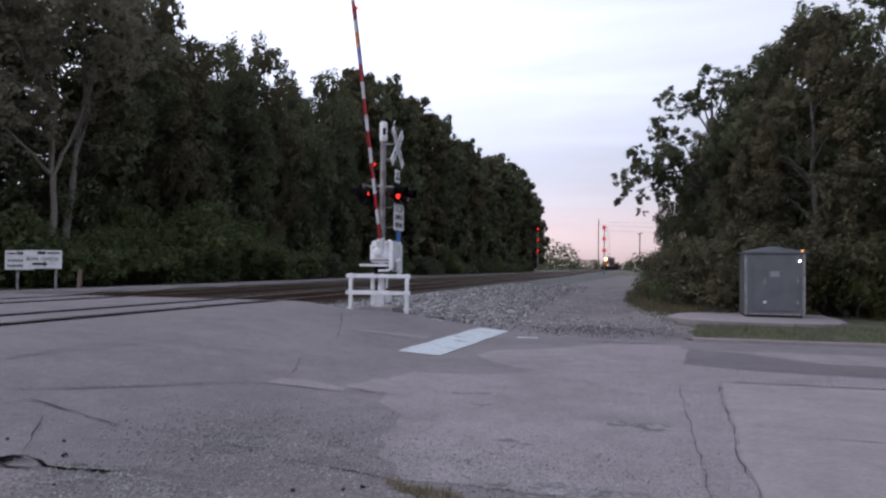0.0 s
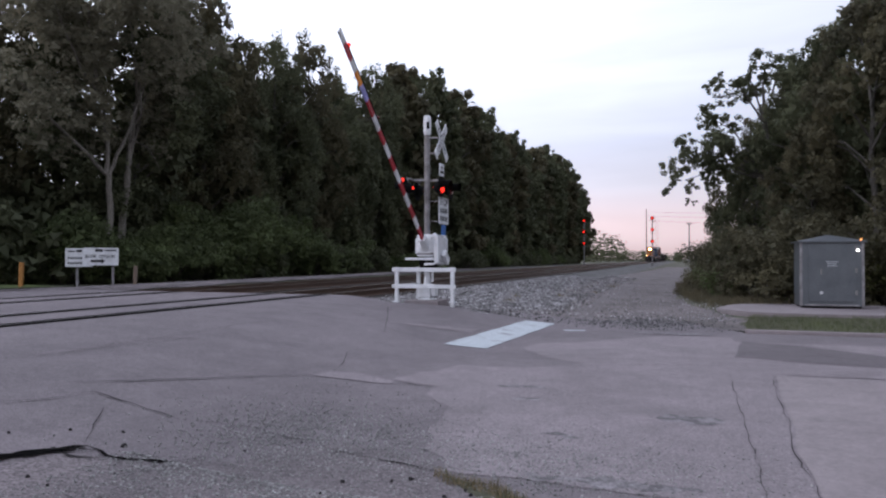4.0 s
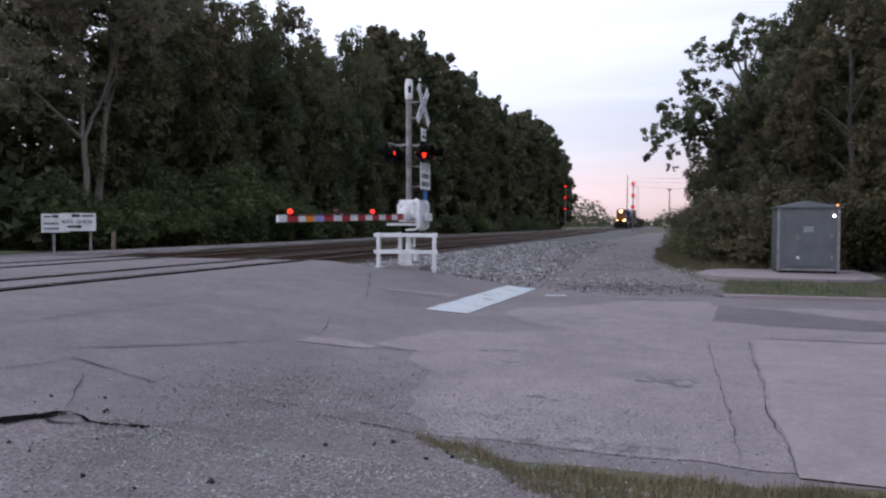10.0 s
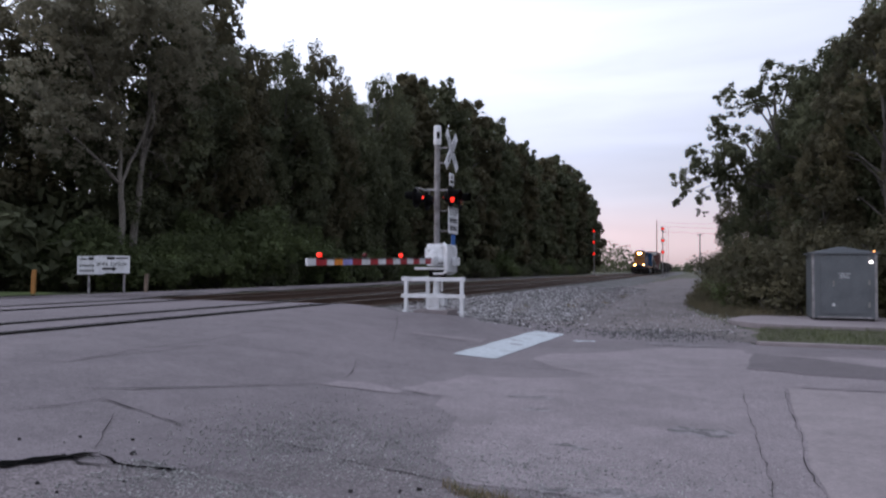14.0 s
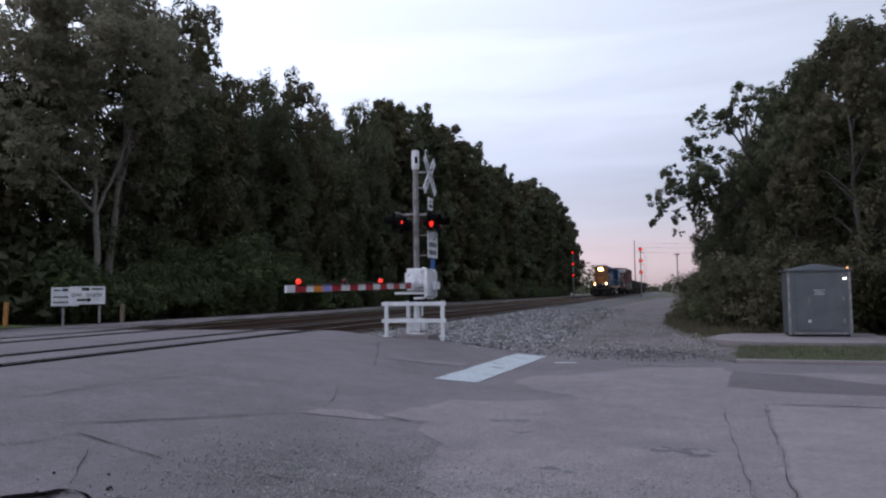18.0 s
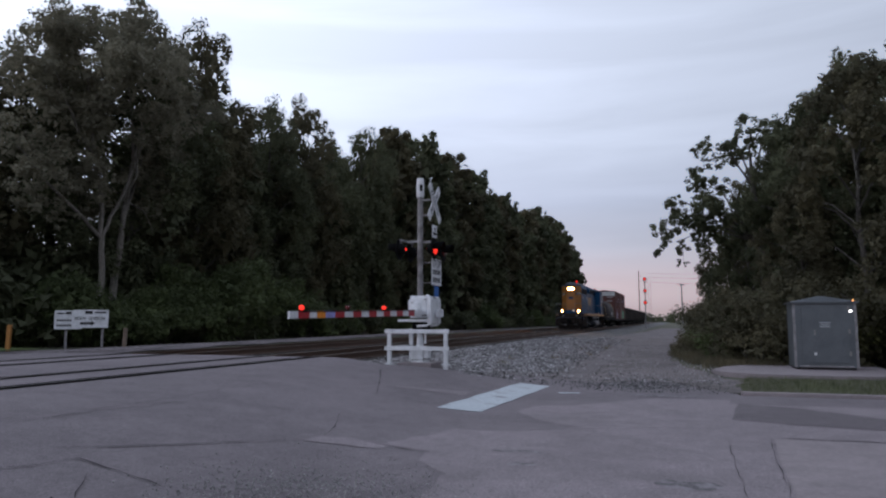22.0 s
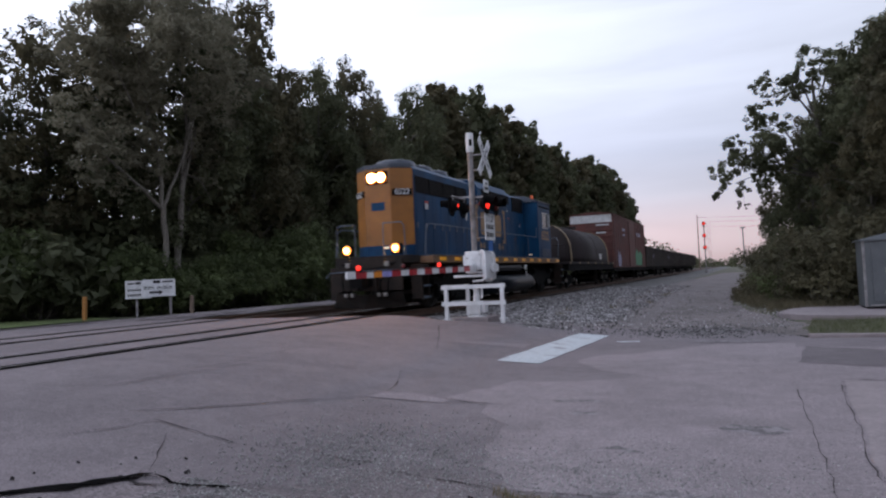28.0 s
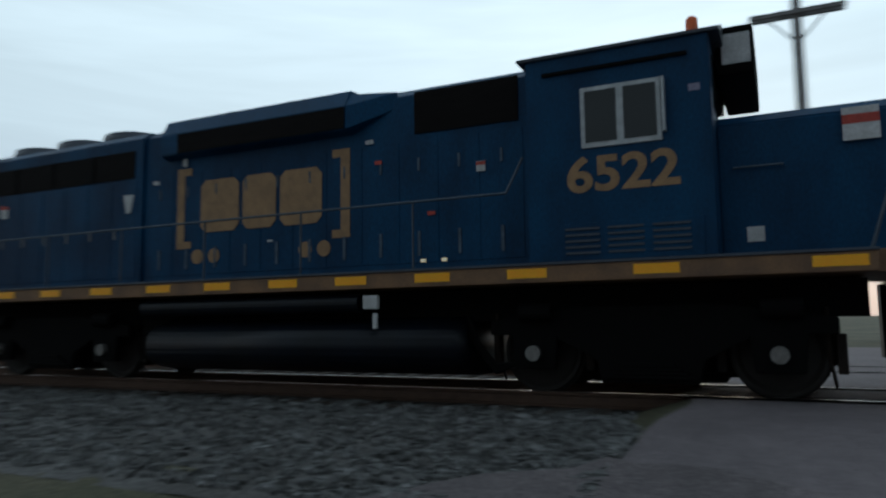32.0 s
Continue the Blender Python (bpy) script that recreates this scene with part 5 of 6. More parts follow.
M_AMBER = mat("lit_amber_lamp", (1, 0.5, 0.2), emit=(1.0, 0.35, 0.08), power=3)


def equipment_cabinet():
    c = tagged(empty("equipment_cabinet", pose(4.08, 23.3, 0.10)), "grey aluminium trackside equipment cabinet with hipped roof", "cabinet")
    body = part("body", boxed(-0.83, 0.83, 0.0, 1.25, 0.06, 1.98, bev=0.02), M_CABINET, c)
    part("plinth", boxed(-0.78, 0.78, 0.05, 1.2, 0.0, 0.07), M_CRACK, c)
    roof = bmesh.new()
    a = [roof.verts.new(v) for v in ((-0.9, -0.08, 1.98), (0.9, -0.08, 1.98), (0.9, 1.33, 1.98), (-0.9, 1.33, 1.98), (-0.05, 0.6, 2.17), (0.05, 0.6, 2.17))]
    for f in ((0, 1, 5, 4), (1, 2, 5), (2, 3, 4, 5), (3, 0, 4), (3, 2, 1, 0)):
        roof.faces.new([a[i] for i in f])
    part("roof", roof, M_CABINET, c)
    part("roof_edge", boxed(-0.9, 0.9, -0.08, 1.33, 1.94, 1.98), M_CABINET, c)
    d = part("door", boxed(-0.62, 0.62, -0.025, 0.0, 0.2, 1.88, bev=0.012), M_CABINET, c)
    part("door_handle", boxed(-0.3, -0.26, -0.06, -0.025, 1.0, 1.16), M_STEEL, d)
    part("label_plate", boxed(-0.16, 0.18, -0.03, -0.024, 1.22, 1.40), M_CABINET, d)
    for z, w in ((1.37, 0.16), (1.31, 0.12), (1.25, 0.14)):
        part("text_bar", boxed(-w, w, -0.033, -0.029, z - 0.012, z + 0.012), M_ALU, d)
    part("warning_sticker", boxed(-0.32, -0.24, -0.03, -0.024, 0.42, 0.5), M_WHITE, d)
    # Pale corner strips added in place of the lighter look of the side face.
    for x in (-0.81, 0.81):
        part("corner_trim", boxed(x - 0.035, x + 0.035, -0.012, 0.03, 0.06, 1.94, bev=0.006), M_GALV, c, "pale strip for the cabinet's brighter side face")
    part("base_rail", boxed(-0.7, 0.7, -0.03, 0.02, 0.08, 0.12), M_GALV, c)
    for z in (0.4, 1.05, 1.7):
        part("hinge", boxed(0.60, 0.66, -0.035, 0.0, z, z + 0.14), M_STEEL, c)
    part("light", boxed(0.65, 0.71, -0.05, 0.0, 1.68, 1.73), M_LAMPW, c, "small lit white lamp")
    part("light", boxed(0.73, 0.77, -0.09, -0.05, 1.99, 2.04), M_AMBER, c, "small amber lamp on the roof edge")
    return c


equipment_cabinet()

# ---- crossing gate ----
M_GATEWHITE = mat("white_gate_paint", (0.70, 0.71, 0.73), 0.55, second=(0.55, 0.56, 0.57), scale=4, fine=40, bump=0.1, grime=0.2)
M_RED = mat("red_reflective_sheet", (0.42, 0.02, 0.03), 0.4, scale=8, fine=50, grime=0.15)
M_GATEORANGE = mat("orange_arm_stripe", (0.85, 0.28, 0.02), 0.4, scale=8, fine=50, grime=0.15)
M_GATELILAC = mat("lilac_arm_stripe", (0.36, 0.36, 0.75), 0.4, scale=8, fine=50, grime=0.15)
M_SIGNBLUE = mat("blue_sign", (0.02, 0.13, 0.42), 0.5, scale=6, fine=40)
M_TEXT = mat("black_sign_paint", (0.02, 0.02, 0.022), 0.6, scale=6, fine=40)
M_REDLAMP = mat("lit_red_lamp", (0.8, 0.05, 0.03), emit=(1.0, 0.03, 0.015), power=2.4)
M_SIGNALRED = mat("lit_signal_lens", (0.8, 0.05, 0.03), emit=(1.0, 0.022, 0.01), power=2.6)
M_WARMLAMP = mat("lit_warm_lamp", (0.9, 0.5, 0.3), emit=(1.0, 0.40, 0.18), power=3)
M_REDOFF = mat("unlit_red_lens", (0.12, 0.01, 0.01), 0.25, scale=8, fine=40)
GX, GY, GZ = -6.3, 17.2, 0.46


def flasher(parent, x, y, z, way, lit):
    """A flashing-light head with black round shield and visor, facing along x."""
    f = part("light_head", disc_lathe([(0.10, -0.16), (0.15, -0.08), (0.16, 0.0), (0.16, 0.03)], 20, Matrix.Translation((x, y, z)) @ pose(0, 0, 0, 0, 90 * way, 0)), M_BLACK, parent)
    part("shield", disc_lathe([(0.27, 0.0), (0.27, 0.012)], 28, Matrix.Translation((x, y, z)) @ pose(0, 0, 0, 0, 90 * way, 0)), M_BLACK, f)
    part("lens", disc_lathe([(0.145, 0.03), (0.13, 0.05), (0.06, 0.065)], 20, Matrix.Translation((x, y, z)) @ pose(0, 0, 0, 0, 90 * way, 0)), lit, f, "red flasher lens")
    part("peephole", disc_lathe([(0.045, -0.175), (0.04, -0.185)], 14, Matrix.Translation((x, y, z)) @ pose(0, 0, 0, 0, 90 * way, 0)), lit, f, "small glowing window in the back of the lamp")
    vis = bmesh.new()
    n = 12
    rows = [[vis.verts.new((x + way * (0.03 + (0.26 if k else 0.0) * (1 - 0.35 * abs(i / n - 0.5))), y + 0.165 * math.cos(radians(-10 + 200 * i / n)), z + 0.165 * math.sin(radians(-10 + 200 * i / n)))) for i in range(n + 1)] for k in (0, 1)]
    for i in range(n):
        vis.faces.new((rows[0][i], rows[0][i + 1], rows[1][i + 1], rows[1][i]))
    bmesh.ops.solidify(vis, geom=vis.faces[:], thickness=0.006)
    part("visor", vis, M_BLACK, f)
    return f


def crossing_signal():
    g = tagged(empty("crossing_signal", pose(GX, GY, GZ)), "galvanised railway crossing signal mast with crossbuck and red flashers", "crossing signal")
    part("foundation", boxed(-0.45, 0.45, -0.45, 0.45, -0.3, 0.04, bev=0.03), M_CONCRETE, g)
    base = part("mast_base", disc_lathe([(0.24, 0.04), (0.24, 0.07), (0.12, 0.11), (0.095, 0.3), (0.085, 0.62)], 20), M_GATEWHITE, g)
    for k in range(4):
        a = radians(45 + 90 * k)
        part("anchor_bolt", rod(bmesh.new(), (0.2 * math.cos(a), 0.2 * math.sin(a), 0.05), (0.2 * math.cos(a), 0.2 * math.sin(a), 0.16), 0.018, 8), M_STEEL, base)
    part("base_box", boxed(-0.17, 0.15, -0.2, 0.16, 0.1, 0.44, bev=0.04), M_GATEWHITE, base)
    part("junction_box", boxed(0.08, 0.27, -0.14, 0.1, 0.14, 0.42, bev=0.03), M_GATEWHITE, base)
    mast = part("mast", rod(bmesh.new(), (0, 0, 0.1), (0, 0, 4.78), 0.075, 20), M_GALV, g)
    part("mast_lower", rod(bmesh.new(), (0, 0, 0.6), (0, 0, 1.1), 0.08, 20), M_GATEWHITE, mast, "white painted lower mast")
    part("bell", disc_lathe([(0.09, 4.3), (0.1, 4.36), (0.1, 4.75), (0.085, 4.8)], 20), M_GATEWHITE, mast, "white bell housing")
    part("bell_opening", boxed(0.02, 0.09, -0.105, -0.085, 4.45, 4.62), M_BLACK, mast)
    # crossbuck, facing the road
    for z in (4.22, 3.82):
        part("bracket", boxed(0.05, 0.36, -0.03, 0.03, z - 0.02, z + 0.02), M_GALV, mast)
    xb = part("crossbuck", boxed(-0.008, 0.008, -0.61, 0.61, -0.115, 0.115, bev=0.004), M_GATEWHITE, g)
    xb.matrix_basis = pose(0.38, 0, 4.12, 46, 0, 0)
    xb2 = part("crossbuck", boxed(-0.008, 0.008, -0.61, 0.61, -0.115, 0.115, bev=0.004), M_GATEWHITE, g)
    xb2.matrix_basis = pose(0.40, 0, 4.12, -46, 0, 0)
    for b, word in ((xb, "CROSSING"), (xb2, "RAILROAD")):
        letters("word", word, 0.2, pose(0.0085, 0, 0, 90, 0, 90), M_TEXT, b, 0.002, 0.85)
        for k in range(9):
            part("reflective_square", boxed(-0.0095, -0.008, -0.56 + k * 0.135, -0.5 + k * 0.135, -0.03, 0.03), M_GALV, b)
    tp = part("track_count_plate", boxed(0.385, 0.4, -0.18, 0.18, 3.22, 3.54, bev=0.005), M_GATEWHITE, g, "small white plate under the crossbuck")
    for z, w in ((3.44, 0.1), (3.32, 0.26)):
        part("text_bar", boxed(0.4, 0.402, -w / 2, w / 2, z - 0.04, z + 0.04), M_TEXT, tp)
    # flashers on their crossarms
    for z, x0, x1 in ((3.12, 0.0, 0.46), (3.14, -0.4, 0.0)):
        part("lamp_arm", boxed(min(x0, x1), max(x0, x1), -0.03, 0.03, z - 0.025, z + 0.025), M_GALV, mast)
    part("crossarm", rod(bmesh.new(), (0.44, -0.42, 3.12), (0.44, 0.42, 3.12), 0.03, 10), M_BLACK, g)
    part("crossarm", rod(bmesh.new(), (-0.38, -0.45, 3.14), (-0.38, 0.45, 3.14), 0.03, 10), M_GALV, g)
    for y, lit in ((-0.36, M_REDLAMP), (0.36, M_REDOFF)):
        flasher(g, 0.5, y, 2.9, 1, lit)
    for y, lit in ((-0.4, M_REDLAMP), (0.4, M_REDOFF)):
        flasher(g, -0.42, y, 2.9, -1, lit)
        part("lamp_hanger", rod(bmesh.new(), (-0.38, y, 3.14), (-0.38, y, 2.98), 0.02, 8), M_GALV, g)
    # regulatory sign and blue emergency plate
    for z in (2.58, 2.06):
        part("sign_bracket", boxed(0.05, 0.44, -0.02, 0.02, z - 0.012, z + 0.012), M_GALV, mast)
    sg = part("stop_sign_panel", boxed(0.44, 0.452, -0.38, 0.38, 1.98, 2.66, bev=0.004), M_GATEWHITE, g, "white rectangular stop sign")
    letters("word", "STOP", 0.27, pose(0.453, 0, 2.53, 90, 0, 90), M_TEXT, sg, 0.002)
    for z, w in ((2.32, 0.6), (2.12, 0.6)):
        for k in range(5):
            part("text_bar", boxed(0.452, 0.454, -w / 2 + k * w / 5, -w / 2 + k * w / 5 + w / 7, z - 0.06, z + 0.06), M_TEXT, sg)
    part("blue_plate", boxed(0.44, 0.452, -0.16, 0.16, 1.70, 1.96, bev=0.004), M_SIGNBLUE, g, "blue emergency notice plate")
    # gate mechanism
    mech = part("gate_mechanism", boxed(-0.2, 0.30, -0.24, 0.24, 1.15, 1.72, bev=0.05), M_GATEWHITE, g, "white gate mechanism housing")
    part("mechanism_cover", boxed(-0.26, -0.19, -0.2, 0.2, 1.22, 1.62, bev=0.03), M_GATEWHITE, mech)
    part("mechanism_door", boxed(0.02, 0.24, -0.262, -0.24, 1.3, 1.62, bev=0.01), M_GATEWHITE, mech)
    for y in (-0.36, 0.36):
        cg = part("counterweight_guard", rods([(0.40, y, 1.0), (0.40, y, 1.6), (0.36, y * 0.9, 1.69), (0.28, y * 0.8, 1.72)], 0.035), M_GATEWHITE, mech)
        part("guard_rail_tube", rods([(0.40, y, 1.02), (0.30, y, 0.96), (0.05, y, 0.95)], 0.03), M_GATEWHITE, cg)
    part("side_housing", boxed(0.3, 0.40, -0.33, 0.33, 1.0, 1.66, bev=0.05), M_GATEWHITE, mech)
    part("pivot_hub", disc_lathe([(0.13, 0.0), (0.13, 0.05), (0.06, 0.08)], 20, Matrix.Translation((-0.02, -0.24, 1.42)) @ pose(0, 0, 0, 90, 0, 0)), M_GATEWHITE, mech)
    for dx, dz in ((-0.13, 0.12), (0.22, 0.2), (-0.13, -0.18), (0.22, -0.18)):
        part("cover_bolt", rod(bmesh.new(), (dx, -0.24, 1.42 + dz), (dx, -0.265, 1.42 + dz), 0.018, 8), M_GALV, mech)
    # Solid black box for the gearbox and the dark of the recess around it.
    part("gear_recess", boxed(-0.12, 0.2, -0.25, 0.2, 0.84, 1.05), M_BLACK, g, "dark gearbox and recess under the housing")
    part("strap", boxed(-0.18, 0.28, -0.255, -0.242, 1.2, 1.235), M_GALV, mech)
    part("support_shelf", boxed(-0.5, 0.36, -0.3, 0.3, 1.06, 1.12, bev=0.01), M_GATEWHITE, g)
    part("conduit", rods([(0.16, -0.05, 0.5), (0.16, -0.05, 1.1)], 0.03), M_GATEWHITE, g)
    return g


crossing_signal()


def gate_arm():
    """The striped arm; its origin is the pivot, and it reaches along -y."""
    a = tagged(empty("gate_arm"), "red and white striped crossing gate arm with red lamps", "gate arm")
    part("pivot_bracket", boxed(-0.08, 0.08, -0.5, 0.25, -0.1, 0.1, bev=0.02), M_GATEWHITE, a)
    y, end = -0.4, -6.5
    cuts = [(0.28, M_GATEWHITE), (0.40, M_RED), (0.27, M_GATEWHITE), (0.33, M_GATEORANGE), (0.40, M_GATELILAC), (0.40, M_RED)]
    pos = end
    k = 0
    while pos < y - 0.1:
        ln, m = cuts[k] if k < len(cuts) else (0.39, M_GATEWHITE if k % 2 == 0 else M_RED)
        top = min(pos + ln, y)
        h = 0.062 + 0.012 * (top - end) / 6.6
        part("stripe", boxed(-0.022, 0.022, pos, top, -h, h), m, a)
        pos = top
        k += 1
    for yy, m in ((-6.07, M_REDLAMP), (-4.25, M_REDOFF), (-2.4, M_REDLAMP)):
        l = part("arm_lamp", disc_lathe([(0.025, 0.07), (0.025, 0.085), (0.042, 0.095), (0.047, 0.14), (0.03, 0.165)], 16, Matrix.Translation((0, yy, 0))), m, a, "red arm lamp")
        part("lamp_bracket", boxed(-0.03, 0.03, yy - 0.05, yy + 0.05, 0.06, 0.08), M_BLACK, l)
    part("lamp_cable", rod(bmesh.new(), (0.03, -6.1, 0.05), (0.03, -0.4, 0.06), 0.008, 6), M_BLACK, a)
    part("shaft", rod(bmesh.new(), (0.0, 0.1, 0.0), (0.48, 0.1, 0.0), 0.03, 10), M_GATEWHITE, a)
    part("counterweight", boxed(0.38, 0.48, 0.05, 0.42, -0.12, 0.08, bev=0.02), M_GATEWHITE, a)
    return a


ARM = gate_arm()


def barricade():
    b = tagged(empty("guard_rail", pose(-0.17, 0.3, 0.58)), "white painted steel guard fence round the signal foot", "guard fence")
    for x, y in ((-6.75, 16.35), (-6.6, 17.5), (-5.3, 16.47)):
        p = part("post", boxed(x - 0.045, x + 0.045, y - 0.045, y + 0.045, -0.5, 0.76, bev=0.01), M_GATEWHITE, b)
        part("base_plate", boxed(x - 0.09, x + 0.09, y - 0.09, y + 0.09, -0.12, -0.1), M_GATEWHITE, p)
    for z in (0.70, 0.28):
        r = part("rail", boxed(-0.85, 0.82, -0.06, -0.045, z - 0.05, z + 0.05, bev=0.008), M_GATEWHITE, b)
        r.matrix_basis = pose(-6.02, 16.41, 0, 0, 0, 4.5)
        r = part("rail", boxed(-0.02, 0.02, 0, 1.25, z - 0.05, z + 0.05, bev=0.008), M_GATEWHITE, b)
        r.matrix_basis = pose(-6.75, 16.35, 0, 0, 0, -7)
    return b


barricade()

# ---- line signs, stakes, signals, poles ----
M_WOOD = mat("weathered_wood", (0.20, 0.15, 0.11), 0.9, second=(0.12, 0.09, 0.07), scale=4, fine=30, stretch=(6, 6, 1), bump=0.5)
M_ORANGEWOOD = mat("orange_brown_stake", (0.42, 0.19, 0.05), 0.8, scale=5, fine=30, stretch=(6, 6, 1))


def line_sign():
    cx, cy = -24.3, 24.15
    s = tagged(empty("railway_sign", pose(cx, cy, land_z(cx, cy) + 0.03, 0, 0, 44.5) @ Matrix.Diagonal((0.8, 1, 1, 1))), "two white railway notice boards on steel posts", "sign")
    for x in (-0.75, 1.0):
        part("post", boxed(x - 0.06, x + 0.06, 0.03, 0.1, -0.3, 1.55), M_GALV, s)
    b1 = part("board", boxed(-1.32, 0.0, -0.03, 0.0, 0.82, 1.62, bev=0.006), M_GATEWHITE, s)
    b2 = part("board", boxed(-0.42, 1.27, -0.06, -0.032, 0.88, 1.65, bev=0.006), M_GATEWHITE, s)
    part("emblem_bar", boxed(-1.2, -0.85, -0.034, -0.031, 1.46, 1.52), M_TEXT, b1), part("emblem_block", boxed(-0.8, -0.52, -0.034, -0.031, 1.45, 1.56), M_TEXT, b1)
    for z in (1.2, 0.98):
        for k in range(6):
            part("text_bar", boxed(-1.2 + 0.12 * k, -1.12 + 0.12 * k, -0.034, -0.031, z - 0.05, z + 0.05), M_TEXT, b1)
    part("emblem_block", boxed(0.12, 0.5, -0.064, -0.061, 1.47, 1.6), M_TEXT, b2), part("emblem_bar", boxed(0.58, 1.15, -0.064, -0.061, 1.5, 1.57), M_TEXT, b2)
    letters("word", "BORN", 0.2, pose(-0.1, -0.062, 1.27, 90, 0, 0), M_TEXT, b2, 0.002, 0.95, 0.011)
    letters("word", "DIVISION", 0.2, pose(0.70, -0.062, 1.27, 90, 0, 0), M_TEXT, b2, 0.002, 0.95, 0.011)
    part("arrow", prism([(-0.1, 1.02), (0.42, 1.02), (0.42, 0.95), (0.62, 1.07), (0.42, 1.19), (0.42, 1.12), (-0.1, 1.12)], "y", -0.065, -0.061), M_TEXT, b2)
    return s


line_sign()
for x, y, h, m, lab in ((-25.2, 21.4, 1.05, M_ORANGEWOOD, "orange-brown wooden marker stake"), (-22.7, 24.9, 0.85, M_WOOD, "grey wooden marker stake"), (-26.4, 17.9, 0.95, M_GATEWHITE, "white painted marker stake on the lawn")):
    st = finish(boxed(-0.07, 0.07, -0.07, 0.07, -0.3, h, bev=0.015), "marker_stake", m)
    st.matrix_basis = pose(x, y, land_z(x, y), 0, 2, 20)
    tagged(st, lab, "stake")


def block_signal(x, y, top, ladder):
    s = tagged(empty("block_signal", pose(x, y, 0.3)), "three-headed railway signal mast showing red", "railway signal", "railway signals")
    part("mast", rod(bmesh.new(), (0, 0, -0.2), (0, 0, top), 0.09, 12), M_GALV, s)
    part("base", boxed(-0.25, 0.25, -0.25, 0.25, -0.2, 0.5, bev=0.03), M_GALV, s)
    for z in (top - 0.3, top - 2.35, top - 4.4):
        h = part("signal_head", disc_lathe([(0.30, -0.1), (0.33, 0.0), (0.30, 0.06)], 20, Matrix.Translation((0, -0.2, z)) @ pose(0, 0, 0, 90, 0, 0)), M_BLACK, s)
        part("lens", disc_lathe([(0.17, 0.0), (0.17, 0.03), (0.08, 0.05)], 20, Matrix.Translation((0, -0.27, z)) @ pose(0, 0, 0, 90, 0, 0)), M_SIGNALRED, h, "glowing red signal lens")
        part("hood", boxed(-0.2, 0.2, -0.6, -0.25, z + 0.17, z + 0.2), M_BLACK, h)
        part("platform", boxed(-0.3, 0.55, 0.0, 0.5, z - 0.62, z - 0.58), M_GALV, s)
    if ladder:
        for xx in (0.55, 0.95):
            part("ladder_rail", rod(bmesh.new(), (xx, 0.3, 0), (xx, 0.3, top), 0.02, 6), M_GALV, s)
        for k in range(18):
            part("rung", rod(bmesh.new(), (0.55, 0.3, 0.4 + k * 0.42), (0.95, 0.3, 0.4 + k * 0.42), 0.012, 6), M_GALV, s)
    return s


block_signal(-5.35, 130, 8.75, True)
block_signal(-17.25, 130, 8.5, False)


def utility_pole(x, y, h, arms, turn, label):
    p = tagged(empty("utility_pole", pose(x, y, land_z(x, y), 0, 0, turn)), label, "utility pole", "utility poles")
    part("pole", rod(bmesh.new(), (0, 0, -0.5), (0, 0, h), 0.17, 14, 0.11), M_GALV, p)
    for z, w in arms:
        a = part("crossarm", boxed(-0.2, -0.1, -w / 2, w / 2, z - 0.06, z + 0.06), M_GALV, p)
        part("crossarm", boxed(0.1, 0.2, -w / 2, w / 2, z - 0.06, z + 0.06), M_GALV, p)
        for way in (1, -1):
            part("brace", rod(bmesh.new(), (0.0, way * 0.75, z - 0.05), (0.0, way * 0.1, z - 0.75), 0.025, 6), M_GALV, a)
        for k in range(4):
            yy = -w / 2 + 0.12 + k * (w - 0.24) / 3
            part("insulator", disc_lathe([(0.03, 0), (0.06, 0.03), (0.05, 0.08), (0.06, 0.1), (0.03, 0.16)], 10, Matrix.Translation((-0.15, yy, z + 0.06))), M_GALV, a)
    return p


utility_pole(-21.3, 0.83, 13.6, ((12.25, 2.3), (10.85, 2.4), (9.45, 2.4)), 0, "pale utility pole with three pairs of weathered crossarms")
M_WIRE = mat("dark_wire", (0.03, 0.03, 0.03), 0.6, scale=3, fine=10)


def wire(a, b, sag, r=0.012):
    pts = [Vector(a).lerp(Vector(b), i / 14) - Vector((0, 0, sag * 4 * (i / 14) * (1 - i / 14))) for i in range(15)]
    V, F = [], []
    tube(V, F, pts, [r] * 15, 5)
    tagged(raw("overhead_wire", V, F, M_WIRE), "thin dark overhead wire between poles", "wire", "overhead wires")


for k, z in enumerate((16.6, 15.4, 13.9)):
    wire((-11.5, 235, z), (60, 238, z + 1.0), 1.2 + 0.3 * k, 0.03)


def far_pole(x, y, h, r, label):
    p = tagged(empty("lamp_pole", pose(x, y, 0)), label, "lamp pole")
    part("pole", rod(bmesh.new(), (0, 0, -0.3), (0, 0, h), r, 10, r * 0.7), M_GALV, p)
    part("head", boxed(-1.1, 1.1, -0.2, 0.2, h - 0.2, h + 0.3, bev=0.05), M_GALV, p)


far_pole(2.0, 330, 17, 0.35, "tall distant floodlight pole")
p = tagged(empty("utility_pole", pose(-11.5, 235, 0)), "thin distant wooden pole", "utility pole", "utility poles")
part("pole", rod(bmesh.new(), (0, 0, -0.3), (0, 0, 17.5), 0.2, 10, 0.12), M_WOOD, p)


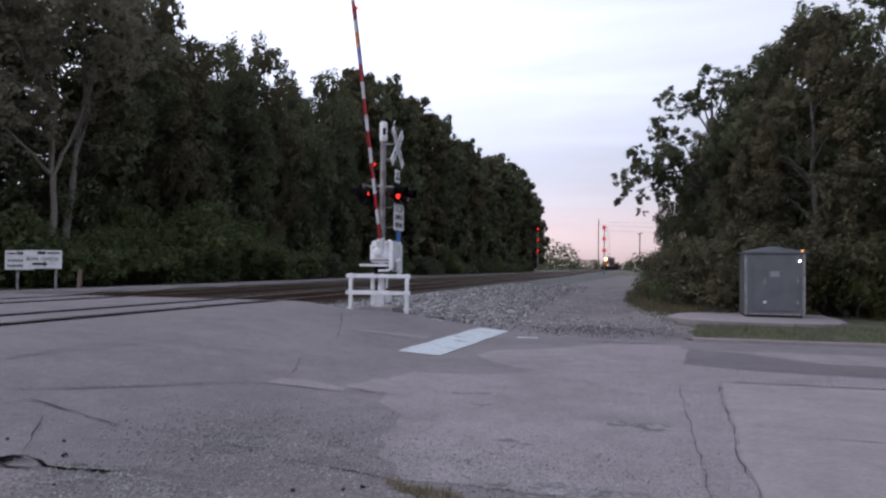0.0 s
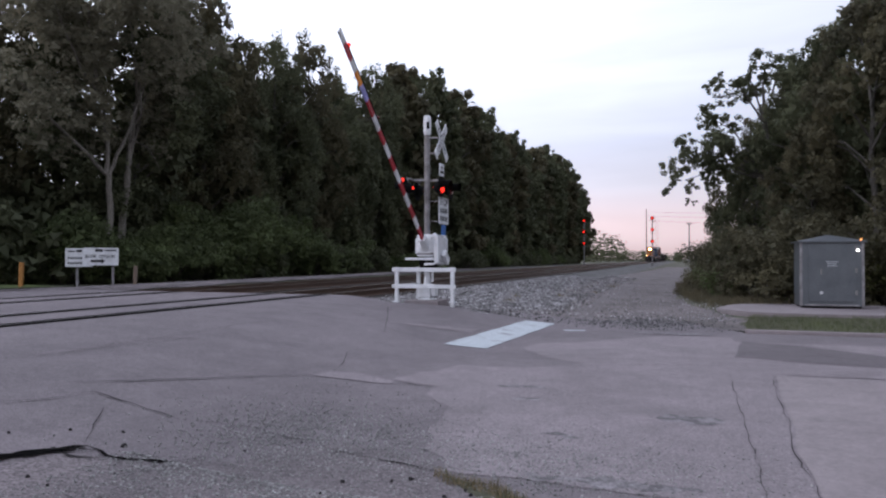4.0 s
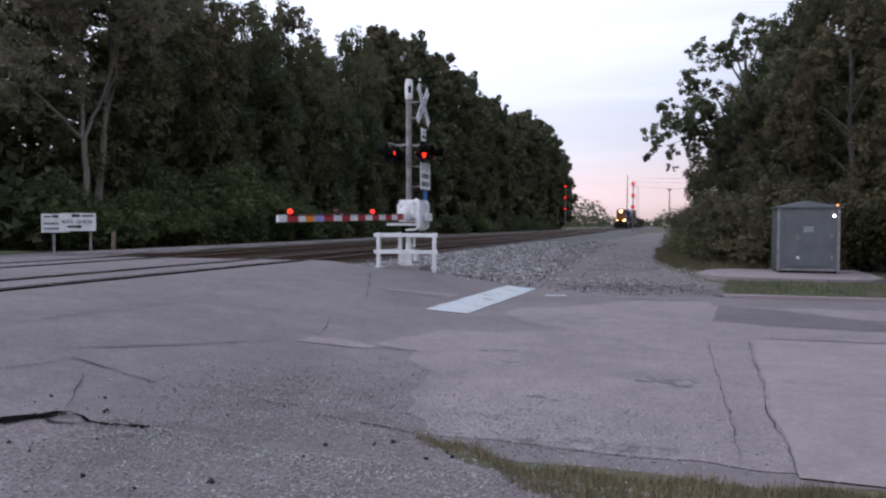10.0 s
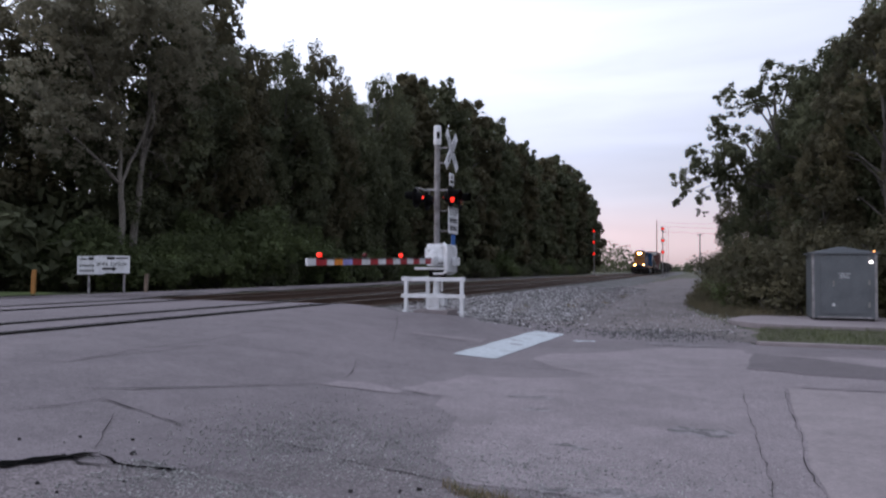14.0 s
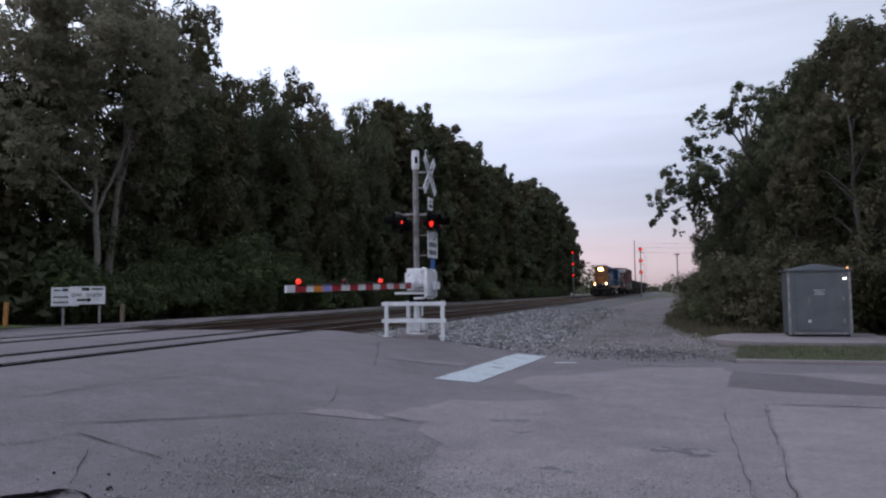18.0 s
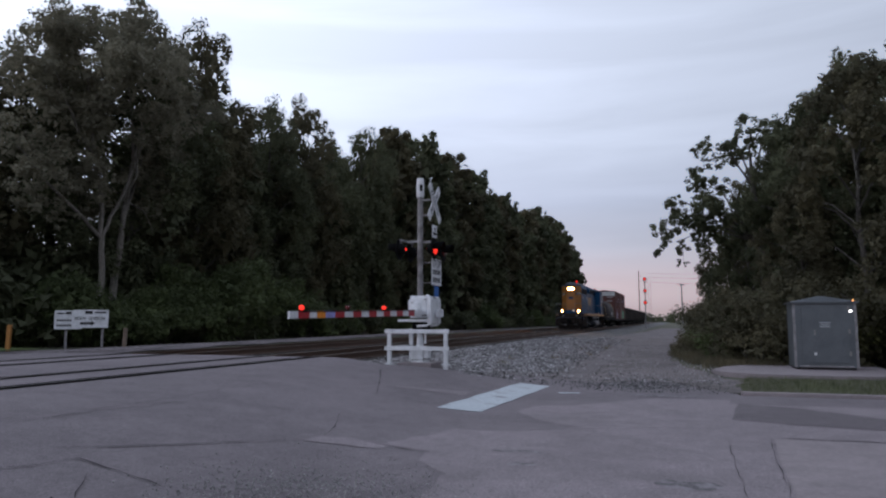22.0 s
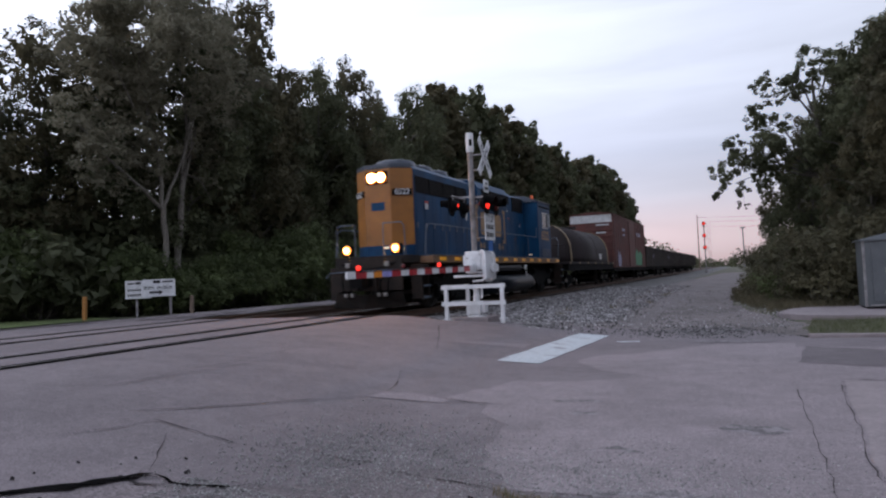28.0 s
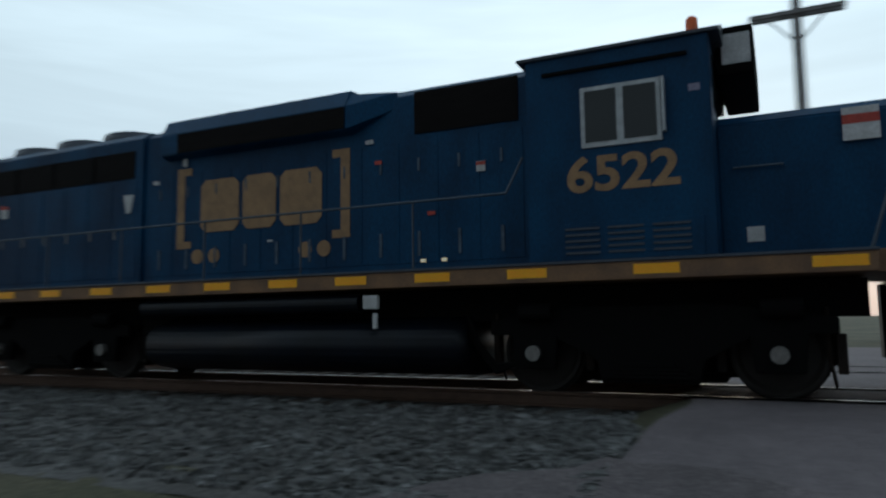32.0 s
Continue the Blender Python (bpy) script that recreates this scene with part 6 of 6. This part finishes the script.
# ---- trees and bushes ----
def leaves(rng, clumps, count, size, flat=0.8, loose=0.55):
    """Leaf blades round the sprays (x, y, z, radius), turned outwards and to the sky, thick towards each spray's skin."""
    c = np.array(clumps)
    w = c[:, 3] ** 2
    pick = rng.choice(len(c), count, p=w / w.sum())
    d = rng.normal(size=(count, 3))
    d /= np.linalg.norm(d, axis=1)[:, None]
    r = c[pick, 3] * rng.uniform(0.1, 1.0, count) ** 0.4 * rng.uniform(0.8, 1.2, count)
    p = c[pick, :3] + d * r[:, None] * np.array([1, 1, flat])
    s = rng.uniform(size[0], size[1], count)
    n = d + np.array([0, 0, 0.7]) + loose * rng.normal(size=(count, 3))
    n /= np.linalg.norm(n, axis=1)[:, None]
    u = np.cross(n, rng.normal(size=(count, 3)))
    u /= np.linalg.norm(u, axis=1)[:, None] + 1e-6
    v = np.cross(n, u)
    a, b = u * s[:, None] * 0.5, v * s[:, None] * 0.34
    q = np.stack([p - a, p + 0.45 * a + 1.25 * b, p + 0.75 * a - 1.15 * b], 1).reshape(-1, 3)
    return q, np.arange(count * 3).reshape(-1, 3)


def foliage(name, rng, sprays, lobes, count, leaf, material, parent, core=0.06, loose=0.55):
    """Fine leaves on the sprays and some broad inner ones that close the lobes."""
    q, f = leaves(rng, sprays, count, leaf, loose=loose)
    if core:
        k = int(count * core)
        q2, f2 = leaves(rng, [(x, y, z, 0.72 * r) for x, y, z, r in lobes], k, (leaf[1] * 1.6, leaf[1] * 2.6), loose=0.9)
        f, q = np.concatenate([f, f2 + len(q)]), np.concatenate([q, q2])
    q[:, 2] = np.maximum(q[:, 2], 0.02)
    return raw(name, q, f, material, parent)


def spread_sprays(rng, lobes, each, size=(0.22, 0.42), up=0.35):
    """Small leafy sprays over the outer and upper side of every lobe."""
    out = []
    for x, y, z, r in lobes:
        for k in range(each):
            d = Vector((rng.normal(), rng.normal(), rng.normal() + up))
            away = Vector((x, y, 0))
            d = (d + away.normalized() * 0.4 if away.length > 0.5 else d).normalized()
            q = Vector((x, y, z)) + d * r * rng.uniform(0.55, 1.08)
            out.append((q.x, q.y, q.z, r * rng.uniform(*size)))
    return out


def tree(name, seed, height, spread, bare=0.2, count=20000, leaf=(0.13, 0.27), material=None, lobe=(0.30, 0.46), many=26, each=15, core=0.06, round_top=0.75):
    """A tree at the origin: trunk, limbs that reach into the lobes of the crown, and sprays of leaves over every lobe."""
    rng = np.random.default_rng(seed)
    V, F, lobes = [], [], []
    n = 8
    top = Vector((rng.uniform(-0.05, 0.05) * height, rng.uniform(-0.05, 0.05) * height, height * 0.86))
    spine = [Vector((0, 0, -0.3)).lerp(top, i / (n - 1)) + Vector((rng.normal(), rng.normal(), 0)) * 0.012 * height * (i > 0) for i in range(n)]
    r0 = 0.017 * height
    tube(V, F, spine, [r0 * (1 - 0.88 * i / (n - 1)) + 0.012 for i in range(n)], 8)
    for k in range(many):
        u = (k + rng.uniform(0.1, 0.9)) / many
        wide = spread * (0.62 + 0.38 * math.sin(math.pi * (0.12 + 0.6 * u))) * (1 - max(0, (u - 0.55) / 0.45) ** 2 * round_top)
        a = k * 2.4 + rng.uniform(-0.6, 0.6)
        rad = spread * rng.uniform(*lobe) * (1.0 if u < 0.8 else 0.8)
        r = max(0.0, wide - 0.55 * rad) * rng.uniform(0.72, 1.08)
        z = height * (bare + (1 - bare) * u) - 0.35 * rad
        c = Vector((r * math.cos(a), r * math.sin(a), z))
        lobes.append((c.x, c.y, c.z, rad))
        at = max(0.12, min(0.95, (z - 0.45 * r) / (height * 0.86))) * (n - 1)
        i = int(at)
        p = spine[i].lerp(spine[min(i + 1, n - 1)], at - i)
        m = p.lerp(c, 0.5) + Vector((0, 0, 0.12 * r))
        tube(V, F, [p, p.lerp(m, 0.5), m, m.lerp(c, 0.5), c], [r0 * 0.4 * (1 - 0.7 * u) + 0.02, 0.05, 0.04, 0.025, 0.012], 5)
    thing = empty(name)
    raw("trunk", V, F, M_BARK, thing, True)
    foliage("crown", rng, spread_sprays(rng, lobes, each), lobes, count, leaf, material or M_LEAF, thing, core)
    return thing


def forked_tree(name, seed):
    """The tall tree with two pale forked trunks and a wide thin crown; y runs along the wood edge, x out of it."""
    rng = np.random.default_rng(seed)
    V, F, lobes = [], [], []

    def limb(pts, radii, out=()):
        pts = [Vector(p) for p in pts]
        fine, rr = [], []
        for i in range(len(pts) - 1):
            for k in range(3):
                fine.append(pts[i].lerp(pts[i + 1], k / 3) + Vector((rng.normal(), rng.normal(), 0)) * 0.05)
                rr.append(radii[i] + (radii[i + 1] - radii[i]) * k / 3)
        tube(V, F, fine + [pts[-1]], [0.72 * r for r in rr + [radii[-1]]], 7)
        for p in out:
            lobes.append(p)
    limb([(0, 0, -0.3), (0.1, 0.05, 3.2), (0, 0.1, 5.6)], [0.27, 0.22, 0.19])
    limb([(0, 0.1, 5.4), (0.1, -1.2, 6.3), (0.2, -3.9, 7.9), (0.2, -5.2, 9.0)], [0.15, 0.12, 0.09, 0.03])
    limb([(0, 0.1, 5.6), (-0.2, -0.1, 9.0), (-0.3, -1.0, 13.0), (0, -1.6, 15.2)], [0.17, 0.13, 0.08, 0.02])
    limb([(0, 0.1, 5.5), (0.1, 1.0, 7.2), (0.2, 1.9, 9.6), (0.2, 2.8, 14.6)], [0.15, 0.12, 0.09, 0.02])
    limb([(0, -0.05, 9.0), (0.3, -2.4, 11.2), (0.4, -3.8, 13.4)], [0.09, 0.06, 0.02])
    limb([(-0.4, 1.3, -0.3), (-0.3, 1.4, 3.6), (-0.2, 1.7, 7.0), (-0.3, 2.5, 10.0), (-0.6, 1.9, 16.6)], [0.30, 0.26, 0.2, 0.13, 0.02])
    limb([(-0.2, 1.7, 6.6), (-0.4, 2.9, 9.2), (-0.6, 4.6, 13.4)], [0.13, 0.09, 0.02])
    limb([(-0.2, 1.7, 7.4), (0.9, 1.2, 8.8), (1.6, 1.0, 11.2)], [0.1, 0.07, 0.02])
    limb([(0.1, 1.3, 7.6), (0.5, 2.4, 7.2), (0.7, 3.0, 6.0)], [0.05, 0.035, 0.012])
    # the crown: open sprays low down, rounded heads above
    for k in range(58):
        u = rng.uniform(0, 1) ** 0.8
        z = 6.9 + 10.3 * u
        wide = 5.4 * (0.74 + 0.26 * math.sin(math.pi * (0.1 + 0.8 * u))) * (1 - 0.5 * max(0, (u - 0.6) / 0.4) ** 2)
        a = rng.uniform(0, 6.3)
        r = wide * rng.uniform(0.25, 1.0)
        lobes.append((0.75 * r * math.cos(a), 0.6 + r * math.sin(a), z, rng.uniform(0.95, 1.6)))
    for y, z, r in ((-4.9, 7.6, 0.9), (-4.0, 6.6, 0.7), (-2.6, 6.4, 0.7), (-5.4, 9.2, 1.1), (-1.6, 7.6, 0.7), (3.4, 7.4, 0.9), (-4.6, 12.6, 1.3), (-2.6, 15.2, 1.2), (-0.2, 16.3, 1.3), (1.8, 16.9, 1.3), (3.6, 16.2, 1.3), (5.0, 14.6, 1.2)):
        lobes.append((rng.uniform(-0.4, 0.8), y, z, r))
    thing = empty(name)
    raw("trunk", V, F, M_BARK_PALE, thing, True)
    foliage("crown", rng, spread_sprays(rng, lobes, 15, (0.2, 0.38)), lobes, 52000, (0.11, 0.24), M_LEAF_PALE, thing, 0.03, 0.6)
    return thing


def bush(name, seed, w, h, count=3500, leaf=(0.10, 0.22), material=None, each=10):
    rng = np.random.default_rng(seed)
    lobes, V, F = [], [], []
    for k in range(14):
        a, r = rng.uniform(0, 6.3), w * 0.5 * rng.uniform(0, 1) ** 0.6
        z = h * rng.uniform(0.15, 0.85) * (1 - 0.35 * r / (w * 0.5))
        c = Vector((r * math.cos(a), r * math.sin(a), z))
        lobes.append((c.x, c.y, c.z, rng.uniform(0.18, 0.30) * min(w, h) + 0.1))
        tube(V, F, [Vector((c.x * 0.25, c.y * 0.25, -0.1)), Vector((c.x * 0.6, c.y * 0.6, z * 0.55)), c], [0.03, 0.02, 0.008], 5)
    thing = empty(name)
    raw("stem", V, F, M_BARK, thing, True)
    foliage("foliage", rng, spread_sprays(rng, lobes, each, (0.25, 0.5), 0.2), lobes, count, leaf, material or M_LEAF_SHRUB, thing, 0.05)
    return thing


def plant(proto, x, y, turn, size, label, cat, group, tall=None):
    m = pose(x, y, land_z(x, y), 0, 0, turn) @ Matrix.Diagonal((size, size, tall or size, 1))
    o = copy_thing(proto, m)
    o.matrix_basis = m
    return tagged(o, label, cat, group)


W_TREES = [tree("broadleaf_tree", 11, 15, 4.4, 0.10, 26000, many=30), tree("broadleaf_tree", 12, 15, 4.6, 0.12, 26000, many=28), tree("broadleaf_tree", 13, 15, 4.2, 0.16, 24000, material=M_LEAF_OLIVE, many=24)]
FAR_TREES = [tree("broadleaf_tree", 15, 15, 3.6, 0.06, 11000, (0.24, 0.5), many=22, each=11, lobe=(0.34, 0.5)), tree("broadleaf_tree", 16, 15, 3.4, 0.08, 11000, (0.24, 0.5), many=20, each=11, lobe=(0.34, 0.5)), tree("broadleaf_tree", 17, 15, 3.5, 0.08, 11000, (0.24, 0.5), M_LEAF_OLIVE, many=20, each=11, lobe=(0.34, 0.5))]
BACK_TREE = tree("broadleaf_tree", 18, 15, 4.6, 0.05, 6000, (0.3, 0.6), lobe=(0.34, 0.5), many=20, each=10, core=0.2)
POPLAR = forked_tree("grey_trunked_tree", 23)
BUSHES = [bush("bush", 31, 4.2, 3.4, 6500, (0.08, 0.18)), bush("bush", 32, 3.6, 2.6, 5000, (0.08, 0.18)), bush("bush", 33, 3.0, 2.2, 4000, (0.08, 0.18), M_LEAF)]
LANE_BUSHES = [bush("bush", 34, 3.8, 3.2, 8000, (0.06, 0.14), M_LEAF_OLIVE), bush("bush", 35, 3.2, 2.6, 7000, (0.06, 0.14)), bush("bush", 36, 3.0, 2.8, 7000, (0.06, 0.13), M_LEAF_OLIVE)]
YELLOW_BUSH = bush("bush", 38, 3.4, 3.4, 7000, (0.07, 0.15), M_LEAF_YELLOW)
DEEP_BUSH = bush("bush", 37, 4.2, 3.6, 1500, (0.25, 0.5), M_LEAF)
LANE_TREE = tree("broadleaf_tree", 41, 13, 4.4, 0.08, 26000, (0.11, 0.24), M_LEAF, (0.2, 0.36), 32, 16)
LANE_TREE_2 = tree("broadleaf_tree", 42, 13, 4.2, 0.06, 26000, (0.11, 0.24), M_LEAF_OLIVE, (0.2, 0.36), 32, 16)


def leaning_tree(name, seed):
    """A tree whose long limbs hang out to the west over the lane."""
    rng = np.random.default_rng(seed)
    V, F, lobes = [], [], []
    spine = [Vector((0, 0, -0.2)), Vector((-0.1, 0, 2.5)), Vector((-0.3, 0.2, 5)), Vector((-0.5, 0.1, 7.5)), Vector((-0.6, 0, 9.4))]
    tube(V, F, spine, [0.24, 0.2, 0.15, 0.1, 0.04], 8)
    ways = [((-4.5, -0.6, 5.9), 0.55), ((-3.9, 0.5, 5.2), 0.5), ((-3.7, 0.2, 7.0), 0.6), ((-3.0, 1.0, 8.3), 0.7), ((-2.4, -1.0, 9.3), 0.75), ((-1.4, 0.5, 9.9), 0.85), ((0.2, -1.0, 10.0), 0.8), ((1.6, 0.6, 9.6), 0.75), ((2.2, -0.5, 8.0), 0.6), ((-2.6, -1.2, 6.6), 0.5),
            ((1.8, 1.2, 6.4), 0.45), ((-2.9, 0.0, 5.6), 0.5)]
    for (x, y, z), u in ways:
        p = spine[min(3, int(u * 4))]
        tip = Vector((x, y, z))
        mid = p.lerp(tip, 0.55) + Vector((0, 0, 0.6))
        tube(V, F, [p, p.lerp(mid, 0.5), mid, mid.lerp(tip, 0.5), tip], [0.055, 0.045, 0.03, 0.02, 0.01], 5)
        for k in range(5):
            q = mid.lerp(tip, 0.25 * k) + Vector((rng.normal() * 0.3, rng.normal() * 0.45, rng.normal() * 0.25))
            lobes.append((q.x, q.y, q.z, rng.uniform(0.32, 0.62)))
            if k > 2 and x < -2.5:
                drop = q + Vector((rng.normal() * 0.25, rng.normal() * 0.3, -rng.uniform(0.4, 0.9)))
                lobes.append((drop.x, drop.y, drop.z, rng.uniform(0.22, 0.36)))
                tube(V, F, [q, drop], [0.012, 0.006], 4)
    thing = empty(name)
    raw("trunk", V, F, M_BARK, thing, True)
    foliage("crown", rng, spread_sprays(rng, lobes, 9, (0.25, 0.45), 0.1), lobes, 15000, (0.09, 0.2), M_LEAF, thing, 0.0)
    return thing


LEAN_TREE = leaning_tree("broadleaf_tree", 45)
TL = "tall leafy broadleaf tree in the dark wood edge"
rng = random.Random(5)
# the edge of the wood, tree by tree: place, height, half width
EDGE = ((-36.5, 19.0, 10.6, 4.2), (-35.5, 24.0, 12.0, 3.6), (-32.6, 25.0, 14.4, 3.2), (-30.6, 28.4, 14.6, 3.2), (-30.5, 33.0, 18.2, 4.0), (-29.0, 37.8, 19.8, 3.2), (-30.5, 42.6, 16.6, 3.0),
        (-28.8, 45.6, 17.6, 2.6), (-28.4, 50.0, 18.4, 3.0), (-29.5, 56.0, 17.0, 3.4), (-28.4, 62.5, 19.6, 3.0), (-28.0, 67.5, 21.2, 3.4), (-28.4, 73.0, 21.6, 3.4), (-27.8, 78.0, 22.6, 3.6), (-27.5, 86.0, 22.6, 4.0),
        (-27.2, 93.0, 21.6, 3.4), (-27.0, 99.5, 22.2, 3.2), (-26.8, 107.0, 20.6, 3.4), (-26.5, 113.0, 21.6, 3.0), (-26.5, 121.0, 20.0, 3.6), (-26.2, 128.5, 21.4, 3.6), (-26.0, 135.0, 22.8, 3.8), (-26.0, 143.0, 22.4, 3.6),
        (-26.0, 151.0, 23.4, 3.8), (-25.8, 160.0, 23.4, 3.8), (-25.5, 169.0, 22.0, 3.8), (-25.5, 177.0, 20.0, 3.4))
for k, (x, y, h, w) in enumerate(EDGE):
    p = W_TREES[k % 3] if y < 66 else FAR_TREES[k % 3]
    plant(p, x, y, rng.uniform(0, 360), 1.2 * w / (4.4 if y < 66 else 3.5), TL, "tree", "trees of the wood edge", h / 15)
    if not 24.5 < y < 36:
        plant(BACK_TREE, x - 4.5 + rng.uniform(-1, 1), y + 3.0, rng.uniform(0, 360), 1.2, TL, "tree", "trees of the wood edge", (0.8 if y < 25 else 0.9) * h / 15)
    if y > 40:
        plant(BACK_TREE, x - 1.5, y + 2.4, rng.uniform(0, 360), 0.8, TL, "tree", "trees of the wood edge", 0.72 * h / 15)
plant(POPLAR, -27.0, 27.7, 0, 0.97, "tall tree with two pale grey forked trunks at the wood edge", "tree", "trees of the wood edge")
y = 22.5
while y < 150:
    plant(BUSHES[rng.randrange(3)], (-29.0 if y < 30 else -25.8) + 3.2 * smooth01((y - 50) / 60) + rng.uniform(-0.7, 0.5), y, rng.uniform(0, 360), rng.uniform(0.8, 1.3), "green leafy bush under the wood edge", "bush", "bushes of the wood edge")
    y += rng.uniform(1.9, 3.1) if y < 50 else rng.uniform(4, 6)
for y in steps(13.5, 62, 2.6):
    plant(DEEP_BUSH, (-34.5 if y < 22 else -31.0) + rng.uniform(-0.8, 0.8), y, rng.uniform(0, 360), rng.uniform(1.3, 1.8), "tall dark bush inside the wood edge", "bush", "bushes of the wood edge")
for y in steps(8, 110, 4.0):
    plant(DEEP_BUSH, -38.0 + 4.0 * smooth01((y - 50) / 60) + rng.uniform(-1, 1), y, rng.uniform(0, 360), rng.uniform(1.8, 2.4), "tall dark bush deep inside the wood", "bush", "bushes of the wood edge")
for x, y, s in ((-25.6, 36.4, 1.55), (-25.8, 33.6, 1.35), (-26.6, 39.4, 1.3), (-27.6, 25.4, 1.1), (-30.2, 23.0, 1.3), (-25.6, 29.4, 0.9), (-25.6, 31.6, 1.0), (-25.7, 26.9, 1.05), (-25.5, 28.3, 1.2), (-27.6, 25.8, 1.0), (-25.9, 44.0, 1.2), (-25.8, 49.5, 1.3)):
    plant(BUSHES[int(10 * y) % 2], x, y, 61 * y, s, "tall fresh green shrub under the wood edge", "bush", "bushes of the wood edge")
# the thicket east of the lane
TT = "leafy tree in the thicket beside the gravel lane"
for x, y, s, kind in ((6.6, 29.0, 0.80, 1), (9.6, 30.0, 0.93, 0), (8.2, 38.0, 1.0, 1), (5.6, 42.0, 0.8, 1), (11.0, 26.8, 0.88, 1), (13.8, 28.5, 0.95, 0), (7.6, 33.5, 0.92, 0), (6.2, 49.0, 0.74, 0), (6.0, 60.0, 0.7, 1),
                      (16.5, 26.0, 0.9, 0), (10.5, 46.0, 0.9, 0), (7.5, 72.0, 0.6, 0), (8.5, 86.0, 0.6, 1), (4.6, 30.6, 0.5, 1), (5.4, 35.5, 0.66, 0), (4.2, 37.0, 0.6, 1), (5.6, 32.6, 0.78, 0), (3.0, 35.6, 0.42, 0), (2.9, 40.0, 0.5, 1), (3.2, 46.0, 0.45, 0)):
    plant((LANE_TREE, LANE_TREE_2)[kind], x, y, 77 * x + y, 0.86 * s, TT, "tree", "trees of the lane thicket", 1.06 * s)
plant(LEAN_TREE, 3.9, 34.0, 0, 1.0, "tree with long drooping branches over the gravel lane", "tree", "trees of the lane thicket")
for i in range(24):
    y = 27.6 + i * 1.7
    plant(LANE_BUSHES[i % 3], 2.9 - 0.5 * smooth01((y - 27) / 5) + rng.uniform(-0.35, 0.35) + 0.03 * max(0, y - 40), y, rng.uniform(0, 360), rng.uniform(0.75, 1.1), "olive green bush along the gravel lane", "bush", "bushes of the lane thicket")
for x in (3.6, 5.2, 6.8, 8.3, 9.9, 11.5, 13.2):
    plant(LANE_BUSHES[int(x) % 3], x, 27.8 + rng.uniform(-0.3, 0.5), rng.uniform(0, 360), rng.uniform(0.95, 1.2), "olive green bush behind the equipment cabinet", "bush", "bushes of the lane thicket")
for x, y, s in ((7.2, 26.8, 0.9), (8.6, 26.0, 0.9)):
    plant(YELLOW_BUSH, x, y, 50 * x, s, "yellowish green bush beside the equipment cabinet", "bush", "bushes of the lane thicket")
for proto in (*W_TREES, *FAR_TREES, BACK_TREE, POPLAR, *BUSHES, *LANE_BUSHES, YELLOW_BUSH, DEEP_BUSH, LANE_TREE, LANE_TREE_2, LEAN_TREE):
    for o in (*proto.children_recursive, proto):
        bpy.data.objects.remove(o)


def far_woods(name, y0, x0, x1, h, seed, label):
    rng = np.random.default_rng(seed)
    n = int((x1 - x0) / 2.2)
    cl = []
    for i in range(n):
        x = x0 + (x1 - x0) * i / n + rng.normal()
        hh = h * (0.75 + 0.45 * noise.noise(Vector((x * 0.05, seed, 0)))) * rng.uniform(0.8, 1.15)
        cl += [(x, y0 + rng.normal() * 6, hh * k, 0.24 * h + 0.6) for k in (0.15, 0.45, 0.75)]
    q, f = leaves(rng, cl, n * 160, (0.7, 1.5), 0.8)
    q[:, 2] = np.maximum(q[:, 2], 0)
    tagged(raw(name, q, f, M_LEAF), label, "woods", kind="stuff")


far_woods("far_woods", 420, -60, 190, 9, 71, "distant dark woods along the skyline")
far_woods("far_woods", 300, 14, 90, 8, 72, "distant dark woods along the skyline")
far_woods("far_woods", 260, -42, -20, 13, 73, "distant dark woods along the skyline")


def motions():
    """The train rolls through at a steady speed; its wheels turn; the gate arm comes down."""
    for car, back in TRAIN:
        ts = [0, 0.1, 0.3] + [1 + i for i in range(31)] + [31.7, 31.9, 32]
        walk(car, [(t, pose(TRACK, SPEED * (PASS - t) + back, RAIL)) for t in ts])
    span = 1 / 15
    for ob, y, r in WHEELSETS:
        turn = math.degrees(SPEED * span / r)
        walk(ob, [(i * span, pose(0, y, r, turn * i, 0, 0)) for i in range(int(32 / span) + 1)])

    drop = [(0.0, 60.5), (1.0, 55.5), (2.0, 49.5), (2.5, 46), (3.5, 38.5), (4.5, 31.5), (5.0, 27.8), (5.5, 24), (6.0, 20), (6.5, 16.4), (7.0, 13), (7.5, 9.6), (8.0, 6.4), (8.5, 3.6), (9.0, 0.8), (9.3, -0.4), (9.6, -0.9), (10.0, -0.9), (20.0, -0.9), (32.0, -0.9)]
    walk(ARM, [(t, pose(GX + 0.05, GY - 0.1, 1.75, -up * (1.15 if up > 0 else 1.0), 0, 0)) for t, up in drop])


motions()
